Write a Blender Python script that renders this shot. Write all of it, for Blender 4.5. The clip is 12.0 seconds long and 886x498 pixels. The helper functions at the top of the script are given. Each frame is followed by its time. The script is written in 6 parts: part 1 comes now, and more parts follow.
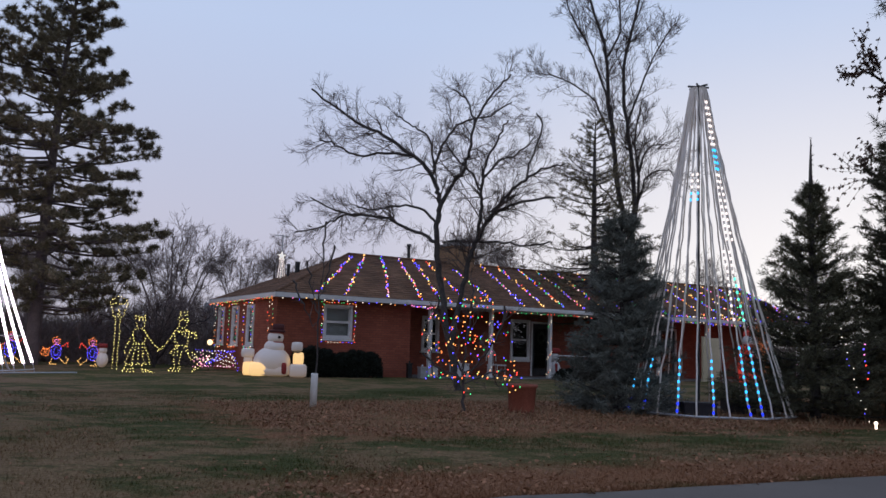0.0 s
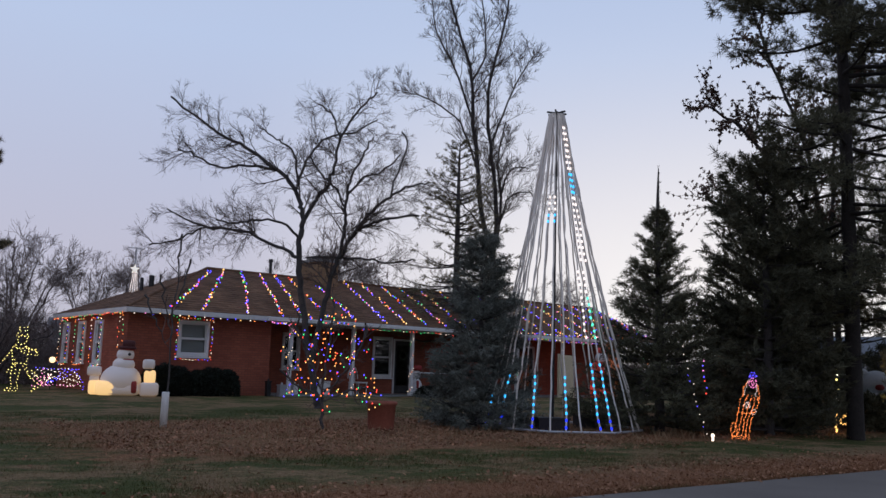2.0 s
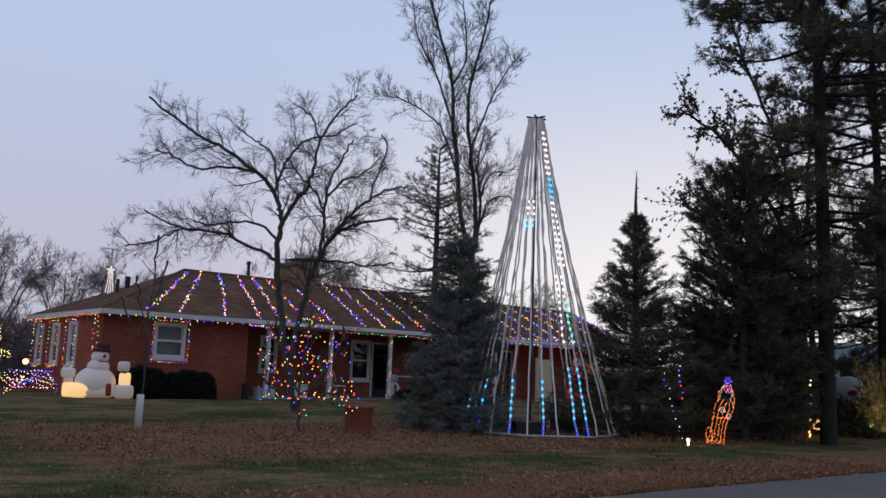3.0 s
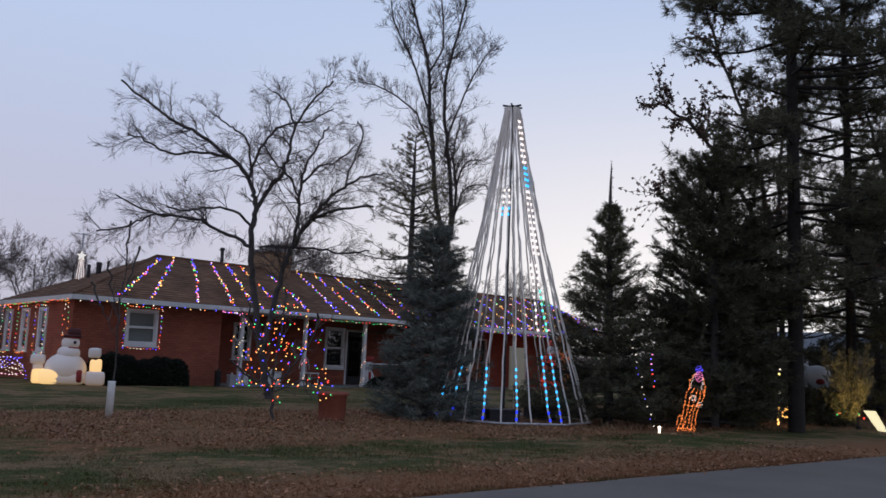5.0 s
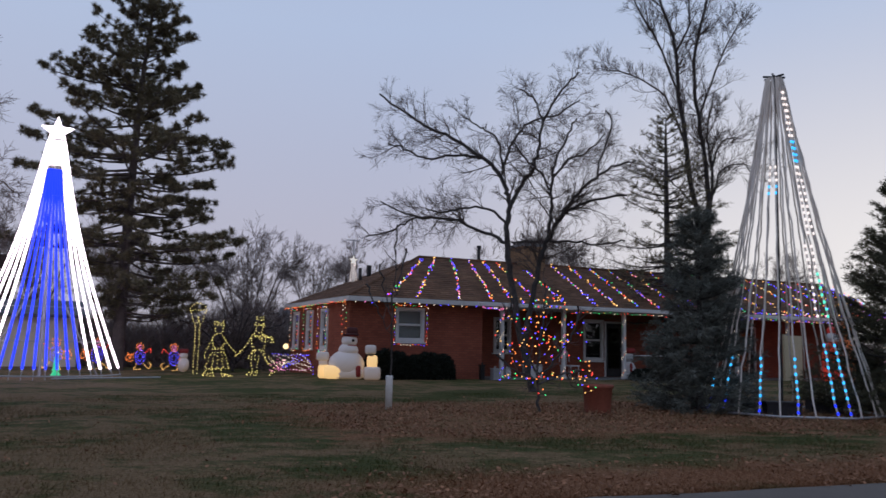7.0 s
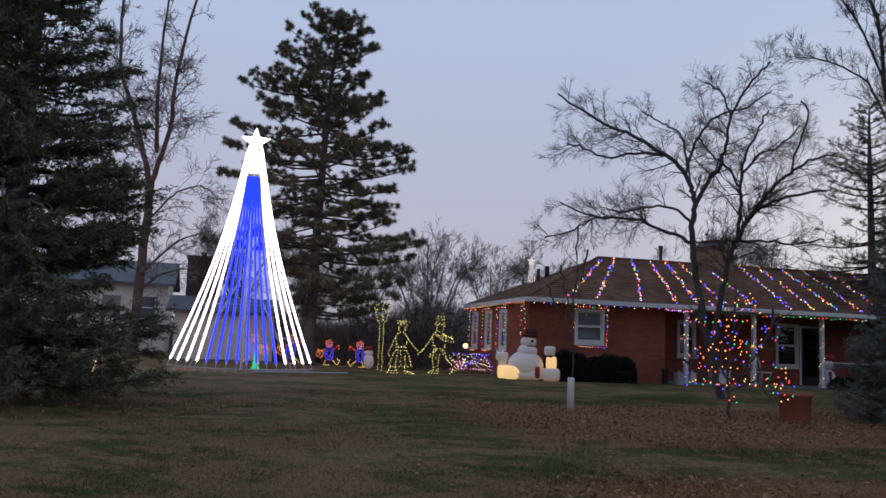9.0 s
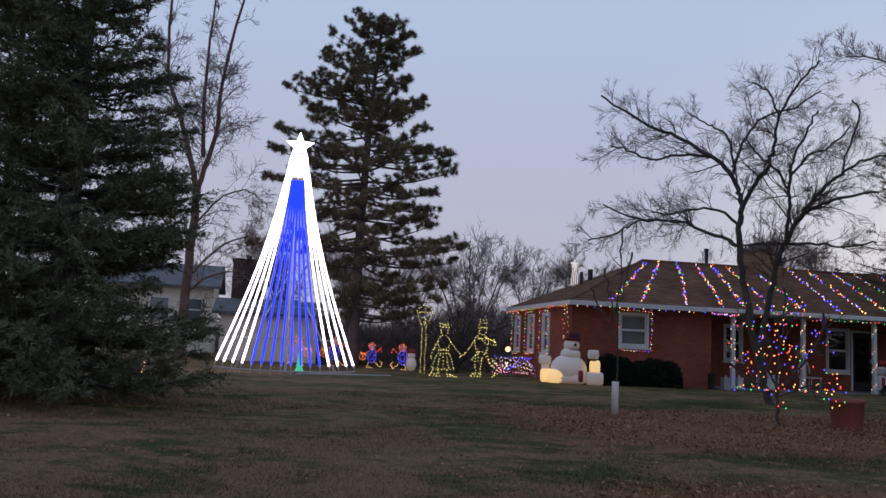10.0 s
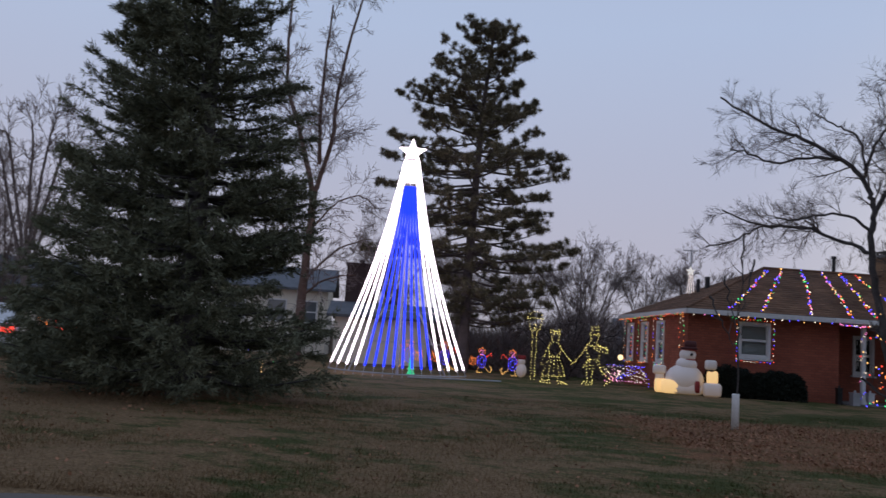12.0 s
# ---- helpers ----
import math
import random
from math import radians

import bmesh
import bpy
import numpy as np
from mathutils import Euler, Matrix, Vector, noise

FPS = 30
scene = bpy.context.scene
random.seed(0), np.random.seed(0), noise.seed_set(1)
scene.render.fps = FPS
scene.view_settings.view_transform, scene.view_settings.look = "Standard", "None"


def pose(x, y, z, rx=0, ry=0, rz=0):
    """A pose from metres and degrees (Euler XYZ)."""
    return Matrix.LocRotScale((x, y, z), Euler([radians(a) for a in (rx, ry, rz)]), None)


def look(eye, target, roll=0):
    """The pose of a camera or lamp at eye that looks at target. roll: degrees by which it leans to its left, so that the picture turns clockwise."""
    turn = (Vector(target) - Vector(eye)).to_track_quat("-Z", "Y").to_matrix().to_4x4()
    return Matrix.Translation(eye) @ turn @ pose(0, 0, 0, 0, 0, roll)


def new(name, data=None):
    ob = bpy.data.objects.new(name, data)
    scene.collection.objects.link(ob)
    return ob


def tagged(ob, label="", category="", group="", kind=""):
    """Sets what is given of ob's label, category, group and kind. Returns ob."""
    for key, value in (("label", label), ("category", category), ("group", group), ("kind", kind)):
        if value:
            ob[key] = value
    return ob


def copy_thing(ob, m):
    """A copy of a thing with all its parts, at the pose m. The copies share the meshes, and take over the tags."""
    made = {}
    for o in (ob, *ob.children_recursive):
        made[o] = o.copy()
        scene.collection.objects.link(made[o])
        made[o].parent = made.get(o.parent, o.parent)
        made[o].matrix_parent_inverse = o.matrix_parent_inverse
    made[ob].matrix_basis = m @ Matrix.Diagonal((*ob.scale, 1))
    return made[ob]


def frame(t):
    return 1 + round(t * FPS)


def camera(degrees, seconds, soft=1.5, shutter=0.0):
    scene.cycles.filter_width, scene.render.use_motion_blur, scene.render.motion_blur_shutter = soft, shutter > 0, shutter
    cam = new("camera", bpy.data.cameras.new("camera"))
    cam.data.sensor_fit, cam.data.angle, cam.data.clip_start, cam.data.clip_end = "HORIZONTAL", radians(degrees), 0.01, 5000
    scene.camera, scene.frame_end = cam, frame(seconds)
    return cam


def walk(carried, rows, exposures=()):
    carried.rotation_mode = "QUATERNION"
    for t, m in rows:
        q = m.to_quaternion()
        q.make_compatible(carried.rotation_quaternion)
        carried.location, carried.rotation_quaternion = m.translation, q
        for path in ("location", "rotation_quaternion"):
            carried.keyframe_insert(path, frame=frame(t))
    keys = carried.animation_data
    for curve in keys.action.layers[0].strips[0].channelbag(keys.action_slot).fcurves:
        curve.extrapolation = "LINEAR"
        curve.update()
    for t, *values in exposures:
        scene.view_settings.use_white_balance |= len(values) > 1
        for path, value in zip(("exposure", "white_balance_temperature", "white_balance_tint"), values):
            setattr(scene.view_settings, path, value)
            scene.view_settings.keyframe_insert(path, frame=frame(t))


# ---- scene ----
# ---- camera ----
cam = camera(55.94, 12.0, soft=1.5, shutter=0.25)
# seconds, eye x y z, yaw, pitch, roll (degrees)
PATH = [
    (0.0, 0.012, -0.003, 1.159, -0.00, 6.62, 1.98),
    (0.5, 0.021, -0.009, 1.152, -1.41, 7.70, 3.41),
    (0.6, 0.030, -0.010, 1.152, -2.42, 7.78, 3.18),
    (0.7, 0.040, -0.010, 1.152, -3.83, 7.87, 2.95),
    (0.8, 0.049, -0.010, 1.152, -5.63, 7.95, 2.72),
    (0.9, 0.059, -0.011, 1.152, -7.54, 8.03, 2.49),
    (1.0, 0.068, -0.011, 1.152, -8.48, 8.12, 2.25),
    (1.5, 0.072, -0.005, 1.155, -9.25, 8.06, 1.90),
    (2.0, 0.071, -0.007, 1.154, -9.24, 8.11, 1.88),
    (2.5, 0.073, -0.004, 1.155, -9.80, 8.39, 1.89),
    (3.0, 0.082, -0.013, 1.154, -10.66, 8.41, 2.15),
    (3.2, 0.086, -0.011, 1.154, -11.34, 8.29, 2.19),
    (4.8, 0.083, -0.010, 1.149, -13.23, 7.66, 2.35),
    (5.0, 0.082, -0.008, 1.151, -12.41, 7.66, 2.36),
    (5.5, 0.056, -0.004, 1.142, -8.85, 7.36, 1.92),
    (6.0, 0.025, -0.004, 1.149, -3.77, 7.04, 1.10),
    (6.5, -0.004, 0.006, 1.147, 0.71, 6.95, 0.61),
    (7.0, -0.033, -0.000, 1.147, 4.75, 6.62, 1.27),
    (7.2, -0.048, 0.000, 1.146, 6.51, 6.42, 1.49),
    (8.8, -0.122, -0.017, 1.149, 16.03, 6.26, 2.34),
    (9.0, -0.127, -0.016, 1.147, 16.82, 6.29, 2.37),
    (9.5, -0.137, -0.025, 1.146, 18.69, 6.34, 2.60),
    (10.0, -0.145, -0.023, 1.147, 19.71, 6.37, 2.65),
    (10.5, -0.153, -0.026, 1.149, 20.65, 6.21, 2.13),
    (11.0, -0.159, -0.029, 1.148, 21.53, 6.09, 1.81),
    (11.5, -0.167, -0.035, 1.150, 23.14, 6.10, 2.40),
    (12.0, -0.202, -0.046, 1.149, 27.24, 6.31, 3.83),
]


def aim(x, y, z, yaw, pitch, roll):
    a, b = radians(yaw), radians(pitch)
    way = Vector((-math.sin(a) * math.cos(b), math.cos(a) * math.cos(b), math.sin(b)))
    eye = Vector((x, y, z))
    return look(eye, eye + way, roll)


walk(cam, [(t, aim(*r)) for t, *r in PATH], [(0.0, 0.22), (1.0, 0.15), (3.0, 0.15), (5.0, 0.2), (5.5, 0.22), (7.0, 0.0), (9.0, 0.03), (9.5, 0.0), (10.0, 0.03), (10.5, 0.22), (11.0, 0.05), (11.5, 0.07), (12.0, -0.02)])

# ---- sky at dusk ----
world = bpy.data.worlds.new("dusk_sky")
scene.world = world
world.use_nodes = True
nt = world.node_tree
nt.nodes.clear()


def wnode(kind, **inputs):
    n = nt.nodes.new(kind)
    for k, v in inputs.items():
        n.inputs[k].default_value = v
    return n


w_out = wnode("ShaderNodeOutputWorld")
w_bg = wnode("ShaderNodeBackground", Strength=1.0)
w_tc = wnode("ShaderNodeTexCoord")
w_sep = wnode("ShaderNodeSeparateXYZ")
nt.links.new(w_tc.outputs["Generated"], w_sep.inputs[0])
w_ramp = wnode("ShaderNodeValToRGB")
els = w_ramp.color_ramp.elements
els[0].position, els[0].color = 0.0, (0.060, 0.056, 0.055, 1)
els[1].position, els[1].color = 1.0, (0.320, 0.430, 0.660, 1)
for spot, col in ((0.495, (0.060, 0.056, 0.055, 1)), (0.505, (0.490, 0.470, 0.545, 1)), (0.56, (0.475, 0.475, 0.590, 1)), (0.61, (0.455, 0.490, 0.640, 1)), (0.68, (0.440, 0.525, 0.720, 1))):
    e = els.new(spot)
    e.color = col
w_half = wnode("ShaderNodeMath")
w_half.operation = "MULTIPLY_ADD"
w_half.inputs[1].default_value = 0.5
w_half.inputs[2].default_value = 0.5
nt.links.new(w_sep.outputs["Z"], w_half.inputs[0])
nt.links.new(w_half.outputs[0], w_ramp.inputs[0])
# the afterglow low in the sky behind the right end of the house
w_dot = wnode("ShaderNodeVectorMath")
w_dot.operation = "DOT_PRODUCT"
w_dot.inputs[1].default_value = (math.sin(radians(34)), math.cos(radians(34)), 0.10)
nt.links.new(w_tc.outputs["Generated"], w_dot.inputs[0])
w_glow = wnode("ShaderNodeMapRange")
w_glow.interpolation_type = "SMOOTHSTEP"
w_glow.inputs["From Min"].default_value = 0.74
w_glow.inputs["From Max"].default_value = 1.04
nt.links.new(w_dot.outputs["Value"], w_glow.inputs["Value"])
w_up = wnode("ShaderNodeMapRange")
w_up.inputs["From Min"].default_value = -0.01
w_up.inputs["From Max"].default_value = 0.0
w_low = wnode("ShaderNodeMapRange")
w_low.interpolation_type = "SMOOTHSTEP"
w_low.inputs["From Min"].default_value, w_low.inputs["From Max"].default_value = 0.46, 0.02
nt.links.new(w_sep.outputs["Z"], w_low.inputs["Value"])
nt.links.new(w_sep.outputs["Z"], w_up.inputs["Value"])
w_mul = wnode("ShaderNodeMath")
w_mul.operation = "MULTIPLY"
nt.links.new(w_glow.outputs[0], w_mul.inputs[0])
nt.links.new(w_up.outputs[0], w_mul.inputs[1])
w_mul2 = wnode("ShaderNodeMath")
w_mul2.operation = "MULTIPLY"
nt.links.new(w_mul.outputs[0], w_mul2.inputs[0])
nt.links.new(w_low.outputs[0], w_mul2.inputs[1])
w_mix = wnode("ShaderNodeMix")
w_mix.data_type = "RGBA"
nt.links.new(w_mul2.outputs[0], w_mix.inputs["Factor"])
nt.links.new(w_ramp.outputs[0], w_mix.inputs["A"])
w_mix.inputs["B"].default_value = (0.92, 0.88, 0.86, 1)
nt.links.new(w_mix.outputs["Result"], w_bg.inputs["Color"])
nt.links.new(w_bg.outputs[0], w_out.inputs[0])


# ---- materials ----
class Mat:
    """A small wrapper for a node material."""

    def __init__(self, name):
        self.m = bpy.data.materials.new(name)
        self.m.use_nodes = True
        self.t = self.m.node_tree
        self.b = self.t.nodes["Principled BSDF"]

    def node(self, kind, **props):
        n = self.t.nodes.new(kind)
        for k, v in props.items():
            n.inputs[k].default_value = v
        return n

    def link(self, a, b):
        self.t.links.new(a, b)


def ramp(mt, src, stops):
    r = mt.node("ShaderNodeValToRGB")
    el = r.color_ramp.elements
    while len(el) < len(stops):
        el.new(0.5)
    for e, (p, c) in zip(el, stops):
        e.position, e.color = p, (*c, 1)
    mt.link(src, r.inputs[0])
    return r.outputs[0]


def mixrgb(mt, fac, a, b, blend="MIX"):
    n = mt.node("ShaderNodeMix")
    n.data_type, n.blend_type = "RGBA", blend
    for sock, val in (("Factor", fac), ("A", a), ("B", b)):
        if isinstance(val, (tuple, float, int)):
            n.inputs[sock].default_value = (*val, 1) if isinstance(val, tuple) else val
        else:
            mt.link(val, n.inputs[sock])
    return n.outputs["Result"]


def surface(name, dark, light, scale=3.0, fine=40.0, rough=0.8, bump=0.3, depth=0.01, metal=0.0, vary=0.0, grain=0.5, sub=0.0):
    """Two scales of variation between two tones, fine relief, and, for pieces, a tone of their own."""
    mt = Mat(name)
    tc = mt.node("ShaderNodeTexCoord")
    n1 = mt.node("ShaderNodeTexNoise", Scale=scale, Detail=5.0, Roughness=0.6)
    n2 = mt.node("ShaderNodeTexNoise", Scale=fine, Detail=3.0, Roughness=0.6)
    for n in (n1, n2):
        mt.link(tc.outputs["Object"], n.inputs["Vector"])
    f = mixrgb(mt, grain, n1.outputs["Fac"], n2.outputs["Fac"])
    col = ramp(mt, f, [(0.32, dark), (0.68, light)])
    if vary:
        oi = mt.node("ShaderNodeObjectInfo")
        gm = mt.node("ShaderNodeNewGeometry")
        ad = mt.node("ShaderNodeMath")
        ad.operation = "ADD"
        mt.link(oi.outputs["Random"], ad.inputs[0])
        mt.link(gm.outputs["Random Per Island"], ad.inputs[1])
        mr = mt.node("ShaderNodeMapRange")
        mr.inputs["From Max"].default_value = 2.0
        mr.inputs["To Min"].default_value = 1.0 - vary
        mr.inputs["To Max"].default_value = 1.0 + vary
        mt.link(ad.outputs[0], mr.inputs["Value"])
        hs = mt.node("ShaderNodeHueSaturation")
        mt.link(mr.outputs[0], hs.inputs["Value"])
        mt.link(col, hs.inputs["Color"])
        col = hs.outputs[0]
    mt.link(col, mt.b.inputs["Base Color"])
    bp = mt.node("ShaderNodeBump", Strength=bump, Distance=depth)
    mt.link(n2.outputs["Fac"], bp.inputs["Height"])
    mt.link(bp.outputs[0], mt.b.inputs["Normal"])
    mt.b.inputs["Roughness"].default_value = rough
    mt.b.inputs["Metallic"].default_value = metal
    mt.b.inputs["Specular IOR Level"].default_value = 0.3
    return mt.m


def glow(name, colour, strength, base=0.6):
    mt = Mat(name)
    mt.b.inputs["Base Color"].default_value = (*[min(1, base * c + 0.05) for c in colour], 1)
    mt.b.inputs["Emission Color"].default_value = (*colour, 1)
    mt.b.inputs["Emission Strength"].default_value = strength
    mt.b.inputs["Roughness"].default_value = 0.4
    return mt.m


def fabric_glow(name, colour, lit, strength, low, high):
    """Thin inflatable cloth lit by a lamp inside, brightest near the lamp at its foot."""
    mt = Mat(name)
    mt.b.inputs["Base Color"].default_value = (*colour, 1)
    mt.b.inputs["Roughness"].default_value = 0.6
    tc = mt.node("ShaderNodeTexCoord")
    sp = mt.node("ShaderNodeSeparateXYZ")
    mt.link(tc.outputs["Object"], sp.inputs[0])
    mr = mt.node("ShaderNodeMapRange")
    mr.inputs["From Min"].default_value, mr.inputs["From Max"].default_value = high, low
    mr.inputs["To Min"].default_value, mr.inputs["To Max"].default_value = 0.04, strength
    mt.link(sp.outputs["Z"], mr.inputs["Value"])
    mt.b.inputs["Emission Color"].default_value = (*lit, 1)
    mt.link(mr.outputs[0], mt.b.inputs["Emission Strength"])
    return mt.m


def ground_material():
    """Worn winter lawn: green and straw patches, a bed of leaves, leaf drift along the kerbless road."""
    mt = Mat("lawn_ground")
    geo = mt.node("ShaderNodeNewGeometry")
    pos = geo.outputs["Position"]

    def noise_at(scale, detail=5.0, rough=0.6, stretch=None):
        n = mt.node("ShaderNodeTexNoise", Scale=scale, Detail=detail, Roughness=rough)
        if stretch:
            mp = mt.node("ShaderNodeMapping")
            mp.inputs["Rotation"].default_value = (0, 0, radians(-27))
            mp.inputs["Scale"].default_value = stretch
            mt.link(pos, mp.inputs["Vector"])
            mt.link(mp.outputs[0], n.inputs["Vector"])
        else:
            mt.link(pos, n.inputs["Vector"])
        return n.outputs["Fac"]

    big, mid, fine = noise_at(0.42, 4, 0.55), noise_at(1.9, 6, 0.72, (0.8, 1.15, 1)), noise_at(28, 4, 0.7)
    grass = ramp(mt, fine, [(0.28, (0.027, 0.032, 0.010)), (0.52, (0.066, 0.072, 0.022)), (0.75, (0.135, 0.130, 0.045))])
    straw = ramp(mt, fine, [(0.28, (0.092, 0.056, 0.029)), (0.52, (0.205, 0.130, 0.068)), (0.75, (0.350, 0.228, 0.122))])
    leaf = ramp(mt, fine, [(0.28, (0.095, 0.043, 0.021)), (0.5, (0.225, 0.104, 0.053)), (0.75, (0.390, 0.195, 0.104))])

    def line(vec, off):
        d = mt.node("ShaderNodeVectorMath")
        d.operation = "DOT_PRODUCT"
        d.inputs[1].default_value = vec
        mt.link(pos, d.inputs[0])
        w = mt.node("ShaderNodeMath")
        w.operation = "MULTIPLY_ADD"
        mt.link(mid, w.inputs[0])
        w.inputs[1].default_value = off
        mt.link(d.outputs["Value"], w.inputs[2])
        return w.outputs[0]

    def band(val, a, b, soft):
        lo, hi = mt.node("ShaderNodeMapRange"), mt.node("ShaderNodeMapRange")
        for n, x, y in ((lo, a - soft, a + soft), (hi, b + soft, b - soft)):
            n.interpolation_type = "SMOOTHSTEP"
            n.inputs["From Min"].default_value, n.inputs["From Max"].default_value = x, y
            mt.link(val, n.inputs["Value"])
        m = mt.node("ShaderNodeMath")
        m.operation = "MULTIPLY"
        mt.link(lo.outputs[0], m.inputs[0])
        mt.link(hi.outputs[0], m.inputs[1])
        return m.outputs[0]

    across, along = line((-0.446, 0.895, 0), 3.0), line((0.895, 0.446, 0), 4.0)
    # barer soil towards the big spruces, paled further to paint in light-tree glow
    worn = mt.node("ShaderNodeMapRange")
    worn.inputs["From Min"].default_value, worn.inputs["From Max"].default_value = 5.0, -5.0
    worn.inputs["To Min"].default_value, worn.inputs["To Max"].default_value = -0.012, 0.062
    mt.link(along, worn.inputs["Value"])
    lean_ = mt.node("ShaderNodeMath")
    lean_.operation = "ADD"
    mt.link(mixrgb(mt, 0.55, big, mid), lean_.inputs[0])
    mt.link(worn.outputs[0], lean_.inputs[1])
    patch = ramp(mt, lean_.outputs[0], [(0.452, (0, 0, 0)), (0.540, (1, 1, 1))])
    col = mixrgb(mt, patch, grass, straw)
    bed = mt.node("ShaderNodeMath")
    bed.operation = "MULTIPLY"
    holes = mt.node("ShaderNodeMapRange")
    holes.inputs["From Min"].default_value, holes.inputs["From Max"].default_value = 0.36, 0.56
    holes.inputs["To Min"].default_value = 0.35
    mt.link(noise_at(3.2, 5, 0.7), holes.inputs["Value"])
    strew = mt.node("ShaderNodeMath")
    strew.operation = "MULTIPLY"
    mt.link(band(across, 11.2, 17.2, 0.5), strew.inputs[0])
    mt.link(holes.outputs[0], strew.inputs[1])
    mt.link(strew.outputs[0], bed.inputs[0])
    mt.link(band(along, 4.6, 60, 0.8), bed.inputs[1])
    col = mixrgb(mt, bed.outputs[0], col, leaf)
    drift = mt.node("ShaderNodeMath")
    drift.operation = "MULTIPLY"
    mt.link(band(across, 7.0, 8.6, 0.5), drift.inputs[0])
    mt.link(band(along, 4.0, 60, 1.0), drift.inputs[1])
    col = mixrgb(mt, drift.outputs[0], col, leaf)
    mt.link(col, mt.b.inputs["Base Color"])
    mt.b.inputs["Roughness"].default_value = 0.95
    mt.b.inputs["Specular IOR Level"].default_value = 0.1
    bp = mt.node("ShaderNodeBump", Strength=0.8, Distance=0.05)
    mt.link(fine, bp.inputs["Height"])
    mt.link(bp.outputs[0], mt.b.inputs["Normal"])
    return mt.m


def brick_material(name, c1, c2, mortar, scale_x=0.21, scale_y=0.075):
    mt = Mat(name)
    tc = mt.node("ShaderNodeTexCoord")
    sp = mt.node("ShaderNodeSeparateXYZ")
    mt.link(tc.outputs["Object"], sp.inputs[0])
    ad = mt.node("ShaderNodeMath")
    ad.operation = "ADD"
    mt.link(sp.outputs["X"], ad.inputs[0])
    mt.link(sp.outputs["Y"], ad.inputs[1])
    cb = mt.node("ShaderNodeCombineXYZ")
    mt.link(ad.outputs[0], cb.inputs["X"])
    mt.link(sp.outputs["Z"], cb.inputs["Y"])
    br = mt.node("ShaderNodeTexBrick", Scale=1.0)
    br.inputs["Brick Width"].default_value, br.inputs["Row Height"].default_value = scale_x, scale_y
    br.inputs["Mortar Size"].default_value, br.inputs["Mortar Smooth"].default_value = 0.008, 0.3
    br.inputs["Color1"].default_value, br.inputs["Color2"].default_value = (*c1, 1), (*c2, 1)
    br.inputs["Mortar"].default_value = (*mortar, 1)
    mt.link(cb.outputs[0], br.inputs["Vector"])
    n1 = mt.node("ShaderNodeTexNoise", Scale=0.9, Detail=5.0)
    mt.link(tc.outputs["Object"], n1.inputs["Vector"])
    st = ramp(mt, n1.outputs["Fac"], [(0.3, (0.78, 0.76, 0.76)), (0.7, (1.12, 1.10, 1.08))])
    col = mixrgb(mt, 1.0, br.outputs["Color"], st, "MULTIPLY")
    mt.link(col, mt.b.inputs["Base Color"])
    mt.b.inputs["Roughness"].default_value = 0.9
    mt.b.inputs["Specular IOR Level"].default_value = 0.15
    bp = mt.node("ShaderNodeBump", Strength=0.6, Distance=0.01)
    bp.invert = True
    mt.link(br.outputs["Fac"], bp.inputs["Height"])
    mt.link(bp.outputs[0], mt.b.inputs["Normal"])
    return mt.m


def shingle_material():
    mt = Mat("brown_shingles")
    tc = mt.node("ShaderNodeTexCoord")
    sp = mt.node("ShaderNodeSeparateXYZ")
    mt.link(tc.outputs["Object"], sp.inputs[0])
    ad = mt.node("ShaderNodeMath")
    ad.operation = "ADD"
    mt.link(sp.outputs["X"], ad.inputs[0])
    mt.link(sp.outputs["Y"], ad.inputs[1])
    cb = mt.node("ShaderNodeCombineXYZ")
    mt.link(sp.outputs["X"], cb.inputs["X"])
    mt.link(sp.outputs["Z"], cb.inputs["Y"])
    br = mt.node("ShaderNodeTexBrick", Scale=1.0)
    br.inputs["Brick Width"].default_value, br.inputs["Row Height"].default_value = 0.30, 0.058
    br.inputs["Mortar Size"].default_value = 0.005
    br.inputs["Color1"].default_value, br.inputs["Color2"].default_value = (0.120, 0.066, 0.040, 1), (0.185, 0.106, 0.066, 1)
    br.inputs["Mortar"].default_value = (0.070, 0.043, 0.032, 1)
    mt.link(cb.outputs[0], br.inputs["Vector"])
    n1 = mt.node("ShaderNodeTexNoise", Scale=1.1, Detail=6.0, Roughness=0.65)
    mt.link(tc.outputs["Object"], n1.inputs["Vector"])
    st = ramp(mt, n1.outputs["Fac"], [(0.3, (0.62, 0.62, 0.64)), (0.7, (1.40, 1.34, 1.28))])
    mt.link(mixrgb(mt, 1.0, br.outputs["Color"], st, "MULTIPLY"), mt.b.inputs["Base Color"])
    mt.b.inputs["Roughness"].default_value = 0.95
    mt.b.inputs["Specular IOR Level"].default_value = 0.12
    bp = mt.node("ShaderNodeBump", Strength=0.5, Distance=0.012)
    bp.invert = True
    mt.link(br.outputs["Fac"], bp.inputs["Height"])
    mt.link(bp.outputs[0], mt.b.inputs["Normal"])
    return mt.m


def clear_glass():
    mt = Mat("window_glass")
    mt.b.inputs["Base Color"].default_value = (0.90, 0.93, 0.92, 1)
    mt.b.inputs["Transmission Weight"].default_value = 1.0
    mt.b.inputs["Roughness"].default_value = 0.02
    mt.b.inputs["IOR"].default_value = 1.45
    return mt.m


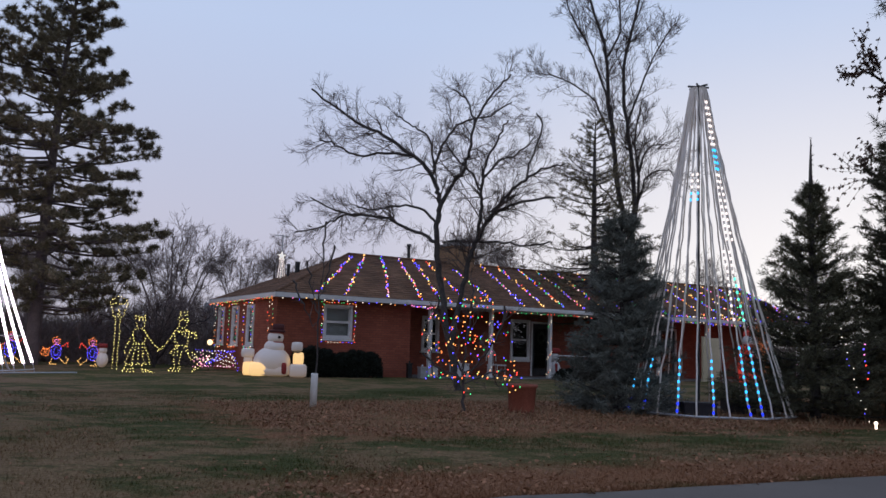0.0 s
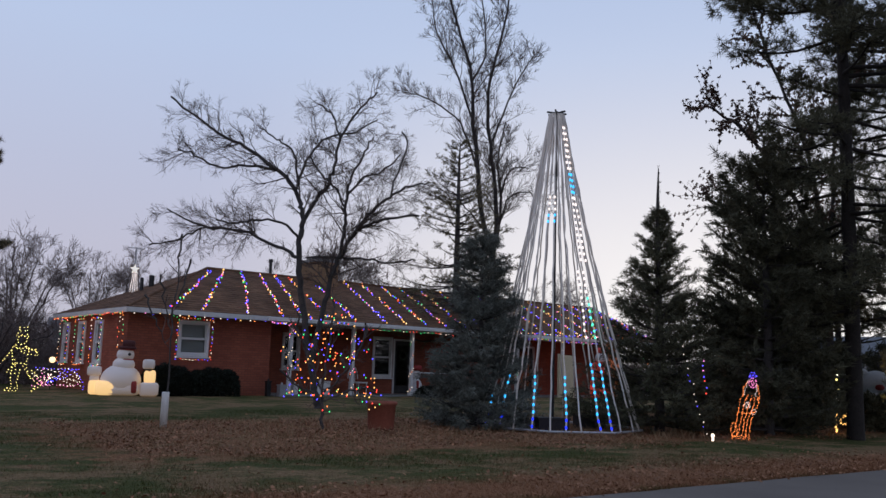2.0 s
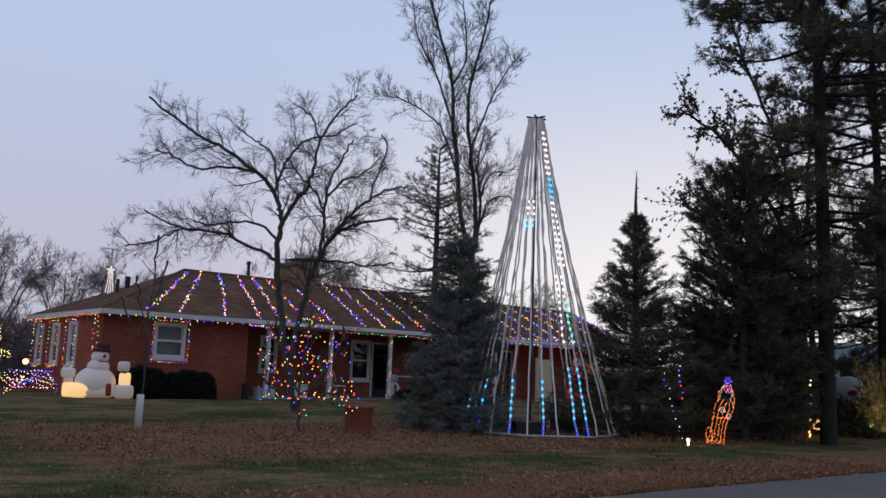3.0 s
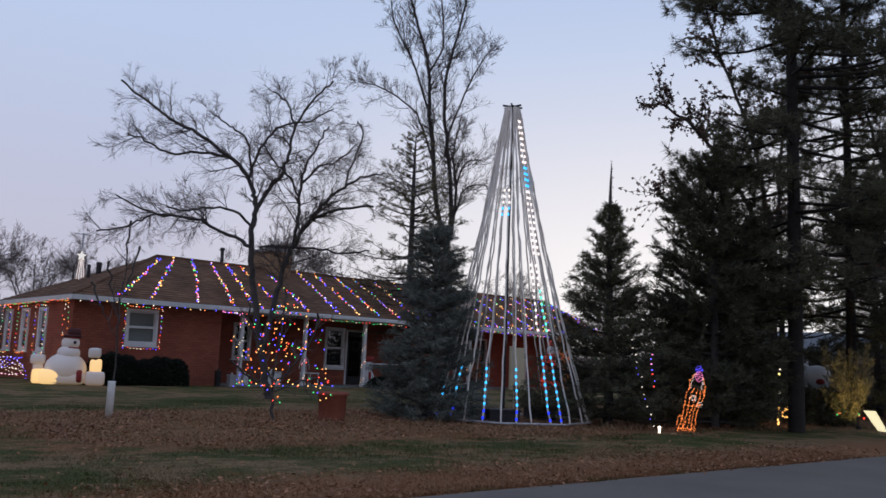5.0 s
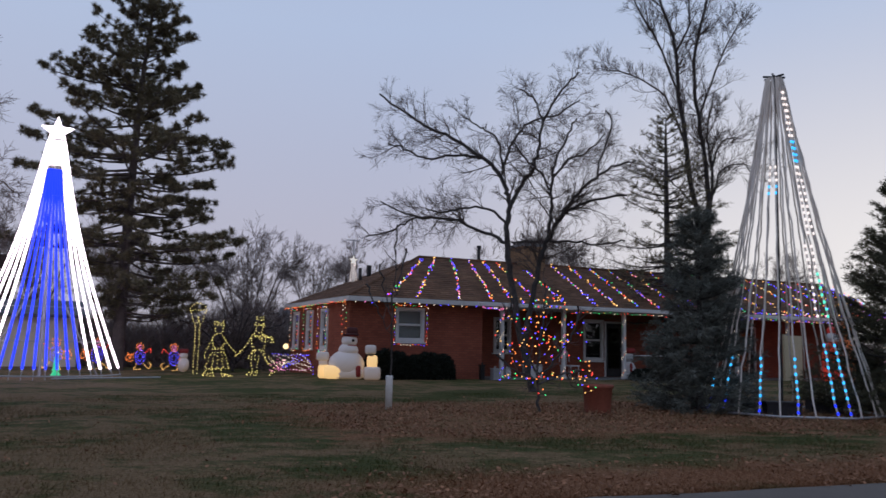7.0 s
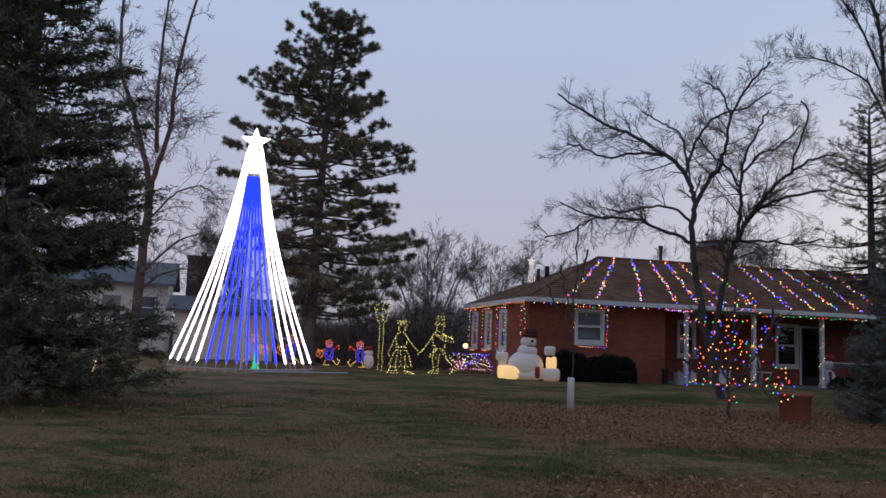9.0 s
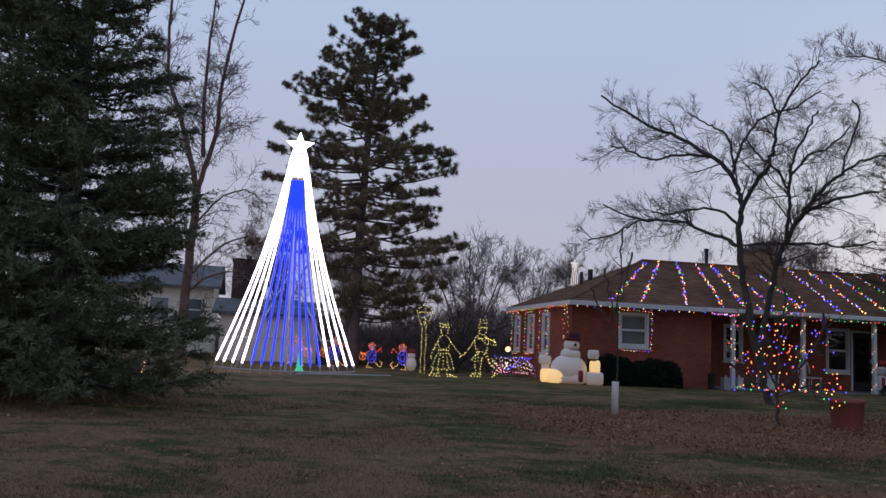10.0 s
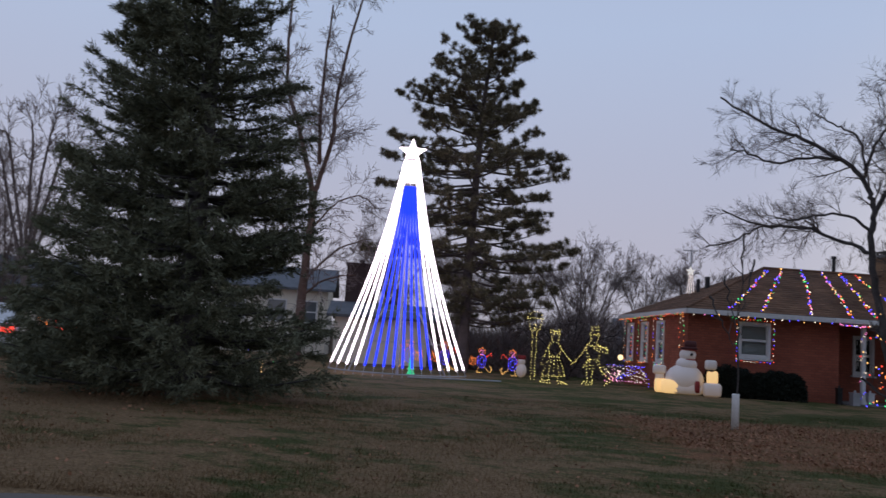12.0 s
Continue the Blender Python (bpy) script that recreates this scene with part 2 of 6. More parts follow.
def far_glass():
    mt = Mat("dark_far_glass")
    mt.b.inputs["Base Color"].default_value = (0.10, 0.11, 0.12, 1)
    mt.b.inputs["Roughness"].default_value = 0.06
    mt.b.inputs["Specular IOR Level"].default_value = 0.8
    n = mt.node("ShaderNodeTexNoise", Scale=3.0, Detail=2.0)
    bp = mt.node("ShaderNodeBump", Strength=0.05, Distance=0.02)
    mt.link(n.outputs["Fac"], bp.inputs["Height"])
    mt.link(bp.outputs[0], mt.b.inputs["Normal"])
    return mt.m


M = {
    "ground": ground_material(),
    "asphalt": surface("asphalt", (0.098, 0.080, 0.068), (0.160, 0.132, 0.112), 0.7, 90, 0.9, 0.5, 0.006),
    "brick": brick_material("red_brick", (0.260, 0.078, 0.050), (0.330, 0.105, 0.064), (0.190, 0.075, 0.055)),
    "chimney": brick_material("buff_brick", (0.330, 0.205, 0.110), (0.250, 0.150, 0.085), (0.17, 0.13, 0.10)),
    "shingle": shingle_material(),
    "white": surface("white_paint", (0.55, 0.54, 0.53), (0.72, 0.70, 0.69), 2.0, 30, 0.55, 0.1, 0.003),
    "cream": surface("cream_siding", (0.62, 0.56, 0.46), (0.74, 0.67, 0.56), 1.0, 12, 0.7, 0.1, 0.004),
    "grey_roof": surface("grey_shingles", (0.10, 0.105, 0.115), (0.17, 0.175, 0.19), 2.0, 25, 0.9, 0.3, 0.01),
    "glass": clear_glass(),
    "far_glass": far_glass(),
    # near-black: the shade of unlit rooms is put into the colour
    "room_dark": surface("unlit_room_black", (0.010, 0.010, 0.011), (0.025, 0.024, 0.024), 2.0, 9, 0.9, 0.1, 0.01),
    "blind": surface("pale_blind", (0.27, 0.27, 0.26), (0.36, 0.36, 0.35), 0.6, 25, 0.8, 0.1, 0.004),
    "steel": surface("dark_steel", (0.022, 0.022, 0.024), (0.06, 0.058, 0.058), 5.0, 50, 0.5, 0.2, 0.003, metal=0.6),
    "pipe": surface("grey_pipe", (0.33, 0.33, 0.35), (0.5, 0.5, 0.51), 5.0, 50, 0.45, 0.1, 0.002, metal=0.3),
    "strip": surface("white_light_strip", (0.66, 0.58, 0.51), (0.82, 0.74, 0.67), 6.0, 30, 0.5, 0.2, 0.003),
    "wire": surface("dark_wire", (0.010, 0.014, 0.010), (0.03, 0.035, 0.028), 8.0, 40, 0.6, 0.1, 0.002),
    "bark": surface("grey_bark", (0.035, 0.030, 0.029), (0.095, 0.083, 0.078), 5.0, 35, 0.95, 0.7, 0.02),
    "bark_red": surface("reddish_bark", (0.085, 0.050, 0.038), (0.175, 0.110, 0.085), 3.0, 25, 0.95, 0.6, 0.02),
    "twig": surface("brown_twig", (0.055, 0.042, 0.037), (0.130, 0.100, 0.088), 2.0, 20, 0.95, 0.2, 0.01, vary=0.25),
    # paler copy of twig: the haze of distance is put into its colour
    "twig_haze": surface("haze_pale_twig", (0.150, 0.115, 0.105), (0.270, 0.215, 0.195), 0.5, 6, 0.95, 0.1, 0.01, vary=0.25),
    "needle": surface("dark_needles", (0.110, 0.100, 0.060), (0.270, 0.225, 0.130), 0.8, 8, 0.8, 0.1, 0.01, vary=0.45),
    "bark_pine": surface("warm_pine_bark", (0.060, 0.048, 0.044), (0.150, 0.118, 0.105), 4.0, 30, 0.95, 0.7, 0.02),
    "needle_pine": surface("pine_needles", (0.078, 0.068, 0.041), (0.215, 0.176, 0.102), 0.6, 7, 0.8, 0.1, 0.01, vary=0.45),
    "needle_green": surface("green_needles", (0.064, 0.072, 0.044), (0.190, 0.190, 0.112), 0.8, 8, 0.8, 0.1, 0.01, vary=0.45),
    "needle_blue": surface("blue_needles", (0.085, 0.094, 0.080), (0.220, 0.226, 0.190), 1.2, 9, 0.8, 0.1, 0.01, vary=0.45),
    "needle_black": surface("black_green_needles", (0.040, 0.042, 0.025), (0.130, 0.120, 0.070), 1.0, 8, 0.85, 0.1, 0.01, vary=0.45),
    # bark for distant trees, paled to paint in haze
    "bark_haze": surface("haze_pale_bark", (0.105, 0.082, 0.074), (0.190, 0.150, 0.136), 1.0, 8, 0.95, 0.2, 0.01),
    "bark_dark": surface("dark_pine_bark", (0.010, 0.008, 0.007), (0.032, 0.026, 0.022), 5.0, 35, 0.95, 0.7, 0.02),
    "leaf_rust": surface("rusty_leaf", (0.090, 0.052, 0.040), (0.230, 0.140, 0.105), 1.0, 9, 0.8, 0.1, 0.01, vary=0.5),
    "leaf_fall": surface("fallen_leaf", (0.105, 0.048, 0.026), (0.400, 0.195, 0.104), 1.0, 9, 0.85, 0.1, 0.01, vary=0.6),
    "blade": surface("grass_blade", (0.038, 0.042, 0.014), (0.120, 0.108, 0.042), 0.5, 5, 0.9, 0.0, 0.01, vary=0.5),
    "straw": surface("dry_grass", (0.120, 0.076, 0.042), (0.290, 0.186, 0.106), 0.5, 5, 0.9, 0.0, 0.01, vary=0.5),
    "hedge": surface("yew_leaf", (0.006, 0.009, 0.006), (0.020, 0.025, 0.015), 2.0, 12, 0.8, 0.1, 0.01, vary=0.5),
    "terracotta": surface("terracotta", (0.20, 0.060, 0.038), (0.30, 0.095, 0.060), 3.0, 30, 0.8, 0.2, 0.004),
    "soil": surface("potting_soil", (0.02, 0.015, 0.011), (0.05, 0.036, 0.026), 8.0, 60, 0.95, 0.8, 0.02),
    "pvc": surface("white_tree_guard", (0.60, 0.59, 0.56), (0.76, 0.75, 0.72), 4.0, 30, 0.5, 0.1, 0.003),
    "concrete": surface("concrete", (0.16, 0.155, 0.15), (0.26, 0.25, 0.24), 2.0, 40, 0.9, 0.4, 0.006),
    "snow_cloth": fabric_glow("snow_white_cloth", (0.62, 0.60, 0.60), (1.0, 0.62, 0.30), 0.10, 0.0, 1.1),
    "lit_cloth": glow("lamp_lit_cloth", (1.0, 0.64, 0.27), 0.72),
    "red_cloth": surface("red_cloth", (0.22, 0.022, 0.020), (0.34, 0.040, 0.034), 3.0, 20, 0.6, 0.2, 0.01),
    "red_lit_cloth": fabric_glow("red_lit_cloth", (0.42, 0.05, 0.04), (1.0, 0.07, 0.045), 0.34, 0.0, 2.6),
    "maroon_cloth": surface("maroon_cloth", (0.050, 0.014, 0.014), (0.095, 0.026, 0.024), 3.0, 20, 0.7, 0.2, 0.01),
    "black_cloth": surface("black_cloth", (0.012, 0.010, 0.011), (0.03, 0.024, 0.026), 3.0, 20, 0.7, 0.2, 0.01),
    "white_cloth": surface("white_cloth", (0.55, 0.54, 0.54), (0.70, 0.69, 0.68), 3.0, 20, 0.6, 0.2, 0.01),
    "teal_cloth": surface("teal_cloth", (0.05, 0.30, 0.36), (0.08, 0.40, 0.46), 3.0, 20, 0.6, 0.2, 0.01),
    "orange_cloth": fabric_glow("orange_cloth", (0.55, 0.16, 0.05), (1.0, 0.25, 0.08), 0.5, 0.0, 2.6),
    "ply": surface("plywood_panel", (0.54, 0.45, 0.29), (0.68, 0.58, 0.40), 1.0, 14, 0.7, 0.1, 0.004),
    "brown_panel": surface("dark_brown_siding", (0.058, 0.036, 0.034), (0.085, 0.055, 0.050), 1.0, 12, 0.85, 0.2, 0.006),
}
BULB = {
    "red": glow("red_bulb", (1.0, 0.06, 0.035), 2.6),
    "orange": glow("orange_bulb", (1.0, 0.24, 0.05), 2.5),
    "yellow": glow("amber_bulb", (1.0, 0.52, 0.14), 2.3),
    "green": glow("green_bulb", (0.06, 0.85, 0.24), 1.6),
    "blue": glow("blue_bulb", (0.09, 0.07, 1.0), 3.0),
    "white": glow("warm_white_bulb", (1.0, 0.80, 0.62), 2.2),
    "gold": glow("gold_bulb", (1.0, 0.80, 0.22), 3.0),
    "pink": glow("pink_bulb", (1.0, 0.24, 0.58), 2.3),
    "cyan": glow("cyan_bulb", (0.03, 0.45, 1.0), 1.7),
    "aqua": glow("aqua_bulb", (0.10, 0.90, 0.62), 1.3),
    "hot": glow("white_pixel", (1.0, 0.84, 0.95), 5.0),
    "deep": glow("deep_blue_pixel", (0.004, 0.028, 1.0), 1.7, 0.1),
    "pale": glow("pale_pixel", (0.95, 0.82, 0.78), 1.2),
}


# ---- mesh building ----
class Geo:
    """Collects faces in chunks and turns them into one mesh."""

    def __init__(self):
        self.v, self.f, self.n = [], [], 0

    def add(self, verts, faces, mat=0):
        verts = np.asarray(verts, dtype=np.float64).reshape(-1, 3)
        faces = np.asarray(faces, dtype=np.int64)
        self.v.append(verts)
        self.f.append((faces + self.n, mat))
        self.n += len(verts)

    def box(self, lo, hi, mat=0):
        (a, b, c), (d, e, f) = lo, hi
        v = [(a, b, c), (d, b, c), (d, e, c), (a, e, c), (a, b, f), (d, b, f), (d, e, f), (a, e, f)]
        self.add(v, [(0, 3, 2, 1), (4, 5, 6, 7), (0, 1, 5, 4), (1, 2, 6, 5), (2, 3, 7, 6), (3, 0, 4, 7)], mat)

    def tube(self, pts, radii, sides=6, mat=0, closed=True):
        p = np.asarray(pts, dtype=np.float64)
        k = len(p)
        r = np.broadcast_to(np.asarray(radii, dtype=np.float64), (k,))
        t = np.gradient(p, axis=0)
        t /= np.linalg.norm(t, axis=1, keepdims=True) + 1e-9
        ref = np.array((0.0, 0, 1)) if abs(t[:, 2]).mean() < 0.8 else np.array((1.0, 0, 0))
        a = np.cross(t, ref)
        a /= np.linalg.norm(a, axis=1, keepdims=True) + 1e-9
        b = np.cross(t, a)
        ang = np.arange(sides) * (2 * math.pi / sides)
        ring = p[:, None] + r[:, None, None] * (a[:, None] * np.cos(ang)[None, :, None] + b[:, None] * np.sin(ang)[None, :, None])
        i, j = np.meshgrid(np.arange(k - 1), np.arange(sides), indexing="ij")
        j2 = (j + 1) % sides
        q = np.stack([i * sides + j, i * sides + j2, (i + 1) * sides + j2, (i + 1) * sides + j], -1).reshape(-1, 4)
        self.add(ring.reshape(-1, 3), q[:, ::-1], mat)
        if closed and sides in (3, 4, 6, 8):
            self.f.append((np.array([[self.n - k * sides + s for s in range(sides)]]), mat))
            self.f.append((np.array([[self.n - sides + s for s in range(sides)][::-1]]), mat))

    def ball(self, c, r, mat=0, segs=10, rings=6):
        c, r = np.asarray(c, float), np.broadcast_to(np.asarray(r, float), (3,))
        th = np.linspace(0.02, math.pi - 0.02, rings + 1)
        ph = np.arange(segs) * 2 * math.pi / segs
        v = np.stack([np.sin(th)[:, None] * np.cos(ph), np.sin(th)[:, None] * np.sin(ph), np.repeat(np.cos(th)[:, None], segs, 1)], -1) * r + c
        i, j = np.meshgrid(np.arange(rings), np.arange(segs), indexing="ij")
        j2 = (j + 1) % segs
        self.add(v.reshape(-1, 3), np.stack([i * segs + j, (i + 1) * segs + j, (i + 1) * segs + j2, i * segs + j2], -1).reshape(-1, 4), mat)

    def lathe(self, c, prof, segs=16, mat=0):
        ph = np.arange(segs) * 2 * math.pi / segs
        v = [(c[0] + r * math.cos(a), c[1] + r * math.sin(a), c[2] + z) for r, z in prof for a in ph]
        q = [(i * segs + j, i * segs + (j + 1) % segs, (i + 1) * segs + (j + 1) % segs, (i + 1) * segs + j) for i in range(len(prof) - 1) for j in range(segs)]
        self.add(v, q, mat)

    def blades(self, p, d, side, width, mat=0):
        """Thin pointed leaves from p along d (with length), as wide as width, spread along side."""
        s = side * np.asarray(width).reshape(-1, 1) * 0.5
        v = np.stack([p - s * 0.6, p + s * 0.6, p + d * 0.55 + s, p + d, p + d * 0.55 - s], 1)
        k = len(p)
        base = np.arange(k)[:, None] * 5
        self.add(v.reshape(-1, 3), np.concatenate([base + [0, 1, 2], base + [0, 2, 4], base + [4, 2, 3]]), mat)

    def slivers(self, p, d, side, width, mat=0):
        s = side * np.asarray(width).reshape(-1, 1) * 0.5
        v = np.stack([p - s, p + s, p + d], 1)
        self.add(v.reshape(-1, 3), np.arange(len(p) * 3).reshape(-1, 3), mat)

    def mesh(self, name, smooth=False):
        me = bpy.data.meshes.new(name)
        v = np.concatenate(self.v)
        me.vertices.add(len(v))
        me.vertices.foreach_set("co", v.ravel())
        loops = np.concatenate([f.ravel() for f, _ in self.f])
        sizes = np.concatenate([np.full(len(f), f.shape[1]) for f, _ in self.f])
        mats = np.concatenate([np.full(len(f), m) for f, m in self.f])
        me.loops.add(len(loops))
        me.loops.foreach_set("vertex_index", loops)
        me.polygons.add(len(sizes))
        me.polygons.foreach_set("loop_start", np.concatenate([[0], np.cumsum(sizes)[:-1]]))
        me.polygons.foreach_set("material_index", mats)
        me.polygons.foreach_set("use_smooth", np.full(len(sizes), smooth))
        me.update(calc_edges=True)
        me.validate()
        return me


def part(name, geo, material, parent=None, label="", smooth=False, kind=""):
    """Links what geo holds as one mesh object, under a thing or a part."""
    me = geo.mesh(name, smooth)
    for m in material if isinstance(material, (list, tuple)) else [material]:
        me.materials.append(m)
    ob = new(name, me)
    if parent:
        ob.parent = parent
    return tagged(ob, label, kind=kind)


def thing(name, m, label, category, group="", kind=""):
    ob = new(name)
    ob.empty_display_size = 0.2
    ob.matrix_world = m
    ob.matrix_basis = m
    return tagged(ob, label, category, group, kind)


def smooth_step(x):
    x = np.clip(x, 0, 1)
    return x * x * (3 - 2 * x)


def gz(x, y):
    """Height of the lawn: level by the road, a hand's width higher round the house."""
    return 0.10 * smooth_step((np.asarray(y) - 18) / 6) * smooth_step((np.asarray(x) + 10) / 4)


def unit(v):
    return v / (np.linalg.norm(v, axis=-1, keepdims=True) + 1e-9)


def curve_through(pts, n):
    """A smooth line through a few points, in n steps."""
    p = np.asarray(pts, float)
    t = np.linspace(0, len(p) - 1, n)
    i = np.clip(t.astype(int), 0, len(p) - 2)
    u = (t - i)[:, None]
    a, b = p[np.clip(i - 1, 0, len(p) - 1)], p[i]
    c, d = p[i + 1], p[np.clip(i + 2, 0, len(p) - 1)]
    return 0.5 * (2 * b + (c - a) * u + (2 * a - 5 * b + 4 * c - d) * u ** 2 + (3 * b - a - 3 * c + d) * u ** 3)


# ---- ground and road ----
def build_ground():
    g = Geo()
    ax = np.concatenate([np.linspace(-420, -45, 16), np.linspace(-40, 40, 161), np.linspace(45, 420, 16)])
    ay = np.concatenate([np.linspace(-120, -5, 12), np.linspace(-2, 60, 156), np.linspace(66, 520, 18)])
    x, y = np.meshgrid(ax, ay, indexing="ij")
    z = gz(x, y)
    across = -0.446 * x + 0.895 * y
    lump = np.array([[noise.noise(Vector((a * 0.6, b * 0.6, 0))) + 0.5 * noise.noise(Vector((a * 1.9, b * 1.9, 3))) for b in ay] for a in ax])
    z = z + 0.035 * lump * smooth_step((across - 5.9) / 1.5)
    z = z - 0.03 * (1 - smooth_step((across - 5.5) / 0.5))
    k = len(ay)
    i, j = np.meshgrid(np.arange(len(ax) - 1), np.arange(k - 1), indexing="ij")
    q = np.stack([i * k + j, (i + 1) * k + j, (i + 1) * k + j + 1, i * k + j + 1], -1).reshape(-1, 4)
    g.add(np.stack([x, y, z], -1).reshape(-1, 3), q)
    ob = part("ground", g, M["ground"], None, "worn winter lawn with bare patches and fallen leaves", True, "structure")
    tagged(ob, category="lawn")
    # asphalt road, whose ragged edge lies in the grass
    g = Geo()
    s = np.arange(-120, 160, 0.4)
    edge = 5.7 - 0.14 * np.maximum(0, -1.5 - s) ** 1.2 + np.array([0.10 * noise.noise(Vector((a * 0.7, 1, 0))) + 0.05 * noise.noise(Vector((a * 2.3, 7, 0))) for a in s])
    rows = []
    for n, zz in ((-9.0, 0.004), (0.0, 0.03), (4.5, 0.015)):
        rows.append(np.stack([0.895 * s - 0.446 * n, 0.446 * s + 0.895 * n, np.full_like(s, zz)], -1))
    rows.append(np.stack([0.895 * s - 0.446 * edge, 0.446 * s + 0.895 * edge, np.full_like(s, 0.006)], -1))
    rows.append(np.stack([0.895 * s - 0.446 * (edge + 0.02), 0.446 * s + 0.895 * (edge + 0.02), np.full_like(s, -0.06)], -1))
    v = np.stack(rows, 1)
    i, j = np.meshgrid(np.arange(len(s) - 1), np.arange(4), indexing="ij")
    g.add(v.reshape(-1, 3), np.stack([i * 5 + j, (i + 1) * 5 + j, (i + 1) * 5 + j + 1, i * 5 + j + 1], -1).reshape(-1, 4))
    tagged(part("road", g, M["asphalt"], None, "grey asphalt road with a ragged grass edge", False, "structure"), category="road")


build_ground()


# ---- trees ----
def grow(gt, gw, rnd, p, d, length, r, level, top, up=0.25, wander=0.22, spread=(28, 58), kids=(5, 7), twig_r=0.006):
    """A branch with its own branches: thick wood into gt, thin twigs into gw."""
    n = 7 if level < top else 4
    pts, dirs = [p], []
    step = length / (n - 1)
    for i in range(n - 1):
        d = unit(d + wander * rnd.normal(size=3) * 0.6 + np.array((0, 0, up * 0.25)))
        dirs.append(d)
        pts.append(pts[-1] + d * step)
    dirs.append(d)
    rad = np.linspace(r, max(r * 0.35, twig_r * 0.6), n)
    (gt if r > 0.022 else gw).tube(pts, rad, 6 if r > 0.05 else (4 if r > 0.015 else 3), closed=False)
    if level >= top:
        return
    for c in range(int(rnd.integers(kids[0], kids[1] + 1))):
        t = rnd.uniform(0.22, 1.0)
        i = min(int(t * (n - 1)), n - 2)
        q = pts[i] + (pts[i + 1] - pts[i]) * (t * (n - 1) - i)
        ang = radians(rnd.uniform(*spread))
        ax = unit(np.cross(dirs[i], rnd.normal(size=3)))
        nd = unit(dirs[i] * math.cos(ang) + ax * math.sin(ang))
        grow(gt, gw, rnd, q, nd, length * rnd.uniform(0.42, 0.72) * (1.15 - 0.40 * t), max(rad[i] * rnd.uniform(0.45, 0.65), twig_r), level + 1, top, up, wander, spread, kids, twig_r)


def bare_tree(m, limbs, seed, label, top=4, kids=(5, 7), up=0.35, depth=1.2, twig_r=0.006, bark="bark", twig="twig", wander=0.24, reach=1.2, per=5.5, far=0.0):
    """A leafless tree along a few main limbs, each a list of (across, height) with its first radius."""
    rnd = np.random.default_rng(seed)
    gt, gw = Geo(), Geo()
    stems = []
    for k, (r, line) in enumerate(limbs):
        out = 0.0 if k == 0 else rnd.uniform(-1, 1) * depth
        # a limb springs from the nearest wood that stands already
        y0 = min(stems, key=lambda q: (q[0] - line[0][0]) ** 2 + (q[2] - line[0][1]) ** 2)[1] if stems else 0.0
        pts = [(x, y0 + (out - 0.5 * y0) * (i / max(1, len(line) - 1)) ** 1.3, z) for i, (x, z) in enumerate(line)]
        stems += [tuple(q) for q in curve_through(pts, 16)]
        if far:
            pts = [(x * (1 + y / far), y, 1.15 + (z - 1.15) * (1 + y / far)) for x, y, z in pts]
        n = max(8, int(4 * len(line)))
        c = curve_through(pts, n)
        c[1:] += rnd.normal(size=(n - 1, 3)) * 0.02
        rad = np.linspace(r, max(0.35 * r, 0.02) if k else r * 0.7, n)
        if k == 0:
            rad[0] *= 1.35
        gt.tube(c, rad, 8 if r > 0.07 else 6, closed=False)
        if k == 0:
            continue
        total = np.linalg.norm(np.diff(c, axis=0), axis=1).sum()
        for b in range(int(total * per)):
            t = rnd.uniform(0.12, 1.0)
            i = min(int(t * (n - 1)), n - 2)
            d0 = unit(c[i + 1] - c[i])
            ang = radians(rnd.uniform(25, 62))
            ax = unit(np.cross(d0, rnd.normal(size=3)))
            nd = unit(d0 * math.cos(ang) + ax * math.sin(ang))
            grow(gt, gw, rnd, c[i], nd, reach * rnd.uniform(0.45, 1.15) * (1.15 - 0.4 * t), min(max(0.4 * rad[i], 0.010), 0.022), 2, top, up, wander, (25, 55), kids, twig_r)
    tree = thing("bare_tree", m, label, "tree")
    part("trunk", gt, M[bark], tree, smooth=True)
    part("crown", gw, M[twig], tree, "fine leafless twigs")
    return tree


def simple_limbs(rnd, height, spread, count, trunk=0.3):
    """Main limbs for a far bare tree: a short trunk that fans out."""
    limbs = [(height * 0.017, [(0, 0), (rnd.uniform(-0.1, 0.1), height * trunk)])]
    for i in range(count):
        a = (i + 0.5) / count * 2 - 1 + rnd.uniform(-0.15, 0.15)
        z0 = height * trunk * rnd.uniform(0.75, 1.0)
        limbs.append((height * 0.0075, [(0, z0), (a * spread * 0.3, z0 + (height - z0) * 0.35), (a * spread * 0.62, z0 + (height - z0) * 0.7), (a * spread * rnd.uniform(0.75, 1.0), height * (1.0 - 0.22 * abs(a)) * rnd.uniform(0.85, 1.0))]))
    return limbs


def needle_tufts(g, rnd, at, way, count, length, width, cone=1.0):
    """Needle sprays: at each place, count slivers fanned round its way."""
    k = len(at)
    p = np.repeat(at, count, 0)
    d = unit(np.repeat(way, count, 0) + cone * rnd.normal(size=(k * count, 3)))
    side = unit(np.cross(d, rnd.normal(size=(k * count, 3))))
    ln = length * rnd.uniform(0.6, 1.15, (k * count, 1))
    g.slivers(p + 0.02 * rnd.normal(size=p.shape), d * ln, side, width * rnd.uniform(0.7, 1.2, k * count))


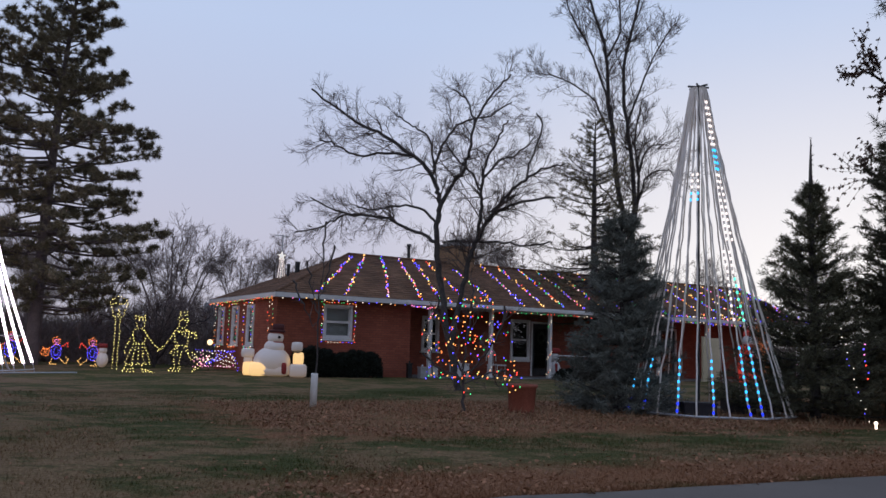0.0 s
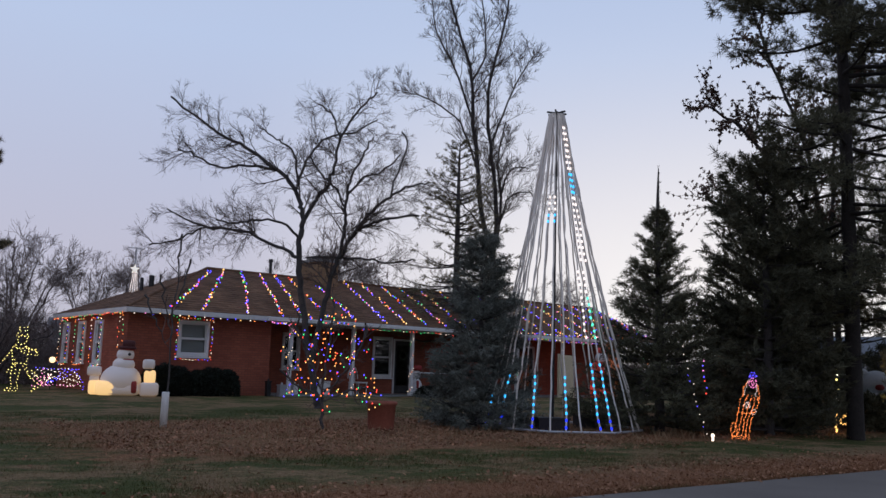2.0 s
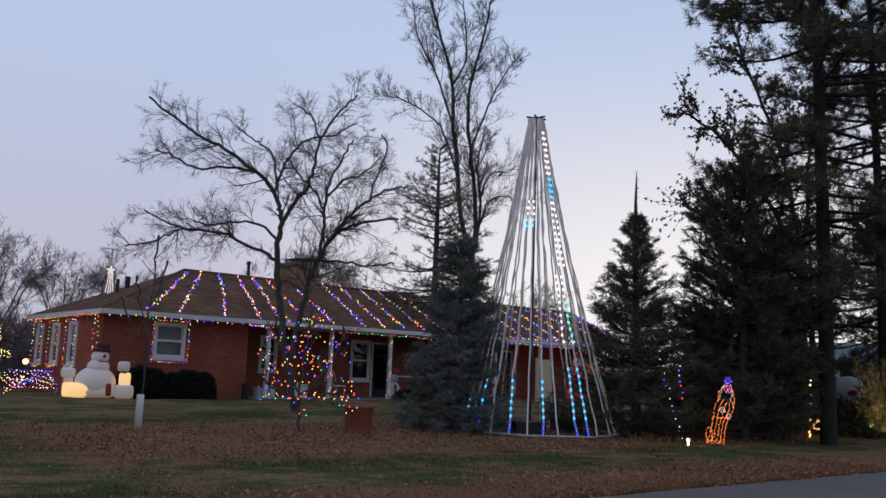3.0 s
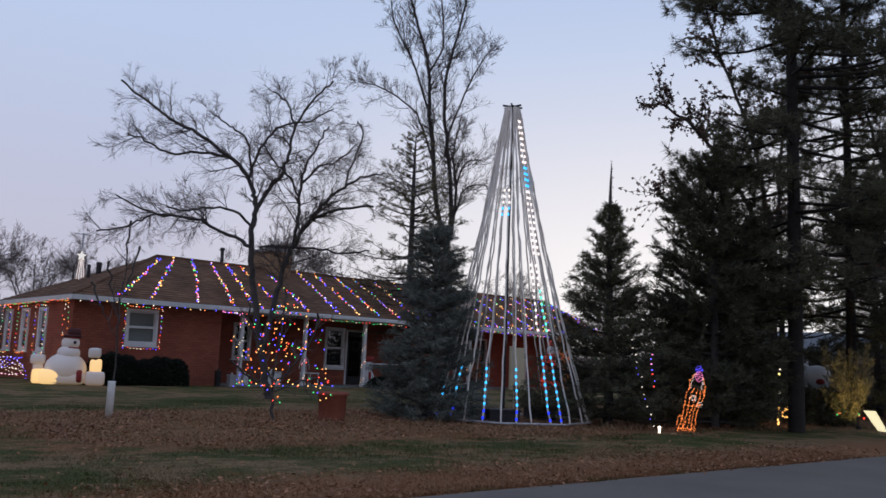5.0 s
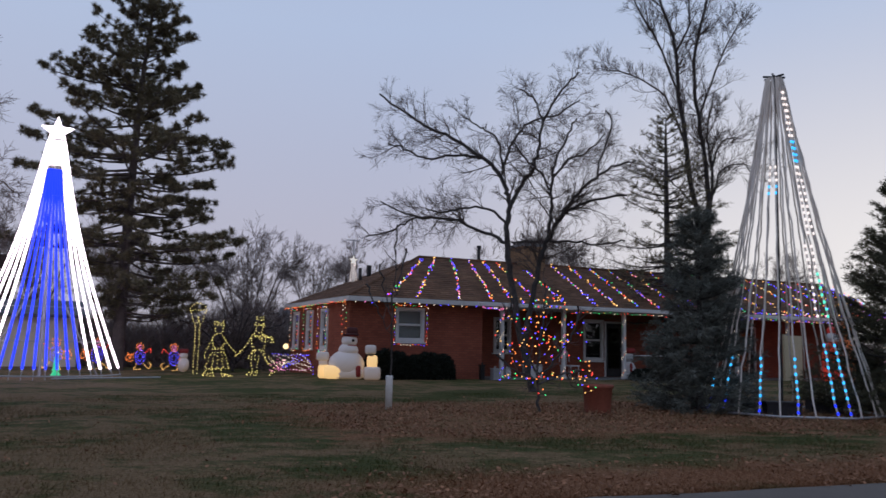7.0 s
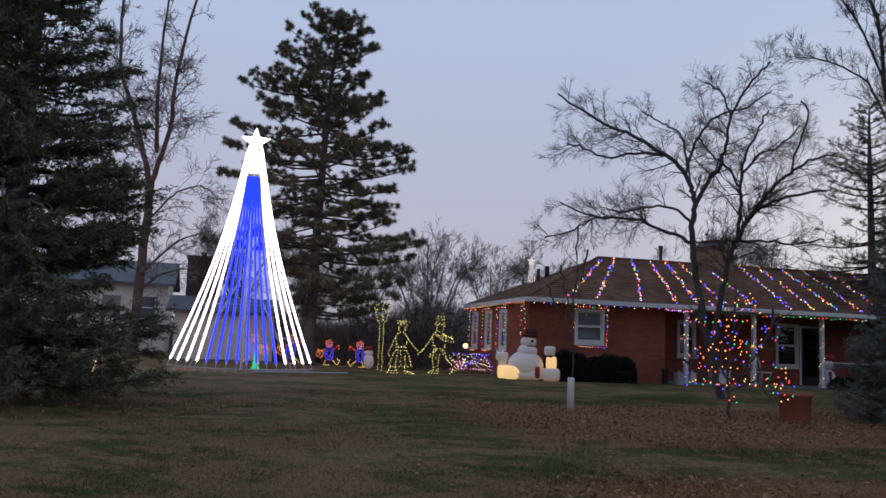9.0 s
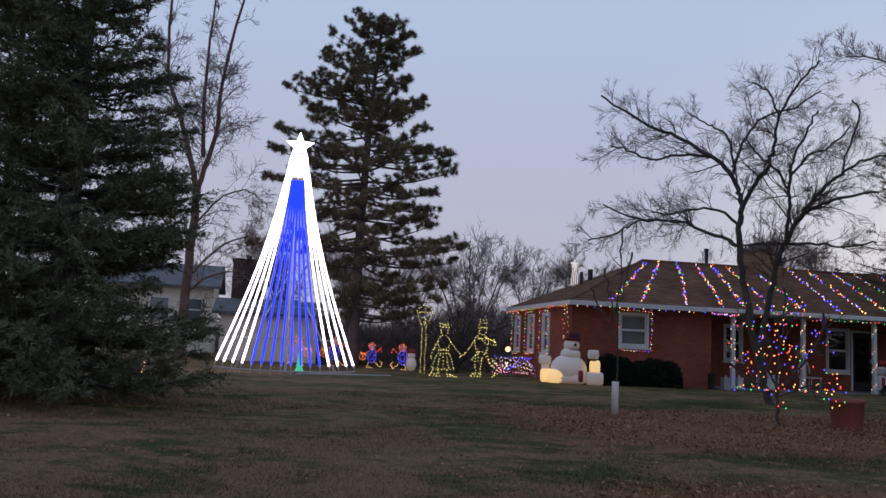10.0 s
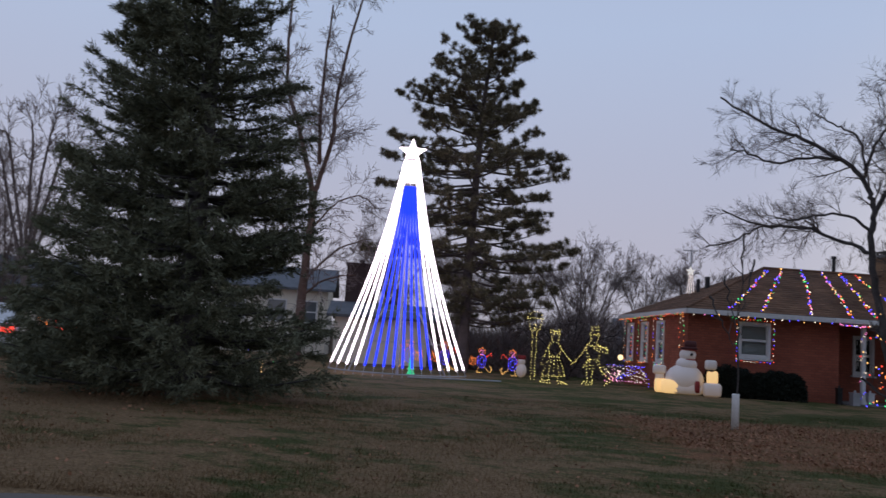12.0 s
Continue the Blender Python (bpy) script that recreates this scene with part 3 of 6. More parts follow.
def spruce(name, m, height, width, seed, needles, label, whorls=26, per=9, twigs=16, droop=-0.12, tip=0.0, low=0.03, fill=1.0, length=0.11, girth=0.05, bare_side=0.0, shape=0.85, sprays=7, wd=0.016):
    """A conifer in whorls: limbs that carry side twigs, each twig a brush of needles."""
    rnd = np.random.default_rng(seed)
    gt, gn = Geo(), Geo()
    gt.tube(curve_through([(0, 0, -0.1), (0.02, 0, height * 0.4), (0, 0.02, height * 0.8), (0, 0, height)], 16), np.linspace(girth * height * 0.4, 0.008, 16), 8, closed=False)
    spots, ways = [], []
    for w in range(whorls):
        f = (w + rnd.uniform(-0.3, 0.3)) / whorls
        f = min(max(f, 0.0), 0.985)
        z = height * (low + (1 - low - tip) * f)
        full = width * 0.5 * (1 - f) ** shape + 0.10
        for b in range(int(per * (1 - 0.45 * f)) + 1):
            a = rnd.uniform(0, 2 * math.pi)
            ln = full * rnd.uniform(0.68, 1.1) * fill
            rise = droop + 0.75 * f ** 1.5 + rnd.uniform(-0.08, 0.08)
            end = np.array((math.cos(a) * ln, math.sin(a) * ln, rise * ln))
            line = curve_through([(0, 0, z), tuple(end * 0.5 + (0, 0, z - 0.06 * ln)), tuple(end + (0, 0, z + 0.05 * ln))], 6)
            gt.tube(line, np.linspace(0.012 + 0.012 * ln, 0.004, 6), 4, closed=False)
            k = max(4, int(twigs * ln / (width * 0.5) + 3))
            t = rnd.uniform(0.12 if f > 0.5 else 0.2, 1.0, k) ** 0.8
            i = np.clip((t * 5).astype(int), 0, 4)
            q = line[i] + (line[i + 1] - line[i]) * (t * 5 - i)[:, None]
            out = unit(end)[None] + rnd.normal(size=(k, 3)) * np.array((0.75, 0.75, 0.35)) + np.array((0, 0, 0.05))
            out = unit(out)
            tl = 0.10 + 0.22 * ln * (1 - 0.55 * t)
            for s in range(sprays):
                u = (s + rnd.uniform(0, 1, k)) / sprays
                spots.append(q + out * (tl * u)[:, None])
                ways.append(out)
    # the leader and its young shoots
    if tip:
        for f in np.linspace(0, 1, 9):
            z = height * (1 - tip * (1 - f))
            spots.append(np.array([(0, 0, z)]))
            ways.append(np.array([(0, 0, 1.0)]))
    spots, ways = np.concatenate(spots), np.concatenate(ways)
    needle_tufts(gn, rnd, spots, ways, 5, length, wd, 0.55)
    tree = thing(name, m, label, "tree")
    part("trunk", gt, M["bark"], tree, smooth=True)
    part("crown", gn, M[needles], tree, "needle-covered twigs")
    return tree


def pine(m, height, seed, label, profile, needles="needle_pine", count=95, bark="bark", tuft=0.26, wd=0.022, trunk_r=0.26, clump=14, lean=0.0, bare=0.22):
    """A tall pine: a straight trunk, open tiers of limbs and rounded tufts of long needles."""
    rnd = np.random.default_rng(seed)
    gt, gn = Geo(), Geo()
    top = np.array((lean, 0, height))
    gt.tube(curve_through([(0, 0, -0.1), (lean * 0.3, 0.05, height * 0.4), (lean * 0.8, 0, height * 0.8), tuple(top)], 20), np.linspace(trunk_r, 0.03, 20), 10, closed=False)
    spots, ways = [], []
    heights = np.array([h for h, _, _ in profile]) * height
    left, right = np.array([a for _, a, _ in profile]), np.array([b for _, _, b in profile])
    for b in range(count):
        z = height * (bare + (0.97 - bare) * ((b + rnd.uniform()) / count) ** 0.95)
        a = rnd.uniform(0, 2 * math.pi)
        lx = np.interp(z, heights, right if math.cos(a) > 0 else left)
        ln = lx * (0.60 + 0.40 * abs(math.cos(a))) * rnd.uniform(0.60, 1.02)
        f = z / height
        rise = -0.06 + 0.55 * f ** 2 + rnd.uniform(-0.12, 0.12)
        o = np.array((lean * f, 0, z))
        end = o + np.array((math.cos(a) * ln, math.sin(a) * ln, rise * ln))
        mid = (o + end) / 2 + np.array((0, 0, -0.05 * ln + rnd.uniform(-0.1, 0.1)))
        line = curve_through([tuple(o), tuple(mid), tuple(end)], 8)
        gt.tube(line, np.linspace(0.022 + 0.012 * ln, 0.008, 8), 5, closed=False)
        k = max(5, int(clump * (0.4 + ln / 3.0)))
        t = rnd.uniform(0.38, 1.0, k) ** 0.7
        i = np.clip((t * 7).astype(int), 0, 6)
        q = line[i] + (line[i + 1] - line[i]) * (t * 7 - i)[:, None]
        off = rnd.normal(size=(k, 3)) * np.array((0.34, 0.34, 0.17)) * (0.5 + 0.16 * ln)
        q2 = q + off + np.array((0, 0, 0.08))
        for s in range(k):
            gt.tube([q[s], (q[s] + q2[s]) / 2 + (0, 0, -0.03), q2[s]], [0.010, 0.008, 0.005], 3, closed=False)
        spots.append(q2)
        ways.append(unit(off + np.array((0, 0, 0.25)) + 0.4 * unit(end - o)))
    spots, ways = np.concatenate(spots), np.concatenate(ways)
    for s in range(5):
        needle_tufts(gn, rnd, spots + rnd.normal(size=spots.shape) * 0.085, ways, 16, tuft, wd, 0.95)
    tree = thing("pine_tree", m, label, "tree")
    part("trunk", gt, M[bark], tree, smooth=True)
    part("crown", gn, M[needles], tree, "tufts of long needles")
    return tree


def tufted_pine(m, height, seed, label, profile, tiers=19, trunk_r=0.25, lean=0.5, bare=0.13):
    """An old pine: limbs in tiers with gaps between, their outer halves set with round tufts of needles."""
    rnd = np.random.default_rng(seed)
    gt, gn = Geo(), Geo()
    gt.tube(curve_through([(0, 0, -0.1), (lean * 0.15, 0.05, height * 0.4), (lean * 0.5, 0, height * 0.75), (lean, 0, height * 0.99)], 20), np.linspace(trunk_r, 0.03, 20), 10, closed=False)
    hs = np.array([h for h, _, _ in profile]) * height
    left, right = np.array([a for _, a, _ in profile]), np.array([b for _, _, b in profile])
    spots = []
    for w in range(tiers):
        zt = height * (bare + (0.975 - bare) * (w + 0.5) / tiers)
        count = 9 if w < tiers * 0.8 else 8
        turn0 = rnd.uniform(0, math.pi)
        for b in range(count):
            z = zt + rnd.uniform(-0.30, 0.30)
            a = turn0 + (b + rnd.uniform(-0.3, 0.3)) * 2 * math.pi / count
            wide = 1.20 * np.interp(z, hs, right if math.cos(a) > 0 else left)
            ln = max(0.3, wide * (0.62 + 0.38 * abs(math.cos(a))) * rnd.uniform(0.78, 1.0) - 0.12)
            f = z / height
            rise = -0.03 + 0.60 * f ** 3 + rnd.uniform(-0.18, 0.18)
            o = np.array((lean * f * f, 0, z))
            way = np.array((math.cos(a), math.sin(a), rise))
            line = curve_through([tuple(o), tuple(o + way * ln * 0.5 + (0, 0, -0.06 * ln)), tuple(o + way * ln)], 9)
            gt.tube(line, np.linspace(0.020 + 0.012 * ln, 0.008, 9), 5, closed=False)
            # side twigs fan out level from the outer part, each ends in a tuft
            k = int(5 + 7.5 * ln * (0.75 if f < 0.3 else 1.0))
            t = 1.0 - (1.0 - (0.30 if f > 0.6 else 0.42)) * rnd.uniform(0, 1, k) ** 1.35
            i = np.clip((t * 8).astype(int), 0, 7)
            q = line[i] + (line[i + 1] - line[i]) * (t * 8 - i)[:, None]
            side = np.array((-math.sin(a), math.cos(a), 0.0))
            off = (rnd.uniform(-1, 1, k) * (0.16 + 0.24 * ln * (1.05 - t)))[:, None] * side + rnd.normal(size=(k, 3)) * (0.10, 0.10, 0.07) + np.array((0, 0, 0.10))
            for s in range(k):
                gt.tube([q[s], q[s] + off[s] * 0.55 - (0, 0, 0.02), q[s] + off[s]], [0.011, 0.008, 0.005], 3, closed=False)
            spots.append(q + off)
    spots = np.concatenate(spots + [np.array([(lean + 0.1 * c, 0.1 * d, height * g) for c, d, g in ((0, 0, 0.995), (1, 1, 0.98), (-1.5, 0, 0.975), (0.5, -1.5, 0.965))])])
    # a tuft: needles that stand out all round, longer upwards
    n = 62
    p = np.repeat(spots, n, 0)
    d = unit(rnd.normal(size=p.shape) + np.array((0, 0, 0.28)))
    ln = rnd.uniform(0.15, 0.235, (len(p), 1)) * np.repeat(rnd.uniform(0.8, 1.2, (len(spots), 1)), n, 0)
    gn.slivers(p, d * ln, unit(np.cross(d, rnd.normal(size=p.shape))), rnd.uniform(0.020, 0.034, len(p)))
    tree = thing("pine_tree", m, label, "tree")
    part("trunk", gt, M["bark_pine"], tree, smooth=True)
    part("crown", gn, M["needle_pine"], tree, "round tufts of long needles")
    return tree


def at(x, y, turn=0.0, dz=0.0):
    return pose(x, y, float(gz(x, y)) + dz, 0, 0, turn)


# the broad yard tree before the house: it forks low into two stems
YARD_LEFT = [
    (0.092, [(0.00, 0.00), (-0.13, 0.54), (-0.37, 1.74), (-0.59, 2.86), (-0.70, 3.80), (-0.71, 4.24)]),
    (0.072, [(-0.71, 4.19), (-0.61, 4.68), (-0.72, 5.06), (-0.92, 5.54), (-1.47, 6.00), (-2.15, 6.44), (-2.73, 6.71), (-3.21, 7.01), (-4.05, 7.60)]),
    (0.062, [(-0.61, 4.68), (-0.29, 5.29), (-0.07, 5.60), (0.09, 6.16), (0.19, 6.87), (0.73, 7.79), (1.10, 8.15)]),
    (0.055, [(-0.75, 3.70), (-1.00, 3.88), (-1.71, 4.17), (-2.09, 4.31), (-3.19, 4.42), (-3.90, 4.75)]),
    (0.032, [(-2.09, 4.31), (-3.00, 4.34), (-3.51, 4.05), (-4.25, 3.85)]),
    (0.036, [(-0.71, 4.21), (-1.09, 4.53), (-1.74, 4.62), (-2.28, 4.47), (-2.75, 4.58)]),
    (0.036, [(-1.37, 5.97), (-2.21, 5.94), (-2.85, 5.91), (-3.42, 6.16), (-3.83, 6.28)]),
]
YARD_RIGHT = [
    (0.074, [(-0.26, 1.09), (-0.01, 2.51), (0.16, 3.28), (0.32, 3.77), (0.62, 4.37), (0.90, 4.59), (1.47, 4.83), (2.30, 5.00)]),
    (0.040, [(-0.83, 5.54), (-0.63, 6.15), (-0.19, 6.81), (0.57, 7.06), (1.15, 7.45)]),
    (0.032, [(-0.83, 5.64), (-0.92, 6.28), (-1.08, 6.53), (-1.43, 6.73), (-1.85, 7.00)]),
    (0.055, [(0.32, 3.77), (0.41, 4.46), (0.41, 5.05), (0.47, 5.74), (0.80, 6.47), (1.02, 6.95)]),
    (0.045, [(0.62, 4.37), (1.07, 5.00), (1.54, 5.43), (2.02, 5.72), (2.45, 5.85)]),
    (0.030, [(1.54, 5.43), (1.66, 5.94), (1.92, 6.77), (1.76, 7.20)]),
    (0.032, [(0.41, 5.05), (0.07, 5.61), (-0.33, 5.98), (-0.60, 6.40)]),
    (0.032, [(0.33, 3.75), (0.95, 3.76), (1.53, 3.70), (2.25, 3.78)]),
    (0.032, [(0.42, 5.34), (0.83, 5.87), (1.31, 6.06), (1.80, 6.55)]),
    (0.030, [(0.19, 6.87), (-0.04, 7.45), (-0.38, 7.75)]),
]
bare_tree(at(0.53, 21.0, 0), YARD_LEFT + YARD_RIGHT, 11, "broad leafless yard tree with grey forking limbs on the lawn", top=4, kids=(6, 8), up=0.0, depth=1.7, twig_r=0.0029, reach=0.86, per=6.0, wander=0.22, far=21.0)

# the tall tree behind the house
bare_tree(at(8.0, 35.1, 0), [
    (0.223, [(0.00, 0.00), (0.10, 4.46), (-0.07, 6.16)]),
    (0.124, [(-0.05, 5.67), (-0.52, 7.63), (-0.80, 9.82), (-1.04, 12.02), (-1.19, 13.97), (-1.76, 15.92), (-2.46, 18.11)]),
    (0.112, [(-0.01, 5.92), (0.09, 8.11), (-0.27, 11.04), (-0.43, 13.24), (0.08, 15.67), (0.51, 18.11)]),
    (0.074, [(0.12, 6.41), (0.37, 8.60), (0.14, 10.07), (0.55, 11.89)]),
    (0.062, [(-1.18, 13.72), (-0.63, 15.19), (-0.99, 17.87)]),
    (0.056, [(-0.77, 9.58), (-1.59, 11.77), (-2.97, 12.75), (-4.08, 12.99)]),
    (0.056, [(-0.98, 11.77), (-2.06, 14.21), (-3.10, 15.92), (-3.53, 17.38)]),
    (0.056, [(-0.26, 10.80), (0.89, 13.72), (1.80, 15.19)]),
    (0.050, [(0.27, 8.60), (0.68, 9.82), (1.41, 9.94)]),
    (0.043, [(-0.29, 6.89), (-1.32, 8.11), (-2.07, 8.60)]),
    (0.043, [(0.27, 7.38), (0.61, 8.60), (1.33, 8.85), (1.60, 8.36)]),
], 23, "tall leafless tree with a forked dark trunk behind the house", top=4, kids=(5, 7), up=0.34, depth=2.0, twig_r=0.0062, reach=1.45, per=4.2, twig="twig", wander=0.19, far=36.0)

# conifers near the house and along the road
spruce("hemlock_tree", at(6.1, 33.45, 40), 10.5, 6.3, 5, "needle_pine", "tall thin dark conifer behind the house roof", whorls=32, per=6, twigs=13, droop=-0.04, low=0.22, length=0.15, shape=0.75, fill=1.0, sprays=4, wd=0.022)
spruce("blue_spruce", at(3.60, 16.6, 15), 3.85, 2.15, 8, "needle_blue", "young blue spruce in the leaf bed", whorls=24, per=15, twigs=15, droop=0.05, low=0.02, length=0.075, shape=0.62, sprays=7, wd=0.013)
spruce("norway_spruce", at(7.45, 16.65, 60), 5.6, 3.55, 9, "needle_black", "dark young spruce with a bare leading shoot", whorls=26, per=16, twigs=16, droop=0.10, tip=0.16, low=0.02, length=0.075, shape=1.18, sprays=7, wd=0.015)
spruce("norway_spruce", at(-10.08, 10.2, 10), 10.9, 4.75, 31, "needle_green", "large old spruce with sweeping boughs beside the lawn", whorls=36, per=15, twigs=28, droop=-0.02, low=0.03, length=0.10, shape=0.95, sprays=6, wd=0.024)
spruce("norway_spruce", at(-12.6, 11.3, 70), 8.0, 4.6, 32, "needle_green", "old spruce with ragged boughs behind a larger one", whorls=28, per=11, twigs=22, droop=-0.10, low=0.03, length=0.11, shape=0.72, sprays=6, wd=0.022)

# the tall pine behind the star-topped light tree
tufted_pine(at(-14.40, 29.75, 22), 14.25, 41, "tall pine with a bare trunk and open tufted boughs",
            [(0.10, 0.5, 0.8), (0.145, 1.0, 3.0), (0.215, 1.1, 3.5), (0.285, 1.6, 3.6), (0.33, 4.5, 4.2), (0.37, 2.2, 3.2), (0.41, 1.8, 2.9), (0.455, 3.0, 2.8), (0.50, 4.0, 3.5), (0.55, 3.6, 3.7), (0.607, 3.5, 2.9), (0.68, 2.5, 2.3), (0.735, 3.0, 2.2), (0.775, 3.1, 1.4), (0.84, 2.0, 1.65), (0.895, 2.2, 1.6), (0.955, 0.95, 0.8), (1.0, 0.3, 0.3)])
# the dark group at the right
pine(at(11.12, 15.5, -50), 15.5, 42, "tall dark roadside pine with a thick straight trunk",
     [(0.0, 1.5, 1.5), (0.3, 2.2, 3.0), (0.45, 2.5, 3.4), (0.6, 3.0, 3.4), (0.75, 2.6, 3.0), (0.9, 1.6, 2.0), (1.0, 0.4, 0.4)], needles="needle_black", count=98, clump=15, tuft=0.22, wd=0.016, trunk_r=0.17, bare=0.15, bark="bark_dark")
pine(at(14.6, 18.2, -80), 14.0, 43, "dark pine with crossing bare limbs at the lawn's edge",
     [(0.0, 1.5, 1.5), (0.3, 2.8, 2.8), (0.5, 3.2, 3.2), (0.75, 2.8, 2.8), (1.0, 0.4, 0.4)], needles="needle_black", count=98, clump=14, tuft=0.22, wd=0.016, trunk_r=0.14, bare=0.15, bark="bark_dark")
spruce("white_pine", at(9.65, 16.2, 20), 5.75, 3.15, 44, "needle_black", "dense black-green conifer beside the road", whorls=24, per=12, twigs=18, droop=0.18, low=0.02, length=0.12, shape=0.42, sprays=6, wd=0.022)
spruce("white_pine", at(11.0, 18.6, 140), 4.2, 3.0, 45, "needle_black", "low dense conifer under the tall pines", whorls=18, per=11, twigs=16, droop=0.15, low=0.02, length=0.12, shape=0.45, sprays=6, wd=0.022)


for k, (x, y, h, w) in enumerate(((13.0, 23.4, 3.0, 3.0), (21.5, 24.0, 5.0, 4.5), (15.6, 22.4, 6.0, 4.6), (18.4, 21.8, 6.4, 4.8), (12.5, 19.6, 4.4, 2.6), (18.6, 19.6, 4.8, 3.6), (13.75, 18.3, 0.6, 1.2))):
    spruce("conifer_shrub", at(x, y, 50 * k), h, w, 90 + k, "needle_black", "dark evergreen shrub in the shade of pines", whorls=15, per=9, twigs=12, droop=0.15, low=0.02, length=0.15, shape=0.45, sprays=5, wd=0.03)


def oak_with_leaves(m, limbs, seed, label):
    """A broadleaf that still holds its brown leaves."""
    tree = bare_tree(m, limbs, seed, label, top=3, kids=(5, 6), up=0.1, depth=1.8, twig_r=0.006, reach=1.25, per=5)
    crown = [c for c in tree.children if c.name.startswith("crown")][0]
    co = np.empty(len(crown.data.vertices) * 3)
    crown.data.vertices.foreach_get("co", co)
    co = co.reshape(-1, 3)
    rnd = np.random.default_rng(seed + 1)
    pick = co[rnd.integers(0, len(co), 19000)]
    d = unit(rnd.normal(size=pick.shape) + np.array((0, 0, -0.5))) * rnd.uniform(0.045, 0.10, (len(pick), 1))
    g = Geo()
    g.blades(pick, d, unit(np.cross(d, rnd.normal(size=pick.shape))), np.full(len(pick), 0.048))
    part("foliage", g, M["leaf_rust"], tree, "curled rusty brown leaves")
    return tree


oak_with_leaves(at(13.3, 19.6, -35), [(0.16, [(0, 0), (0.1, 4.6)]), (0.07, [(0.1, 4.2), (-0.7, 6.0), (-1.8, 7.6), (-2.8, 8.3)]), (0.07, [(0.1, 4.4), (-0.3, 7.0), (-1.1, 9.4), (-1.6, 11.2)]),
                                      (0.06, [(0.1, 4.6), (0.4, 7.5), (0.6, 10.5), (0.3, 12.5)]), (0.06, [(0.1, 3.6), (-1.2, 5.0), (-2.4, 5.9), (-3.2, 6.4)])], 47, "oak that still holds its brown leaves between pines")

oak_with_leaves(at(15.6, 16.9, -60), [(0.12, [(0, 0), (0.1, 4.0)]), (0.06, [(0.1, 3.8), (-0.8, 6.0), (-1.5, 8.6), (-2.0, 10.3)]), (0.06, [(0.1, 4.0), (0.4, 7.0), (0.9, 9.8), (1.2, 12.0)]), (0.05, [(0.1, 3.4), (1.2, 5.0), (2.2, 6.4)]), (0.05, [(0.1, 3.2), (-1.0, 4.6), (-1.9, 5.6)]), (0.05, [(0.3, 6.0), (-0.2, 9.0), (-0.4, 12.4)])], 48, "slim oak holding brown leaves beside dark pines")

# bare trees farther off
rnd0 = np.random.default_rng(77)
bare_tree(at(-20.5, 27.2, 30), [(0.20, [(0, 0), (0.1, 4.0), (0.2, 7.0)]), (0.12, [(0.2, 6.6), (-0.5, 9.0), (-1.3, 11.5), (-1.5, 15.5)]), (0.11, [(0.2, 6.8), (0.7, 9.0), (0.9, 12.0), (1.6, 15.8)]), (0.09, [(0.3, 8.0), (0.2, 11.0), (0.4, 14.5)]),
                                (0.06, [(0.1, 3.2), (1.3, 4.6), (2.6, 5.2)]), (0.06, [(0.1, 4.4), (-1.2, 5.6), (-2.0, 7.0)]), (0.05, [(0.15, 5.2), (1.0, 6.4), (2.0, 6.9), (2.7, 6.5)]), (0.05, [(0.1, 2.6), (1.0, 3.3), (2.2, 3.5)])], 51, "leafless tree with reddish bark behind the large spruce", top=4, kids=(5, 6), up=-0.05, depth=1.4, twig_r=0.009, reach=1.5, per=4.2, wander=0.34, bark="bark_red", twig="twig_haze")
FAR = [bare_tree(at(-32.5, 23.6, 40), simple_limbs(rnd0, 11.0, 3.6, 6), 61, "leafless tree across the neighbouring lawn", top=4, kids=(4, 5), depth=2.5, twig_r=0.011, reach=2.0, per=2.6, twig="twig_haze", bark="bark_haze"),
       bare_tree(at(-12.2, 38.0, 10), simple_limbs(rnd0, 6.2, 2.9, 8, 0.12), 62, "leafless spreading tree in the back garden", top=4, kids=(5, 6), depth=2.4, twig_r=0.008, reach=1.5, per=3.6, twig="twig_haze", bark="bark_haze"),
       bare_tree(at(-13.0, 54.0, 0), simple_limbs(rnd0, 6.8, 2.6, 6, 0.25), 63, "leafless rounded tree far behind the houses", top=4, kids=(5, 6), depth=2.0, twig_r=0.009, reach=1.5, per=3.6, twig="twig_haze", bark="bark_haze")]
for k, (x, y, sc) in enumerate([(-17.5, 42, 0.95), (-9.5, 50, 1.0), (-21, 44, 1.1), (-2.0, 58, 1.05), (4.5, 60, 1.2), (10, 62, 1.1), (17, 60, 1.2), (31, 48, 1.3), (20, 44, 1.0), (1.4, 46, 1.15), (-27, 46, 1.2), (-36, 36, 1.1), (-40, 28, 1.3), (26, 30, 1.25), (22, 24, 1.0), (-6, 60, 0.9)]):
    c = copy_thing(FAR[1 + k % 2], at(x, y, 47.0 * k))
    c.scale = (sc, sc, sc)

# low round shrub with a dark bowl of stems behind the walking figures
bare_tree(at(-10.6, 31.4, 0), [(0.06, [(0, 0), (0, 0.2)])] + [(0.035, [(0, 0.1), (a * 0.5, 0.9), (a * 1.2, 1.6), (a * 1.9, 1.9 + 0.5 * (1 - abs(a)))]) for a in (-1.0, -0.7, -0.4, -0.1, 0.2, 0.5, 0.8, 1.0)], 71, "low leafless weeping shrub", top=4, kids=(5, 6), up=-0.1, depth=1.2, twig_r=0.006, reach=0.9, per=5)

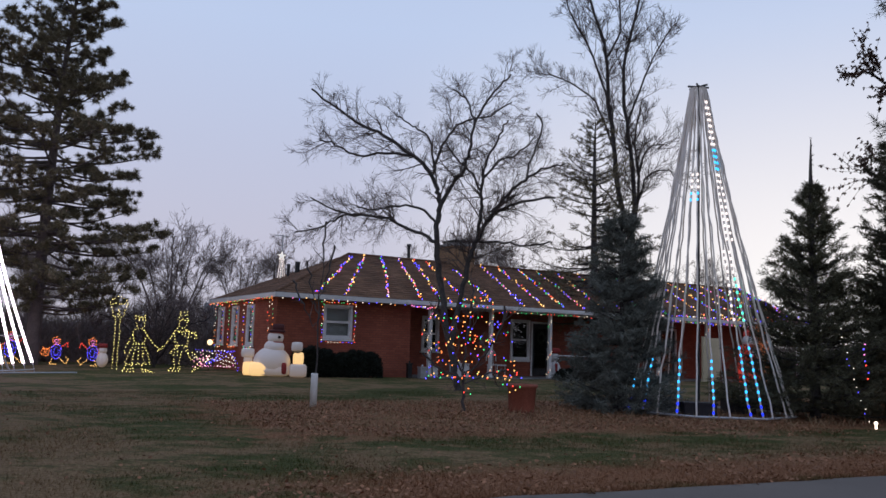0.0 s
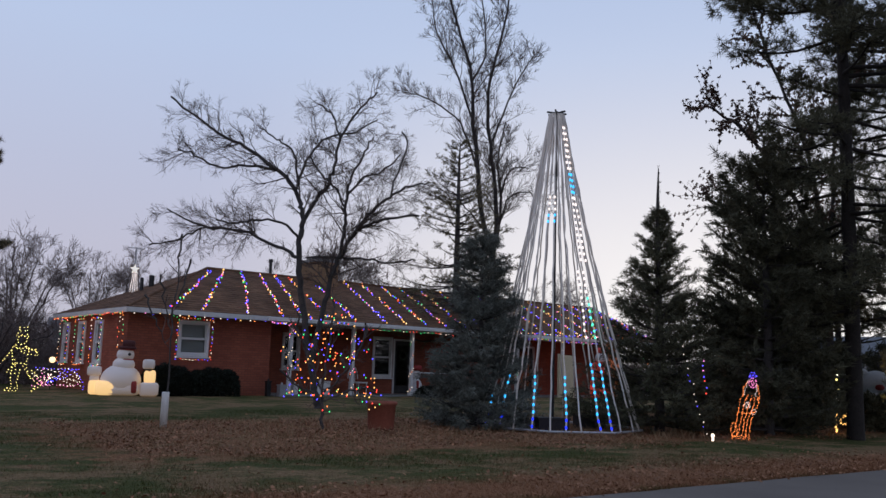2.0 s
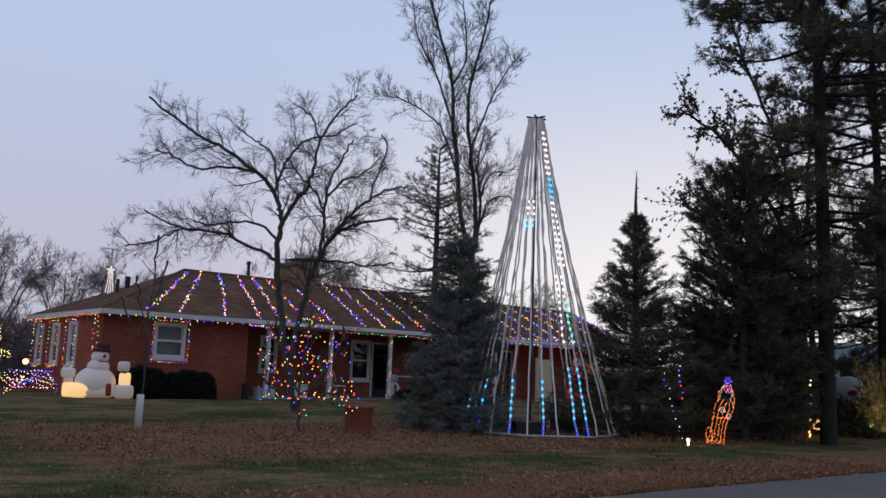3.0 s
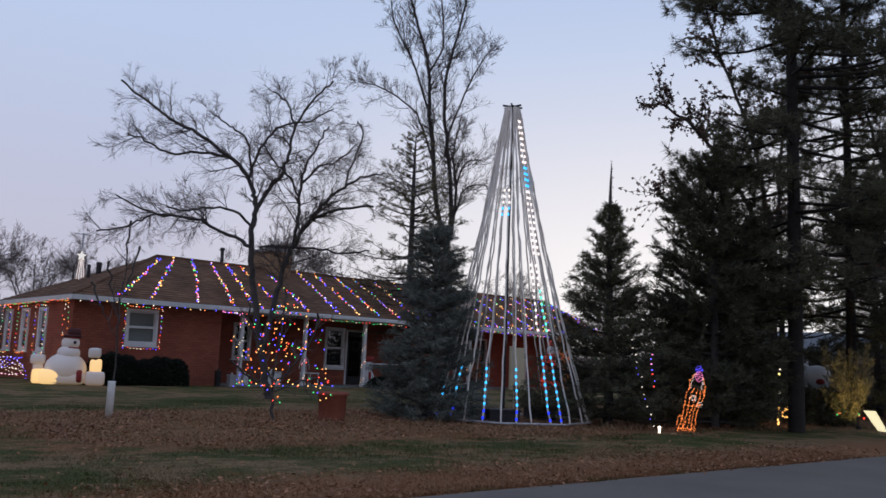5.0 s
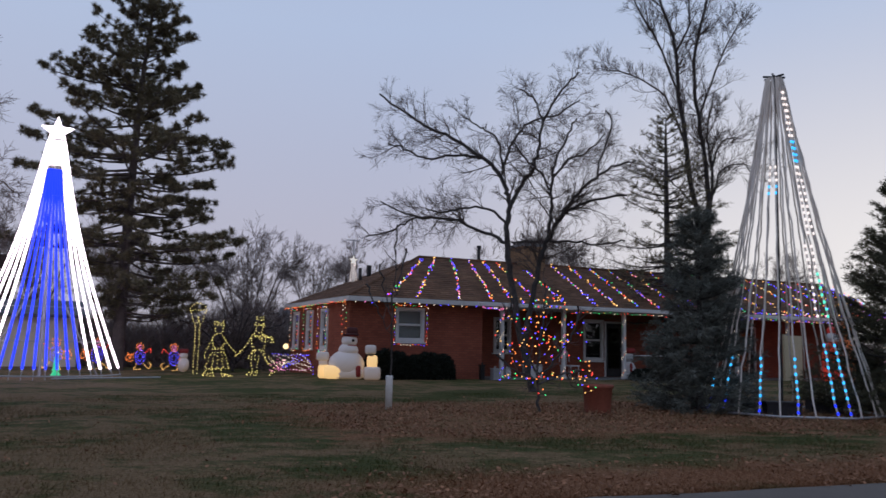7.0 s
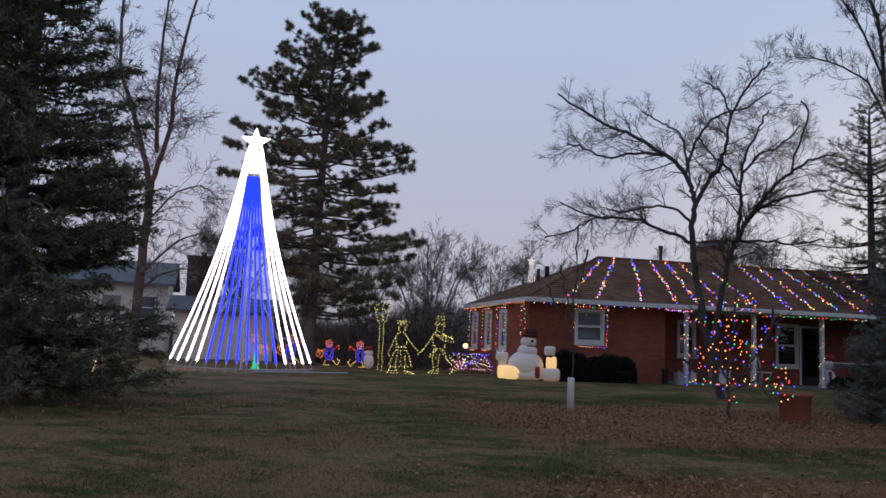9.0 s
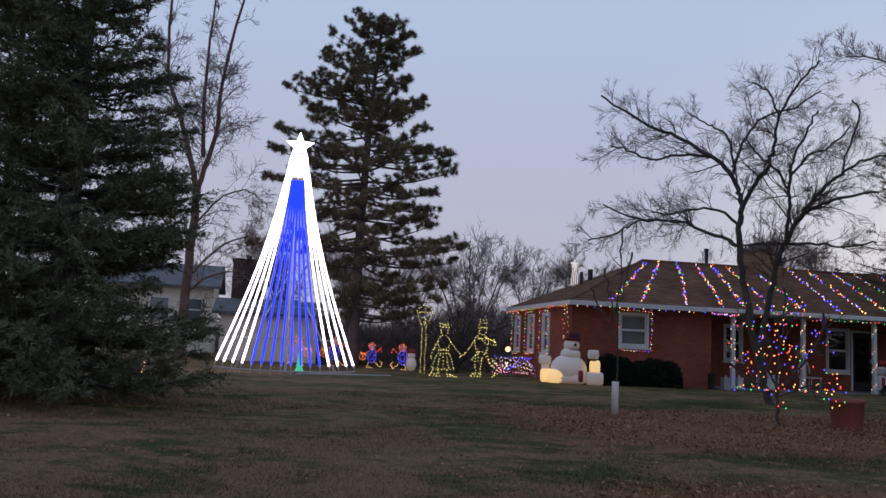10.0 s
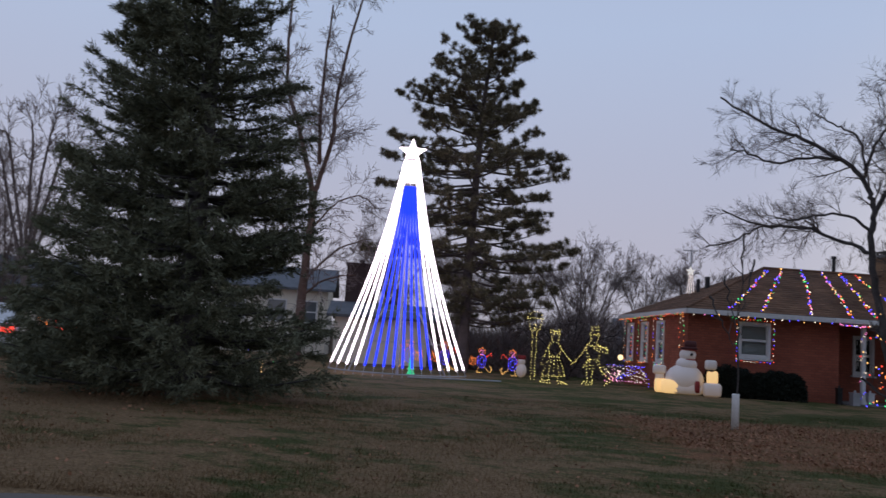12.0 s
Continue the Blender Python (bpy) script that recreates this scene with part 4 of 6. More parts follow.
# slender staked sapling with a white trunk guard
g1 = bare_tree(at(-2.2, 15.05, 0), [(0.017, [(0, 0), (0.01, 1.6), (0.04, 2.3)]), (0.007, [(0.04, 2.2), (0.07, 2.8), (0.08, 3.3)]), (0.005, [(0.02, 1.6), (-0.12, 2.1), (-0.22, 2.6)]), (0.005, [(0.03, 1.9), (0.14, 2.4), (0.22, 2.9)]), (0.004, [(0.03, 1.3), (-0.25, 1.75), (-0.5, 2.25)])], 81, "slender leafless sapling with a white trunk guard", top=3, kids=(2, 3), up=0.5, depth=0.2, twig_r=0.0022, reach=0.30, per=4)
gg = Geo()
gg.lathe((0, 0, 0.0), [(0.001, 0.0), (0.062, 0.0), (0.062, 0.58), (0.058, 0.595), (0.045, 0.595), (0.045, 0.3)], 16)
part("trunk_guard", gg, M["pvc"], g1, "white plastic trunk guard", True)


def thicket(m, length, deep, high, count, seed, label):
    """A tangle of bare stems along a garden boundary."""
    rnd = np.random.default_rng(seed)
    x, y = rnd.uniform(-length / 2, length / 2, count), rnd.uniform(-deep, deep, count)
    top = high * np.array([0.75 + 0.6 * noise.noise(Vector((a * 0.22, seed, 0))) for a in x])
    z = rnd.uniform(-0.1, 0.85, count) ** 1.2 * np.maximum(top, 0.6)
    z = np.nan_to_num(z)
    d = unit(np.stack([rnd.normal(size=count) * 0.5, rnd.normal(size=count) * 0.5, rnd.uniform(0.4, 1.4, count)], -1)) * rnd.uniform(0.5, 1.3, (count, 1))
    g = Geo()
    g.slivers(np.stack([x, y, z], -1), d, unit(np.cross(d, rnd.normal(size=(count, 3)))), rnd.uniform(0.015, 0.045, count))
    ob = part("thicket", g, M["twig_haze"], None, label, kind="stuff")
    ob.matrix_basis = m
    return tagged(ob, category="thicket")


for k, (x, y, turn, ln) in enumerate([(-24, 44, 25, 40), (4, 56, 0, 60), (36, 44, -35, 50), (-46, 24, 60, 50), (24, 30, -50, 30), (-13.5, 35.0, 15, 13)]):
    thicket(pose(x, y, 0, 0, 0, turn), ln, 1.5, 2.6 if k < 5 else 3.0, 16000 if k < 5 else 15000, 300 + k, "tangle of bare brown stems along a far garden boundary")


# ---- the brick house ----
HX, HY, HA = -4.93, 25.0, 29.5
HOUSE = pose(HX, HY, 0.0, 0, 0, HA)
house = thing("brick_house", HOUSE, "low red brick house with a brown hip roof", "house")
LEN, DEEP, EAVE, RIDGE = 24.6, 7.84, 2.50, 4.36
SLOPE = (RIDGE - 0.10 - EAVE) / (DEEP / 2)


def wall(name, p, along, length, height, openings, thick=0.22, mat="brick", z0=-0.05):
    """A wall from p along a level unit vector, thickness to its left, with (x0, x1, z0, z1) openings cut through."""
    g = Geo()
    xs = sorted({0.0, length, *[o[0] for o in openings], *[o[1] for o in openings]})
    zs = sorted({z0, height, *[o[2] for o in openings], *[o[3] for o in openings]})
    ax, ay = along
    for a, b in zip(xs, xs[1:]):
        for c, d in zip(zs, zs[1:]):
            mx, mz = (a + b) / 2, (c + d) / 2
            if any(o[0] < mx < o[1] and o[2] < mz < o[3] for o in openings):
                continue
            q = [(p[0] + ax * u - ay * w, p[1] + ay * u + ax * w, h) for h in (c, d) for u, w in ((a, 0), (b, 0), (b, thick), (a, thick))]
            g.add(q, [(0, 3, 2, 1), (4, 5, 6, 7), (0, 1, 5, 4), (1, 2, 6, 5), (2, 3, 7, 6), (3, 0, 4, 7)])
    return part(name, g, M[mat], house)


def window(p, along, width, z0, z1, sashes=True, blind=0.0, mullions=0):
    """A framed window at p (its outer lower corner), with sashes, panes and a sill."""
    w = new("window")
    w.parent = house
    w.matrix_basis = Matrix.Translation((p[0], p[1], z0)) @ Matrix.Rotation(math.atan2(along[1], along[0]), 4, "Z")
    h = z1 - z0
    g = Geo()
    t = 0.085
    g.box((0, -0.04, 0), (t, 0.06, h))
    g.box((width - t, -0.04, 0), (width, 0.06, h))
    g.box((t, -0.04, h - t), (width - t, 0.06, h))
    g.box((t, -0.04, 0), (width - t, 0.06, t))
    part("window_frame", g, M["white"], w)
    g = Geo()
    g.box((-0.05, -0.09, -0.05), (width + 0.05, 0.05, -0.004))
    part("window_sill", g, M["white"], w)
    rows = ((t, h / 2), (h / 2, h - t)) if sashes else ((t, h - t),)
    for k, (a, b) in enumerate(rows):
        g = Geo()
        e = 0.035
        y = 0.0 if k == 0 else 0.025
        g.box((t, y, a), (t + e, y + 0.03, b))
        g.box((width - t - e, y, a), (width - t, y + 0.03, b))
        g.box((t + e, y, b - e), (width - t - e, y + 0.03, b))
        g.box((t + e, y, a), (width - t - e, y + 0.03, a + e))
        part("sash", g, M["white"], w)
        g = Geo()
        g.box((t + e, y + 0.010, a + e), (width - t - e, y + 0.018, b - e))
        part("pane", g, M["glass"], w).visible_shadow = False
    for k in range(mullions):
        g = Geo()
        x = width * (k + 1) / (mullions + 1)
        g.box((x - 0.03, -0.02, t), (x + 0.03, 0.05, h - t))
        part("mullion", g, M["white"], w)
    # without a blind, this near-black sheet paints in the unlit room
    g = Geo()
    g.box((t, 0.10, t), (width - t, 0.12, h - t))
    part("blind", g, M["blind" if blind else "room_dark"], w)
    return w


# walls: front room, recessed porch wall, left, back and right walls
WH = 2.48
wall("wall", (0.19, 0.45), (1, 0), 4.61, WH, [(1.52, 2.50, 1.25, 2.33)])
wall("wall", (4.80, 0.67), (0, 1), 1.33, WH, [])
wall("wall", (4.80, 2.0), (1, 0), 19.3, WH, [(1.25, 1.95, 0.95, 2.20), (5.05, 5.95, 0.72, 2.25), (6.0, 6.95, 0.13, 2.2), (12.6, 13.6, 0.13, 2.2)])
wall("wall", (0.19, 7.40), (0, -1), 6.73, WH, [(0.30, 1.10, 0.95, 2.30), (2.15, 2.95, 0.95, 2.30), (3.95, 4.75, 0.95, 2.30)])
wall("wall", (24.1, 7.40), (-1, 0), 23.69, WH, [])
wall("wall", (24.1, 2.22), (0, 1), 4.96, WH, [])
window((1.71, 0.45), (1, 0), 0.98, 1.25, 2.33, blind=1.0)
window((6.05, 2.0), (1, 0), 0.70, 0.95, 2.20)
window((9.85, 2.0), (1, 0), 0.90, 0.72, 2.25)
for y0 in (7.10, 5.25, 3.45):
    window((0.19, y0), (0, -1), 0.80, 0.95, 2.30, blind=1.0)


def door(x, y, w, z0, z1):
    d = new("door")
    d.parent = house
    d.matrix_basis = Matrix.Translation((x, y, z0))
    h = z1 - z0
    g = Geo()
    g.box((0, -0.03, 0), (0.07, 0.10, h))
    g.box((w - 0.07, -0.03, 0), (w, 0.10, h))
    g.box((0.07, -0.03, h - 0.07), (w - 0.07, 0.10, h))
    part("frame", g, M["white"], d)
    g = Geo()
    g.box((0.07, 0.04, 0), (0.20, 0.08, h - 0.07))
    g.box((w - 0.20, 0.04, 0), (w - 0.07, 0.08, h - 0.07))
    g.box((0.20, 0.04, h - 0.24), (w - 0.20, 0.08, h - 0.07))
    g.box((0.20, 0.04, 0), (w - 0.20, 0.08, 0.30))
    part("leaf", g, M["steel"], d, "dark storm door")
    g = Geo()
    g.box((0.20, 0.055, 0.30), (w - 0.20, 0.065, h - 0.24))
    part("pane", g, M["glass"], d).visible_shadow = False
    g = Geo()
    g.box((w - 0.17, -0.02, 0.95), (w - 0.14, 0.04, 1.09))
    part("handle", g, M["pipe"], d)
    # evergreen wreath with small lamps
    g = Geo()
    a = np.linspace(0, 2 * math.pi, 25)
    g.tube(np.stack([w / 2 + 0.17 * np.cos(a), 0.02 + 0 * a, 1.45 + 0.17 * np.sin(a)], -1), 0.045, 6, closed=False)
    part("wreath", g, M["hedge"], d, "evergreen wreath")
    return d


door(10.80, 2.0, 0.95, 0.13, 2.2)
door(17.4, 2.0, 1.0, 0.13, 2.2)

# partitions behind the panes block the view through; near-black paints in the rooms' dimness
g = Geo()
g.box((4.95, 3.1, 0.0), (23.8, 3.2, 2.4))
g.box((0.9, 1.3, 0.0), (4.5, 1.4, 2.4))
g.box((1.3, 1.5, 0.0), (1.4, 7.0, 2.4))
part("partition", g, M["room_dark"], house)
# ceiling boards under the eaves
g = Geo()
g.box((0.06, 0.06, 2.484), (24.5, 7.78, 2.53))
part("soffit", g, M["white"], house, "white painted soffit")

# roof: hip end at the left, gable at the right, with thickness
g = Geo()
zr = RIDGE - EAVE


def roof_skin(off, mat):
    e = EAVE + 0.10 + off
    a, b, c, d = (0, 0, e), (LEN, 0, e), (LEN, DEEP, e), (0, DEEP, e)
    r1, r2 = (DEEP / 2, DEEP / 2, RIDGE + off), (LEN, DEEP / 2, RIDGE + off)
    return [a, b, c, d, r1, r2]


up, lo = roof_skin(0.0, 0), roof_skin(-0.09, 0)
g.add(up + lo, [(0, 1, 5, 4), (3, 4, 5, 2), (6, 10, 11, 7), (9, 8, 11, 10)])
g.add(up + lo, [(0, 4, 3), (6, 9, 10)])
g.add(up + lo, [(0, 6, 7, 1), (1, 7, 11, 5), (5, 11, 8, 2), (2, 8, 9, 3), (3, 9, 6, 0)])
part("roof", g, M["shingle"], house, "brown asphalt shingle roof")
# shingle courses, each lapped over the one below
g = Geo()
rows = 22
for k in range(rows):
    f0, f1 = k / rows, (k + 1) / rows
    y0, y1 = DEEP / 2 * f0, DEEP / 2 * f1
    z0, z1 = EAVE + 0.10 + (RIDGE - EAVE - 0.10) * f0, EAVE + 0.10 + (RIDGE - EAVE - 0.10) * f1
    for (xa, ya), (xb, yb), (xc, yc), (xd, yd) in (((y0, y0), (LEN, y0), (LEN, y1), (y1, y1)), ((y0, DEEP - y0), (y0, y0), (y1, y1), (y1, DEEP - y1))):
        g.add([(xa, ya, z0 + 0.022), (xb, yb, z0 + 0.022), (xc, yc, z1 + 0.006), (xd, yd, z1 + 0.006), (xa, ya, z0 + 0.004), (xb, yb, z0 + 0.004)], [(0, 1, 2, 3), (4, 5, 1, 0)])
part("shingling", g, M["shingle"], house, kind="stuff")
g = Geo()
g.tube([(DEEP / 2, DEEP / 2, RIDGE + 0.02), (LEN, DEEP / 2, RIDGE + 0.02)], 0.06, 6)
g.tube([(0, 0, EAVE + 0.12), (DEEP / 2, DEEP / 2, RIDGE + 0.02)], 0.045, 6)
part("ridge_cap", g, M["shingle"], house)
for lo_, hi_ in (((-0.02, -0.035, EAVE - 0.04), (LEN, -0.003, EAVE + 0.10)), ((-0.035, -0.035, EAVE - 0.04), (-0.003, DEEP, EAVE + 0.10)), ((-0.02, DEEP + 0.003, EAVE - 0.04), (LEN, DEEP + 0.035, EAVE + 0.10))):
    g = Geo()
    g.box(lo_, hi_)
    part("fascia", g, M["white"], house, "white painted fascia board")
# gutter along the porch
g = Geo()
g.box((4.4, -0.14, EAVE - 0.03), (24.5, -0.04, EAVE + 0.07))
part("gutter", g, M["white"], house, "white gutter")

# porch: slab, posts
g = Geo()
g.box((4.83, 0.05, -0.05), (24.1, 1.995, 0.125))
part("porch_slab", g, M["concrete"], house)
POSTS = [5.43, 7.85, 10.39, 15.68, 18.35, 21.4, 24.0]
for x in POSTS:
    g = Geo()
    g.box((x - 0.055, 0.20, 0.125), (x + 0.055, 0.31, 2.48))
    g.box((x - 0.08, 0.175, 0.126), (x + 0.08, 0.335, 0.22))
    g.box((x - 0.08, 0.175, 2.38), (x + 0.08, 0.335, 2.479))
    part("porch_post", g, M["white"], house, "white porch post")
g = Geo()
for x0, x1 in ((10.45, 15.6),):
    g.tube([(x0, 0.25, 0.95), (x1, 0.25, 0.95)], 0.025, 6)
    g.tube([(x0, 0.25, 0.30), (x1, 0.25, 0.30)], 0.02, 6)
part("porch_rail", g, M["white"], house)

# chimney, vents, mast
ch = new("chimney")
ch.parent = house
ch.matrix_basis = Matrix.Translation((8.05, 3.30, 3.6))
g = Geo()
g.box((0, 0, 0), (0.92, 1.25, 1.42))
part("chimney_shaft", g, M["chimney"], ch)
g = Geo()
g.box((-0.05, -0.05, 1.42), (0.97, 1.30, 1.52))
part("crown", g, M["concrete"], ch)
g = Geo()
g.box((0.08, 0.1, 1.64), (0.86, 1.15, 1.67))
for x in (0.15, 0.78):
    for y in (0.2, 1.05):
        g.box((x - 0.02, y - 0.02, 1.52), (x + 0.02, y + 0.02, 1.64))
part("cap", g, M["steel"], ch, "dark metal chimney cap")
g = Geo()
g.tube([(6.55, 4.2, 4.1), (6.55, 4.2, 4.93)], 0.062, 10)
g.tube([(6.55, 4.2, 4.90), (6.55, 4.2, 5.0)], 0.085, 10)
part("vent_pipe", g, M["steel"], house, "black vent pipe")
for x, y, h, r in ((1.85, 4.4, 0.45, 0.06), (2.25, 4.6, 0.40, 0.09)):
    g = Geo()
    zb = EAVE + 0.1 + SLOPE * min(x, DEEP - y)
    g.tube([(x, y, zb - 0.05), (x, y, zb + h)], r, 10)
    part("roof_vent", g, M["steel"], house)
mast = thing("antenna_mast", HOUSE @ Matrix.Translation((1.78, 5.0, 0.0)), "thin roof mast with a small lit star and cross arms", "mast")
g = Geo()
g.tube([(0, 0, 3.30), (0, 0, 4.98)], 0.028, 6)
g.box((-0.30, -0.015, 4.93), (0.22, 0.015, 4.96))
part("mast_pole", g, M["pipe"], mast)


def star_mesh(g, c, r, thick, mat=0, facing=(1, 0)):
    ax, ay = facing
    v = []
    for s in (-1, 1):
        for k in range(10):
            rr = r if k % 2 == 0 else r * 0.42
            a = math.pi / 2 + k * math.pi / 5
            u, w = rr * math.cos(a), rr * math.sin(a)
            v.append((c[0] + ax * u - ay * s * thick, c[1] + ay * u + ax * s * thick, c[2] + w))
    v.append((c[0] + ay * thick * 2.2, c[1] - ax * thick * 2.2, c[2]))
    v.append((c[0] - ay * thick * 2.2, c[1] + ax * thick * 2.2, c[2]))
    g.add(v, [(20, k, (k + 1) % 10) for k in range(10)] + [(21, 10 + (k + 1) % 10, 10 + k) for k in range(10)], mat)
    g.add(v, [(k, 10 + k, 10 + (k + 1) % 10, (k + 1) % 10) for k in range(10)], mat)


g = Geo()
star_mesh(g, (-0.02, -0.05, 4.20), 0.18, 0.012)
part("star", g, glow("pale_star", (1.0, 0.93, 0.86), 0.55), mast, "pale glowing star")
for u in (-1.0, -0.35, 0.35, 1.0):
    g = Geo()
    g.tube([(0.06 * u, -0.03, 4.10), (0.13 * u, -0.03, 3.40)], 0.007, 4)
    part("light_rope", g, BULB["pale"], mast, "pale light rope")


# ---- strings of bulbs ----
def bulb_mesh(name, r, mat):
    me = bpy.data.meshes.new(name)
    b = bmesh.new()
    bmesh.ops.create_icosphere(b, subdivisions=1, radius=r)
    for v in b.verts:
        v.co.z *= 1.25
    b.to_mesh(me)
    b.free()
    me.materials.append(mat)
    return me


BULB_MESH = {}
MIX = ["yellow", "blue", "white", "yellow", "blue", "red", "orange", "blue", "pink", "blue", "yellow", "green"]
WARM = ["red", "orange", "orange", "red", "yellow", "green"]


def light_string(m, line, gap, r, palette, seed, label, group="strings of lights", sag=0.0, jitter=0.02, wire=0.006):
    """Bulbs along a line of points, on a thin wire."""
    rnd = np.random.default_rng(seed)
    st = thing("light_string", m, label, "string lights", group)
    p = np.asarray(line, float)
    seg = np.linalg.norm(np.diff(p, axis=0), axis=1)
    cum = np.concatenate([[0], np.cumsum(seg)])
    n = max(2, int(cum[-1] / gap))
    s = (np.arange(n) + 0.5 + rnd.uniform(-0.25, 0.25, n)) * cum[-1] / n
    q = np.stack([np.interp(s, cum, p[:, k]) for k in range(3)], -1) + rnd.normal(size=(n, 3)) * jitter
    g = Geo()
    full = np.concatenate([p[:1], q, p[-1:]])
    g.tube(full, wire, 3, closed=False)
    part("wire", g, M["wire"], st)
    first = int(rnd.integers(0, len(palette)))
    for k in range(n):
        c = palette[(first + int(rnd.integers(0, len(palette)))) % len(palette)]
        key = (c, r)
        if key not in BULB_MESH:
            BULB_MESH[key] = bulb_mesh("bulb", r, BULB[c])
        ob = new("bulb", BULB_MESH[key])
        ob.parent = st
        ob.location = q[k]
    return st


def on_roof(x, y):
    return (x, y, EAVE + 0.14 + SLOPE * y)


# from the ridge down to the gutter
RUNS = [((4.0, 3.75), (1.25, 0.0)), ((4.55, 3.85), (2.2, 0.0)), ((5.25, 3.85), (3.75, 0.0)), ((5.9, 3.85), (4.95, 0.0)), ((6.55, 3.85), (5.7, 0.0)), ((7.1, 3.85), (6.7, 0.0)), ((8.0, 3.2), (7.8, 0.0)),
        ((9.6, 3.9), (9.05, 0.0)), ((10.4, 3.9), (9.95, 0.0)), ((11.4, 3.85), (10.85, 0.0)), ((12.3, 3.85), (11.8, 0.0)), ((13.3, 3.85), (12.8, 0.0)), ((14.4, 3.85), (13.8, 0.0)), ((15.5, 3.85), (14.9, 0.0)),
        ((16.6, 3.85), (16.0, 0.0)), ((17.7, 3.85), (17.1, 0.0)), ((18.8, 3.85), (18.2, 0.0)), ((19.8, 3.85), (19.3, 0.0)), ((20.8, 3.85), (20.3, 0.0)), ((21.8, 3.85), (21.3, 0.0)), ((22.8, 3.85), (22.3, 0.0)), ((23.7, 3.85), (23.3, 0.0))]
for k, (a, b) in enumerate(RUNS):
    light_string(HOUSE, [on_roof(*a), on_roof((a[0] + b[0]) / 2 + 0.05, (a[1] + b[1]) / 2), on_roof(*b)], 0.105, 0.0215, MIX, 100 + k, "string of mixed coloured bulbs down the brown roof", "roof strings", jitter=0.03)
# along the eaves
light_string(HOUSE, [(0.0, DEEP, EAVE - 0.06), (-0.02, 4.0, EAVE - 0.04), (-0.03, 0.2, EAVE - 0.05)], 0.12, 0.0135, WARM, 130, "string of warm red and orange bulbs under the side eave")
light_string(HOUSE, [(0.1, -0.06, EAVE - 0.07), (1.3, -0.06, EAVE - 0.06), (4.4, -0.06, EAVE - 0.08)], 0.24, 0.015, MIX, 131, "sparse string of coloured bulbs under the front eave")
light_string(HOUSE, [(4.5, -0.18, EAVE - 0.10), (5.4, -0.18, EAVE - 0.13)], 0.06, 0.018, ["pink", "red", "blue", "pink", "white"], 132, "bunched pink and blue bulbs at the porch corner")
light_string(HOUSE, [(7.8, -0.16, EAVE - 0.12), (10.4, -0.16, EAVE - 0.10), (12.0, -0.16, EAVE - 0.12)], 0.16, 0.015, ["red", "green", "orange", "white", "red"], 133, "string of red and green bulbs under the porch gutter")
light_string(HOUSE, [(15.4, -0.16, EAVE - 0.08), (20.4, -0.16, EAVE - 0.10)], 0.14, 0.018, ["blue", "green", "blue", "pink", "yellow", "white"], 134, "string of blue and green bulbs under the porch gutter")
light_string(HOUSE, [(15.2, -0.06, EAVE + 0.16), (20.4, -0.06, EAVE + 0.16)], 0.12, 0.018, ["blue", "white", "blue", "pink", "yellow"], 135, "bright string of mixed bulbs along the gutter top")
light_string(HOUSE, [(24.55, 3.9, RIDGE + 0.06), (24.55, 2.0, EAVE + 0.16 + SLOPE * 2.0), (24.55, 0.1, EAVE + 0.18)], 0.09, 0.021, ["blue", "green", "blue", "red", "white"], 136, "string of blue and green bulbs down the gable edge", jitter=0.05)
light_string(HOUSE, [(24.1, 3.7, RIDGE - 0.02), (24.0, 1.9, EAVE + 0.17 + SLOPE * 1.9), (24.1, 0.1, EAVE + 0.18)], 0.10, 0.021, ["blue", "blue", "pink", "green"], 137, "string of blue and pink bulbs beside the gable edge", jitter=0.05)
for k, x in enumerate(POSTS):
    z = np.linspace(0.25, 2.35, 30)
    a = z * 11.0
    light_string(HOUSE, np.stack([x + 0.075 * np.cos(a), 0.255 + 0.075 * np.sin(a), z], -1), 0.085, 0.012, ["white", "pink", "white", "orange", "orange", "white", "green"] if k != 0 else ["white", "pink", "white", "blue", "white"], 140 + k, "string of pale and coloured bulbs wound up a porch post", "post strings", jitter=0.008)
light_string(HOUSE, [(1.45, 0.33, 2.46), (1.64, 0.34, 2.40), (1.64, 0.36, 1.16), (2.76, 0.36, 1.15), (2.77, 0.36, 2.38), (1.70, 0.36, 2.40)], 0.10, 0.0125, ["white", "orange", "red", "blue", "green", "white", "red"], 150, "string of coloured bulbs round the front window", jitter=0.012)
for k, y0 in enumerate((7.10, 5.25, 3.45)):
    light_string(HOUSE, [(0.08, y0 + 0.08, 0.9), (0.08, y0 + 0.08, 2.36), (0.08, y0 - 0.88, 2.36), (0.08, y0 - 0.88, 0.88), (0.08, y0 + 0.05, 0.86)], 0.13, 0.0125, ["orange", "red", "green", "white", "blue", "orange"], 151 + k, "string of coloured bulbs round a side window", "window strings", jitter=0.012)
light_string(HOUSE, [(0.10, 0.55, 2.42), (0.10, 0.55, 1.0)], 0.14, 0.012, ["orange", "white", "green", "red"], 156, "string of warm bulbs down the house corner", jitter=0.02)
light_string(HOUSE, [(0.10, 0.95, 2.42), (0.10, 0.90, 1.2)], 0.14, 0.0125, ["orange", "red", "white", "green"], 157, "string of warm bulbs down the house corner", jitter=0.02)

